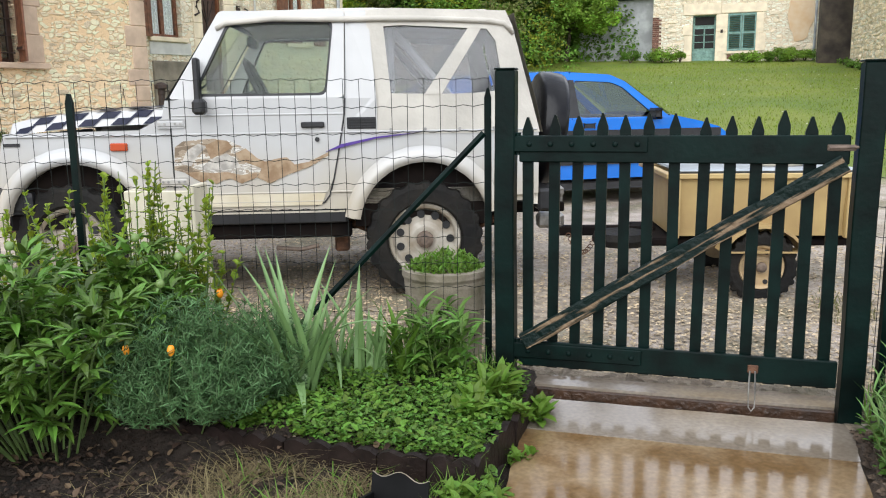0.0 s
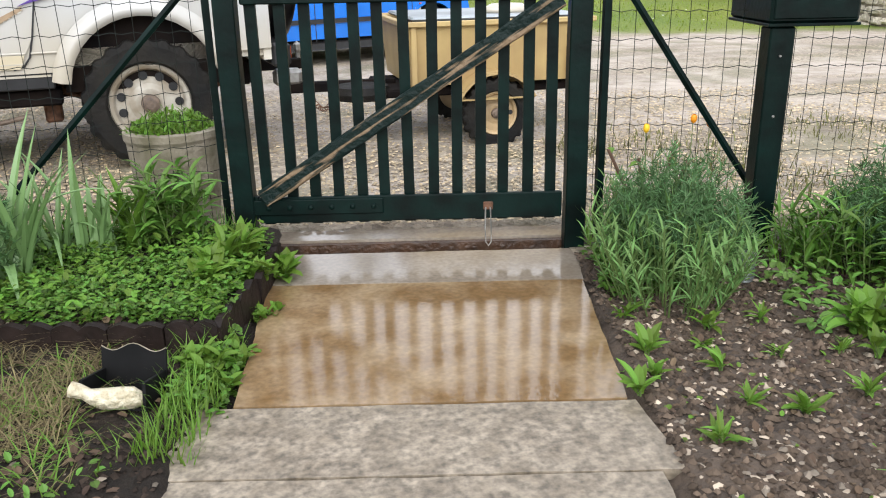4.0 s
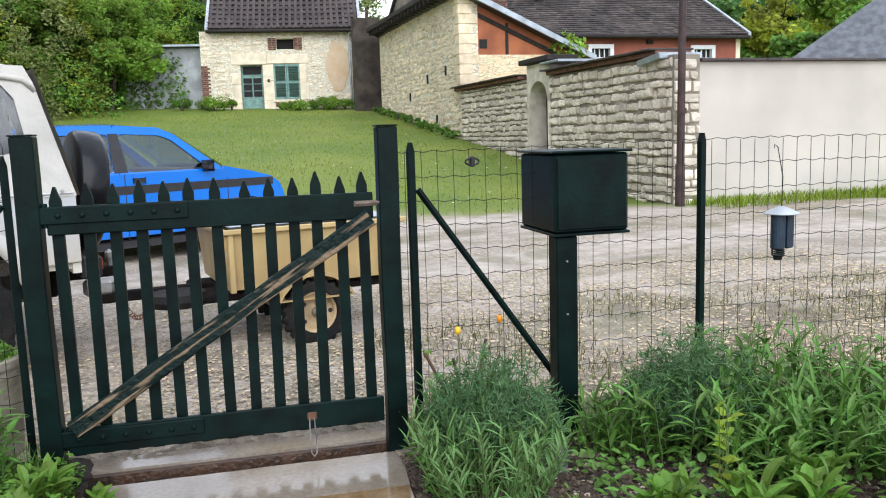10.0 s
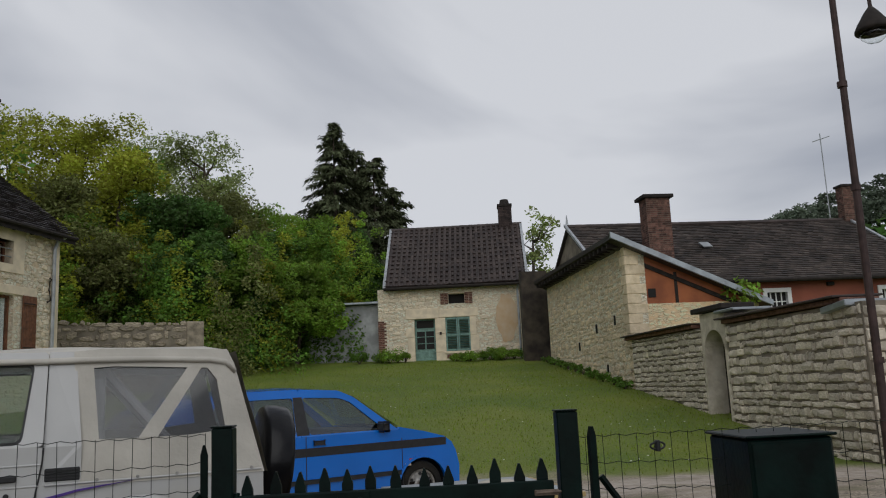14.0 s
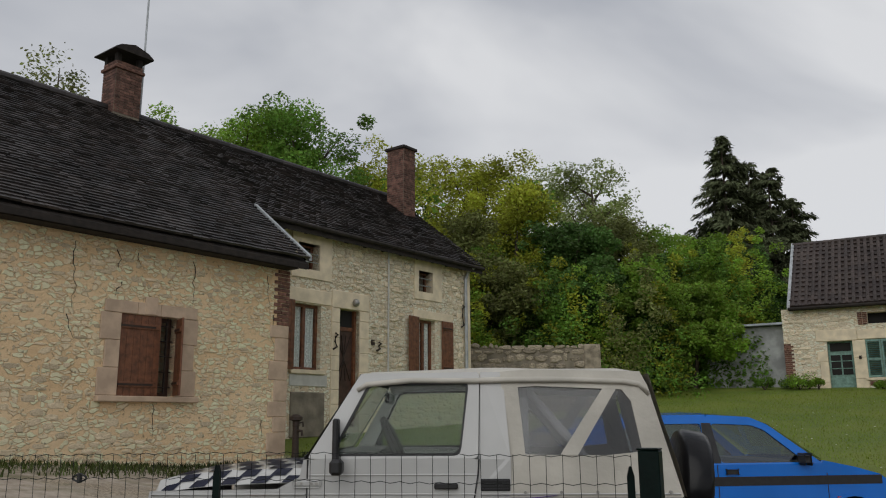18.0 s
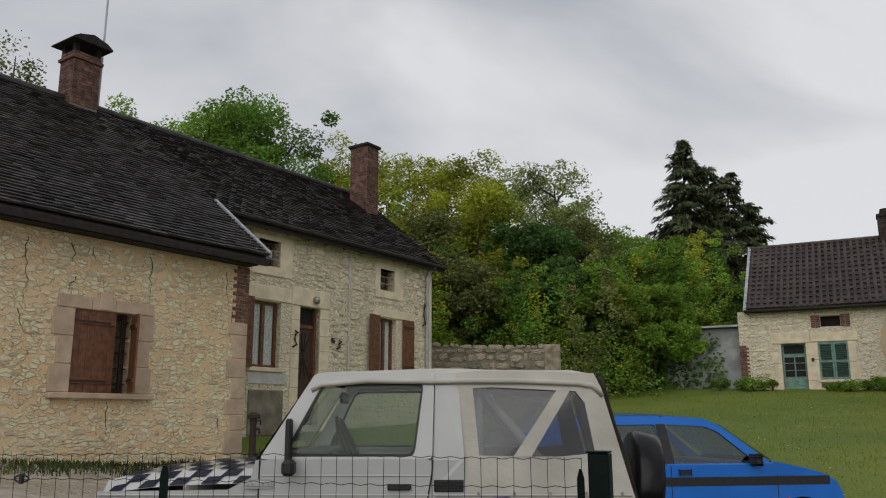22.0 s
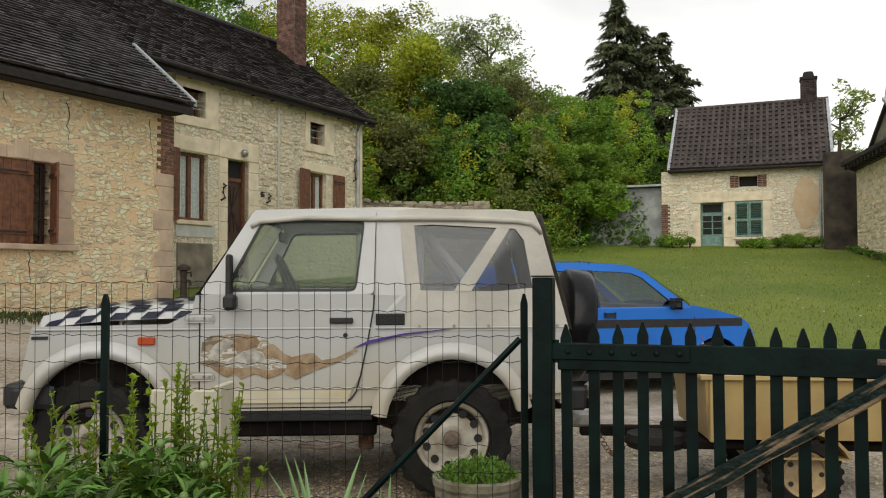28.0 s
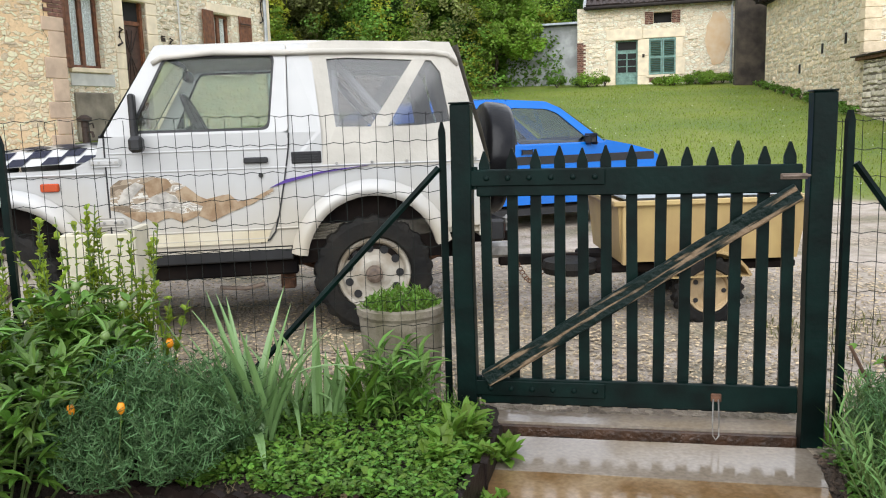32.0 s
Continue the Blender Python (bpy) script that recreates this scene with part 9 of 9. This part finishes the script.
M_yellow_p = material("yellow_petals", (0.85, 0.50, 0.02), 0.5)


def strip(V, Fc, base, az, length, width, up, droop, n=5, fold=0.25, shape="lance"):
    """One leaf or blade: starts at elevation `up` (degrees) and bends by droop degrees over its length."""
    p = Vector(base)
    h = Vector((math.cos(az), math.sin(az), 0))
    side = Vector((-h.y, h.x, 0))
    el = radians(up)
    k0 = len(V)
    for i in range(n + 1):
        t = i / n
        if shape == "lance":
            w = width * (0.25 + 1.5 * t) if t < 0.4 else width * 0.85 * max(0.0, (1 - t) / 0.6) ** 0.8
        elif shape == "blade":
            w = width * (1 - t ** 3)
        else:
            w = width * math.sin(math.pi * min(1, 0.12 + 0.88 * t)) ** 0.7
        w = max(w, 0.0006)
        nrm = Vector((0, 0, 1)) * math.cos(el) - h * math.sin(el)
        V.append(tuple(p - side * w / 2 + nrm * w * fold))
        V.append(tuple(p))
        V.append(tuple(p + side * w / 2 + nrm * w * fold))
        p = p + (h * math.cos(el) + Vector((0, 0, 1)) * math.sin(el)) * (length / n)
        el -= radians(droop) / n
    for i in range(n):
        a, b = k0 + 3 * i, k0 + 3 * (i + 1)
        Fc += [(a, a + 1, b + 1, b), (a + 1, a + 2, b + 2, b + 1)]
    return p


def plant(name, x, y, z, label, category="plant", group=""):
    return thing(name, Matrix.Translation((x, y, z)), label, category, group)


def sz(x, y):
    return soil_z(*gb(x, y)) + 0.012


# peony
def peony(x, y, spread, height, stems, seed):
    R = random.Random(seed)
    t = plant("peony_bush", x, y, sz(x, y), "lush leafy peony bush with round green buds", "bush", "peonies")
    st = bmesh.new()
    V, Fc = [], []
    for k in range(stems):
        a, rr = R.uniform(0, 6.283), spread * math.sqrt(R.random())
        top = Vector((math.cos(a) * rr, math.sin(a) * rr, height * R.uniform(0.62, 1.0) * (1 - 0.35 * (rr / spread) ** 2)))
        foot = Vector((math.cos(a) * rr * 0.35, math.sin(a) * rr * 0.35, 0))
        mid = foot.lerp(top, 0.6) + Vector((0, 0, 0.04))
        tube([foot, mid, top], [0.005, 0.004, 0.002], 4, st)
        for f in (0.35, 0.55, 0.7, 0.82, 0.93, 1.0):
            p = foot.lerp(top, f)
            for _ in range(3):
                b = R.uniform(0, 6.283)
                q = strip_stalk(p, b, R.uniform(0.05, 0.09), R)
                for da in (-0.75, -0.3, 0.15, 0.7):
                    strip(V, Fc, q, b + da + R.uniform(-0.15, 0.15), R.uniform(0.055, 0.105), R.uniform(0.022, 0.042), R.uniform(0, 55), R.uniform(10, 60), 4, R.uniform(0.08, 0.35))
        if k % 3 == 0:
            part("bud", lathe([(0.0001, 0.0), (0.012, 0.004), (0.016, 0.016), (0.011, 0.028), (0.0001, 0.033)], 10), M_bud, t, "round green flower bud", matrix=Matrix.Translation(top + Vector((0, 0, 0.03))), smooth=True)
            tube([top, top + Vector((0, 0, 0.035))], 0.0022, 4, st)
    tagged(part("stem", st, M_stem, t), kind="stuff")
    tagged(part("foliage", from_lists(V, Fc), L_peony, t, "glossy lance-shaped leaves"), kind="stuff")


def strip_stalk(p, az, ln, R):
    return Vector(p) + Vector((math.cos(az) * ln, math.sin(az) * ln, ln * R.uniform(0.1, 0.6)))


peony(-1.30, 2.55, 0.42, 0.66, 34, 1)
peony(-1.75, 2.40, 0.42, 0.62, 26, 2)
peony(-1.15, 2.88, 0.28, 0.56, 20, 3)


# feathery poppies
def feathery(x, y, spread, height, stems, seed, mat=L_fern, name="poppy_bush", label="feathery blue-green poppy bush with a few orange flowers", flowers=()):
    R = random.Random(seed)
    t = plant(name, x, y, sz(x, y), label, "plant", "feathery plants")
    V, Fc = [], []
    for k in range(stems):
        a, rr = R.uniform(0, 6.283), spread * math.sqrt(R.random())
        top = Vector((math.cos(a) * rr, math.sin(a) * rr, height * R.uniform(0.55, 1.0) * math.sqrt(max(0.08, 1 - 0.8 * (rr / spread) ** 2))))
        foot = Vector((math.cos(a) * rr * 0.5, math.sin(a) * rr * 0.5, 0))
        n = 9
        for i in range(n):
            p = foot.lerp(top, 0.35 + 0.65 * (i + R.random()) / n)
            b = R.uniform(0, 6.283)
            q = Vector((math.cos(b), math.sin(b), R.uniform(0.1, 1.0))).normalized() * R.uniform(0.02, 0.045)
            for _ in range(6):
                c = p + q * R.uniform(0.3, 1)
                e = c + Vector((R.gauss(0, 1), R.gauss(0, 1), R.gauss(0.9, 0.7))).normalized() * R.uniform(0.018, 0.038)
                w = (e - c).cross(Vector((R.gauss(0, 1), R.gauss(0, 1), R.gauss(0, 1)))).normalized() * 0.002
                s = len(V)
                V += [tuple(c - w), tuple(c + w), tuple(e + w * 0.4), tuple(e - w * 0.4)]
                Fc.append((s, s + 1, s + 2, s + 3))
            s = len(V)
            w = Vector((0.0012, 0.0006, 0))
            V += [tuple(p - w), tuple(p + w), tuple(p + q + w), tuple(p + q - w)]
            Fc.append((s, s + 1, s + 2, s + 3))
    tagged(part("foliage", from_lists(V, Fc), mat, t, "fine feathery leaves"), kind="stuff")
    st = bmesh.new()
    for k in range(16):
        a, rr = R.uniform(0, 6.283), spread * math.sqrt(R.random())
        tube([(math.cos(a) * rr * 0.4, math.sin(a) * rr * 0.4, 0), (math.cos(a) * rr, math.sin(a) * rr, height * R.uniform(0.6, 0.95) * math.sqrt(max(0.1, 1 - 0.8 * (rr / spread) ** 2)))], [0.003, 0.0015], 4, st)
    tagged(part("stem", st, M_stem, t), kind="stuff")
    for fx, fy, fz in flowers:
        poppy_flower(t, Vector((fx - x, fy - y, fz - sz(x, y))), M_orange_p, R)


def poppy_flower(parent, p, mat, R):
    cup = lathe([(0.003, 0.0), (0.009, 0.006), (0.012, 0.016), (0.010, 0.028), (0.006, 0.033)], 8, cap=False)
    part("flower", cup, mat, parent, "closed orange flower", matrix=Matrix.Translation(p) @ Matrix.Rotation(radians(R.uniform(-15, 15)), 4, "X"), smooth=True)
    part("flower_stalk", tube([p + Vector((R.uniform(-0.02, 0.02), 0, -0.14)), p], 0.0016, 4), M_stem, parent)


feathery(-0.84, 2.56, 0.31, 0.43, 430, 11, flowers=((-0.83, 2.36, 0.37), (-0.98, 2.40, 0.36), (-0.77, 2.72, 0.46)))
feathery(-0.64, 2.80, 0.20, 0.36, 150, 12)
feathery(1.56, 2.28, 0.26, 0.44, 300, 13, L_fern, "feathery_plant", "feathery grey-green plant by the fence")
feathery(2.32, 2.06, 0.28, 0.44, 260, 14, L_fern, "feathery_plant", "feathery blue-green plant by the fence")


# blades
def blades(name, x, y, n, length, width, seed, mat, label, spread=0.05, lean=(62, 88), droop=(5, 40), kink=0.15):
    R = random.Random(seed)
    t = plant(name, x, y, sz(x, y), label, "plant", "bladed plants")
    for k in range(n):
        V, Fc = [], []
        a, b = R.uniform(0, 6.283), R.uniform(0, 6.283)
        rr = spread * math.sqrt(R.random())
        dr = R.uniform(*droop)
        if R.random() < kink:
            dr = R.uniform(90, 150)
        strip(V, Fc, (math.cos(a) * rr, math.sin(a) * rr, 0), b, length * R.uniform(0.55, 1.05), width * R.uniform(0.75, 1.15), R.uniform(*lean), dr, 9, 0.18, "blade")
        part("leaf_blade", from_lists(V, Fc), mat, t)
    return t


blades("iris_clump", -0.53, 2.76, 30, 0.56, 0.034, 21, L_iris, "clump of upright grey-green iris blades", 0.06, (60, 87), (8, 40), 0.2)
blades("iris_clump", -0.40, 2.98, 16, 0.44, 0.026, 22, L_iris, "slender grey-green iris blades by the fence", 0.09)
blades("tulip_leaves", -0.17, 3.0, 12, 0.36, 0.036, 23, L_bright, "broad yellowing tulip leaves", 0.06, kink=0.05)
blades("tulip_leaves", -0.26, 2.95, 9, 0.30, 0.030, 24, L_iris, "broad grey-green tulip leaves", 0.05)
blades("daylily_clump", 2.45, 1.72, 55, 0.46, 0.022, 25, L_lush, "dense clump of arching green daylily leaves", 0.13, (50, 85), (20, 90), 0.05)
blades("daylily_clump", 2.75, 1.85, 45, 0.45, 0.020, 26, L_lush, "dense clump of green daylily leaves by the fence", 0.13, (50, 85), (20, 90), 0.05)
blades("daylily_clump", 2.62, 1.45, 40, 0.40, 0.020, 28, L_lush, "clump of arching green leaves", 0.12, (45, 80), (20, 90), 0.05)
blades("rosette_plant", 1.43, 1.03, 110, 0.165, 0.017, 27, L_lush, "low rosette of narrow bright green leaves", 0.04, (12, 60), (10, 60), 0.0)


# leafy herbs with lance leaves
def herb(name, x, y, stems, height, leaf_l, leaf_w, spread, seed, mat, label, shape="lance", per=9, up=(10, 60), droop=(20, 60)):
    R = random.Random(seed)
    t = plant(name, x, y, sz(x, y), label, "plant", "leafy herbs")
    V, Fc = [], []
    st = bmesh.new()
    for k in range(stems):
        a, rr = R.uniform(0, 6.283), spread * math.sqrt(R.random())
        foot = Vector((math.cos(a) * rr * 0.6, math.sin(a) * rr * 0.6, 0))
        top = Vector((math.cos(a) * rr, math.sin(a) * rr, height * R.uniform(0.6, 1.0)))
        tube([foot, top], [0.003, 0.0015], 4, st)
        for i in range(per):
            p = foot.lerp(top, 0.15 + 0.85 * (i + R.random() * 0.5) / per)
            strip(V, Fc, p, R.uniform(0, 6.283), leaf_l * R.uniform(0.6, 1.1), leaf_w * R.uniform(0.7, 1.2), R.uniform(*up), R.uniform(*droop), 4, 0.2, shape)
    tagged(part("stem", st, M_stem, t), kind="stuff")
    tagged(part("foliage", from_lists(V, Fc), mat, t), kind="stuff")
    return t


herb("leafy_herb", -0.12, 2.98, 12, 0.26, 0.11, 0.034, 0.12, 30, L_lush, "green leafy herb beside the planter")
herb("leafy_herb", 0.01, 2.97, 22, 0.29, 0.11, 0.034, 0.14, 31, L_lush, "bushy green herb in front of the planter")
herb("lavender_bush", 1.42, 2.08, 95, 0.27, 0.085, 0.013, 0.28, 32, L_lav, "grey-green lavender-like bush beside the path", per=10, up=(25, 75), droop=(10, 50))
herb("lavender_bush", 1.50, 2.42, 40, 0.30, 0.07, 0.008, 0.18, 33, L_lav, "grey-green narrow-leaved bush by the gate", per=10, up=(35, 75), droop=(10, 40))
herb("leafy_herb", 2.15, 1.98, 22, 0.30, 0.13, 0.026, 0.20, 34, L_lush, "spreading green herb with long leaves", per=8)
herb("leafy_herb", 2.55, 2.05, 20, 0.42, 0.09, 0.035, 0.2, 35, L_cover, "rough leafy weed against the fence")
herb("leafy_herb", 2.95, 1.70, 26, 0.42, 0.10, 0.03, 0.28, 36, L_lush, "tall leafy weeds against the fence")
herb("lime_weed", 1.98, 1.63, 4, 0.36, 0.05, 0.034, 0.03, 37, L_lime, "yellow-green young weed with rounded leaves", "round", 6)
for k, (x, y, s) in enumerate(((1.80, 1.66, 1.0), (1.95, 1.50, 1.15), (2.10, 1.40, 1.1), (1.72, 1.52, 0.7), (2.25, 1.52, 1.1), (2.4, 1.3, 1.1))):
    herb("broad_leaved_weed", x, y, 8, 0.11 * s, 0.115 * s, 0.038 * s, 0.07, 40 + k, L_bright, "broad-leaved bright green weed standing in the soil", "round", 6, (25, 80), (20, 80))
for k, (x, y, h, n) in enumerate(((2.02, 2.12, 0.30, 16), (2.30, 1.80, 0.34, 20), (2.50, 1.60, 0.30, 18), (2.72, 1.68, 0.40, 20), (2.45, 1.92, 0.42, 20), (2.80, 2.0, 0.46, 18), (2.85, 1.45, 0.34, 18), (2.20, 1.68, 0.22, 14), (2.62, 1.28, 0.26, 16), (3.1, 1.5, 0.42, 18))):
    herb("leafy_herb", x, y, n, h * 0.85, 0.12, 0.024, 0.17, 130 + k, L_lush if k % 3 else L_cover, "dense leafy weed with long narrow leaves by the fence", per=9, up=(20, 75), droop=(20, 70))
SEEDLINGS = [(1.25, 1.46), (1.04, 1.60), (1.48, 1.65), (1.16, 1.77), (1.64, 1.60), (1.34, 1.38), (1.28, 1.62), (1.40, 1.85), (1.58, 1.86), (1.12, 1.66), (1.55, 1.42), (1.72, 1.36), (1.10, 1.36), (1.85, 1.28), (1.62, 1.24), (1.33, 1.76), (1.22, 2.0), (1.5, 1.2)]
for k, (x, y) in enumerate(SEEDLINGS):
    s = rng.uniform(0.5, 1.1)
    herb("seedling", x, y, 3, 0.03 * s, 0.085 * s, 0.026 * s, 0.015, 60 + k, L_bright, "small bright green seedling in bare soil", "round" if k % 2 else "lance", 4, (15, 70), (10, 50))
for k, (a, b, s) in enumerate(((0.16, 0.25, 1.2), (0.10, 0.40, 1.1), (0.15, 0.55, 0.8), (0.02, 0.30, 1.3), (-0.02, 0.50, 1.2), (0.12, 0.85, 0.8), (0.13, 0.98, 0.9), (0.06, 0.95, 0.9))):
    p = G(a, b)
    herb("salad_weed", p.x, p.y, 8, 0.07 * s, 0.07 * s, 0.03 * s, 0.06, 90 + k, L_bright, "bright green salad-like weed at the path edge", "round", 6, (15, 70), (10, 50))


def cover(R):
    a, b = R.uniform(-0.78, 0.10), R.uniform(0.05, 0.77)
    if noise.noise(Vector((a * 4, b * 4, 1))) < -0.12 - 0.25 * smooth01(0.3, 0.7, a + 0.7):
        return None
    return a, b


def ground_cover(name, n, place, size, mat, label, seed, height=0.05):
    R = random.Random(seed)
    V, Fc = [], []
    for _ in range(n):
        q = place(R)
        if q is None:
            continue
        p = G(*q)
        z = soil_z(*q) + 0.012 + height * R.random() ** 1.5
        strip(V, Fc, (p.x, p.y, z), R.uniform(0, 6.283), size * R.uniform(0.6, 1.3), size * R.uniform(0.5, 0.9), R.uniform(-10, 50), R.uniform(0, 50), 3, 0.15, "round")
    return tagged(link_mesh(name, from_lists(V, Fc), mat), label, "ground cover", kind="stuff")


ground_cover("ground_cover", 8500, cover, 0.018, L_cover, "dense low green ground cover in the raised bed", 71, 0.06)
ground_cover("ground_cover", 1700, cover, 0.026, L_bright, "bright low weeds among the ground cover", 72, 0.075)
ground_cover("weed_patch", 900, lambda R: (R.uniform(1.22, 1.6), R.uniform(0.05, 0.5)), 0.03, L_cover, "low weeds beside the gate post", 73)
ground_cover("weed_patch", 1500, lambda R: (R.uniform(1.7, 3.2), R.uniform(0.0, 0.9)), 0.035, L_lush, "low leafy weeds under the tall plants", 74, 0.10)
ground_cover("weed_patch", 260, lambda R: (R.uniform(1.15, 3.0), R.uniform(0.4, 2.0)), 0.018, L_bright, "tiny seedlings on the soil", 75, 0.02)
ground_cover("weed_patch", 500, lambda R: (R.uniform(0.02, 0.16), R.uniform(0.75, 1.15)), 0.022, L_cover, "weeds along the path edge", 76, 0.05)
ground_cover("weed_patch", 700, lambda R: (R.uniform(-1.6, 0.0), R.uniform(1.35, 2.1)), 0.022, L_cover, "weeds by the hose", 77, 0.05)


def in_garden(a0, a1, b0, b1):
    def f(R):
        a, b = R.uniform(a0, a1), R.uniform(b0, b1)
        if noise.noise(Vector((a * 5, b * 5, 7))) < -0.15:
            return None
        p = G(a, b)
        return (p.x, p.y, soil_z(a, b) + 0.01)
    return f


grass("dry_grass", 3800, in_garden(-0.72, -0.12, 0.80, 1.30), 0.06, L_straw, "matted dry straw-coloured grass", 81, 0.0016, 1.0)
grass("dry_grass", 1300, in_garden(-1.0, -0.1, 0.8, 1.6), 0.055, L_straw, "dry grass stalks on the soil", 82, 0.0014, 1.0)
grass("green_grass", 700, in_garden(-0.6, -0.02, 0.85, 1.45), 0.075, L_bright, "tufts of green grass in the dry grass", 83, 0.002, 0.7)
grass("green_grass", 900, in_garden(1.25, 3.3, -0.1, 0.35), 0.16, L_bright, "long grass along the fence foot", 84, 0.003)
grass("green_grass", 700, in_garden(-0.9, 0.1, -0.15, 0.12), 0.10, L_cover, "grass along the fence foot", 85, 0.003)
grass("green_grass", 500, in_garden(0.0, 0.14, 0.8, 1.35), 0.09, L_bright, "grass at the path edge", 86, 0.0022)
grass("green_grass", 900, in_garden(-1.4, 0.0, 1.5, 2.1), 0.06, L_bright, "green grass by the hose", 87, 0.0025)

L_litter = leaf_mat("brown_leaf_litter", (0.10, 0.065, 0.04), 0.6, 0.7, 0.1)
ground_cover("leaf_litter", 900, lambda R: (R.uniform(-2.2, 0.0), R.uniform(0.75, 1.9)), 0.028, L_litter, "dead brown leaves on the dark soil", 78, 0.008)
ground_cover("leaf_litter", 700, lambda R: (R.uniform(1.2, 2.8), R.uniform(0.3, 2.2)), 0.022, L_litter, "bits of bark and dead leaves on the soil", 79, 0.008)
# planter greens
t = plant("planter_herbs", *PL, 0.40, "dense green herbs growing in the planter", "plant")
V, Fc = [], []
R = random.Random(91)
for k in range(900):
    a, rr = R.uniform(0, 6.283), 0.16 * math.sqrt(R.random())
    strip(V, Fc, (math.cos(a) * rr, math.sin(a) * rr, 0.09 * R.random() * (1 - (rr / 0.18) ** 2) + 0.01), R.uniform(0, 6.28), R.uniform(0.02, 0.04), 0.014, R.uniform(10, 80), 30, 3, 0.2)
part("foliage", from_lists(V, Fc), L_bright, t)


# tall shoots along the left fence
def shoots(x, y, n, h, seed):
    R = random.Random(seed)
    t = plant("shrub_shoots", x, y, 0.05, "upright young shrub shoots with small lime leaves", "shrub", "young shrubs")
    V, Fc = [], []
    st = bmesh.new()
    for k in range(n):
        foot = Vector((R.gauss(0, 0.06), R.gauss(0, 0.03), 0))
        top = foot + Vector((R.gauss(0, 0.07), R.gauss(0, 0.03), h * R.uniform(0.5, 1)))
        tube([foot, foot.lerp(top, 0.5) + Vector((R.gauss(0, 0.01), 0, 0)), top], [0.0045, 0.0035, 0.002], 4, st)
        z = 0.2
        while z < 1:
            for _ in range(R.choice((1, 2, 2, 4))):
                strip(V, Fc, foot.lerp(top, z), R.uniform(0, 6.28), R.uniform(0.02, 0.055) * (1.3 - 0.6 * z), R.uniform(0.012, 0.026), R.uniform(20, 70), 30, 3, 0.2, "round")
            z += R.uniform(0.015, 0.06)
    tagged(part("stem", st, M_stem, t), kind="stuff")
    part("foliage", from_lists(V, Fc), L_lime, t)


for x, n, h, s in ((-1.38, 12, 0.84, 1), (-1.26, 14, 0.80, 2), (-1.15, 15, 0.92, 3), (-1.04, 12, 0.86, 4), (-1.5, 9, 0.74, 5), (-0.93, 8, 0.74, 6), (-1.62, 8, 0.7, 7)):
    shoots(x, 3.08, n, h, 200 + s)


# pruned rose and poppies by the gate
rose = plant("rose_bush", 1.66, 2.60, 0.03, "pruned rose stems with young leaves and orange flowers", "bush")
st = bmesh.new()
V, Fc = [], []
R = random.Random(95)
for dx, dz, ln in ((-0.12, 0.34, 0), (-0.04, 0.30, 0), (0.05, 0.36, 0), (0.10, 0.28, 0)):
    top = Vector((dx * 1.5, R.uniform(-0.03, 0.03), dz))
    tube([(dx * 0.3, 0, 0), (dx * 0.8, 0, dz * 0.5), top], [0.008, 0.007, 0.006], 6, st)
    for _ in range(7):
        strip(V, Fc, Vector((dx * 0.3, 0, 0)).lerp(top, R.uniform(0.3, 1)), R.uniform(0, 6.28), 0.045, 0.025, R.uniform(0, 60), 30, 3, 0.2, "round")
part("stem", st, M_rosewood, rose, "thorny brown stems")
part("foliage", from_lists(V, Fc), L_bright, rose)
for dx, dz in ((0.13, 0.42), (-0.06, 0.40), (0.20, 0.40)):
    poppy_flower(rose, Vector((dx, -0.03, dz)), M_orange_p if dx > 0 else M_yellow_p, R)
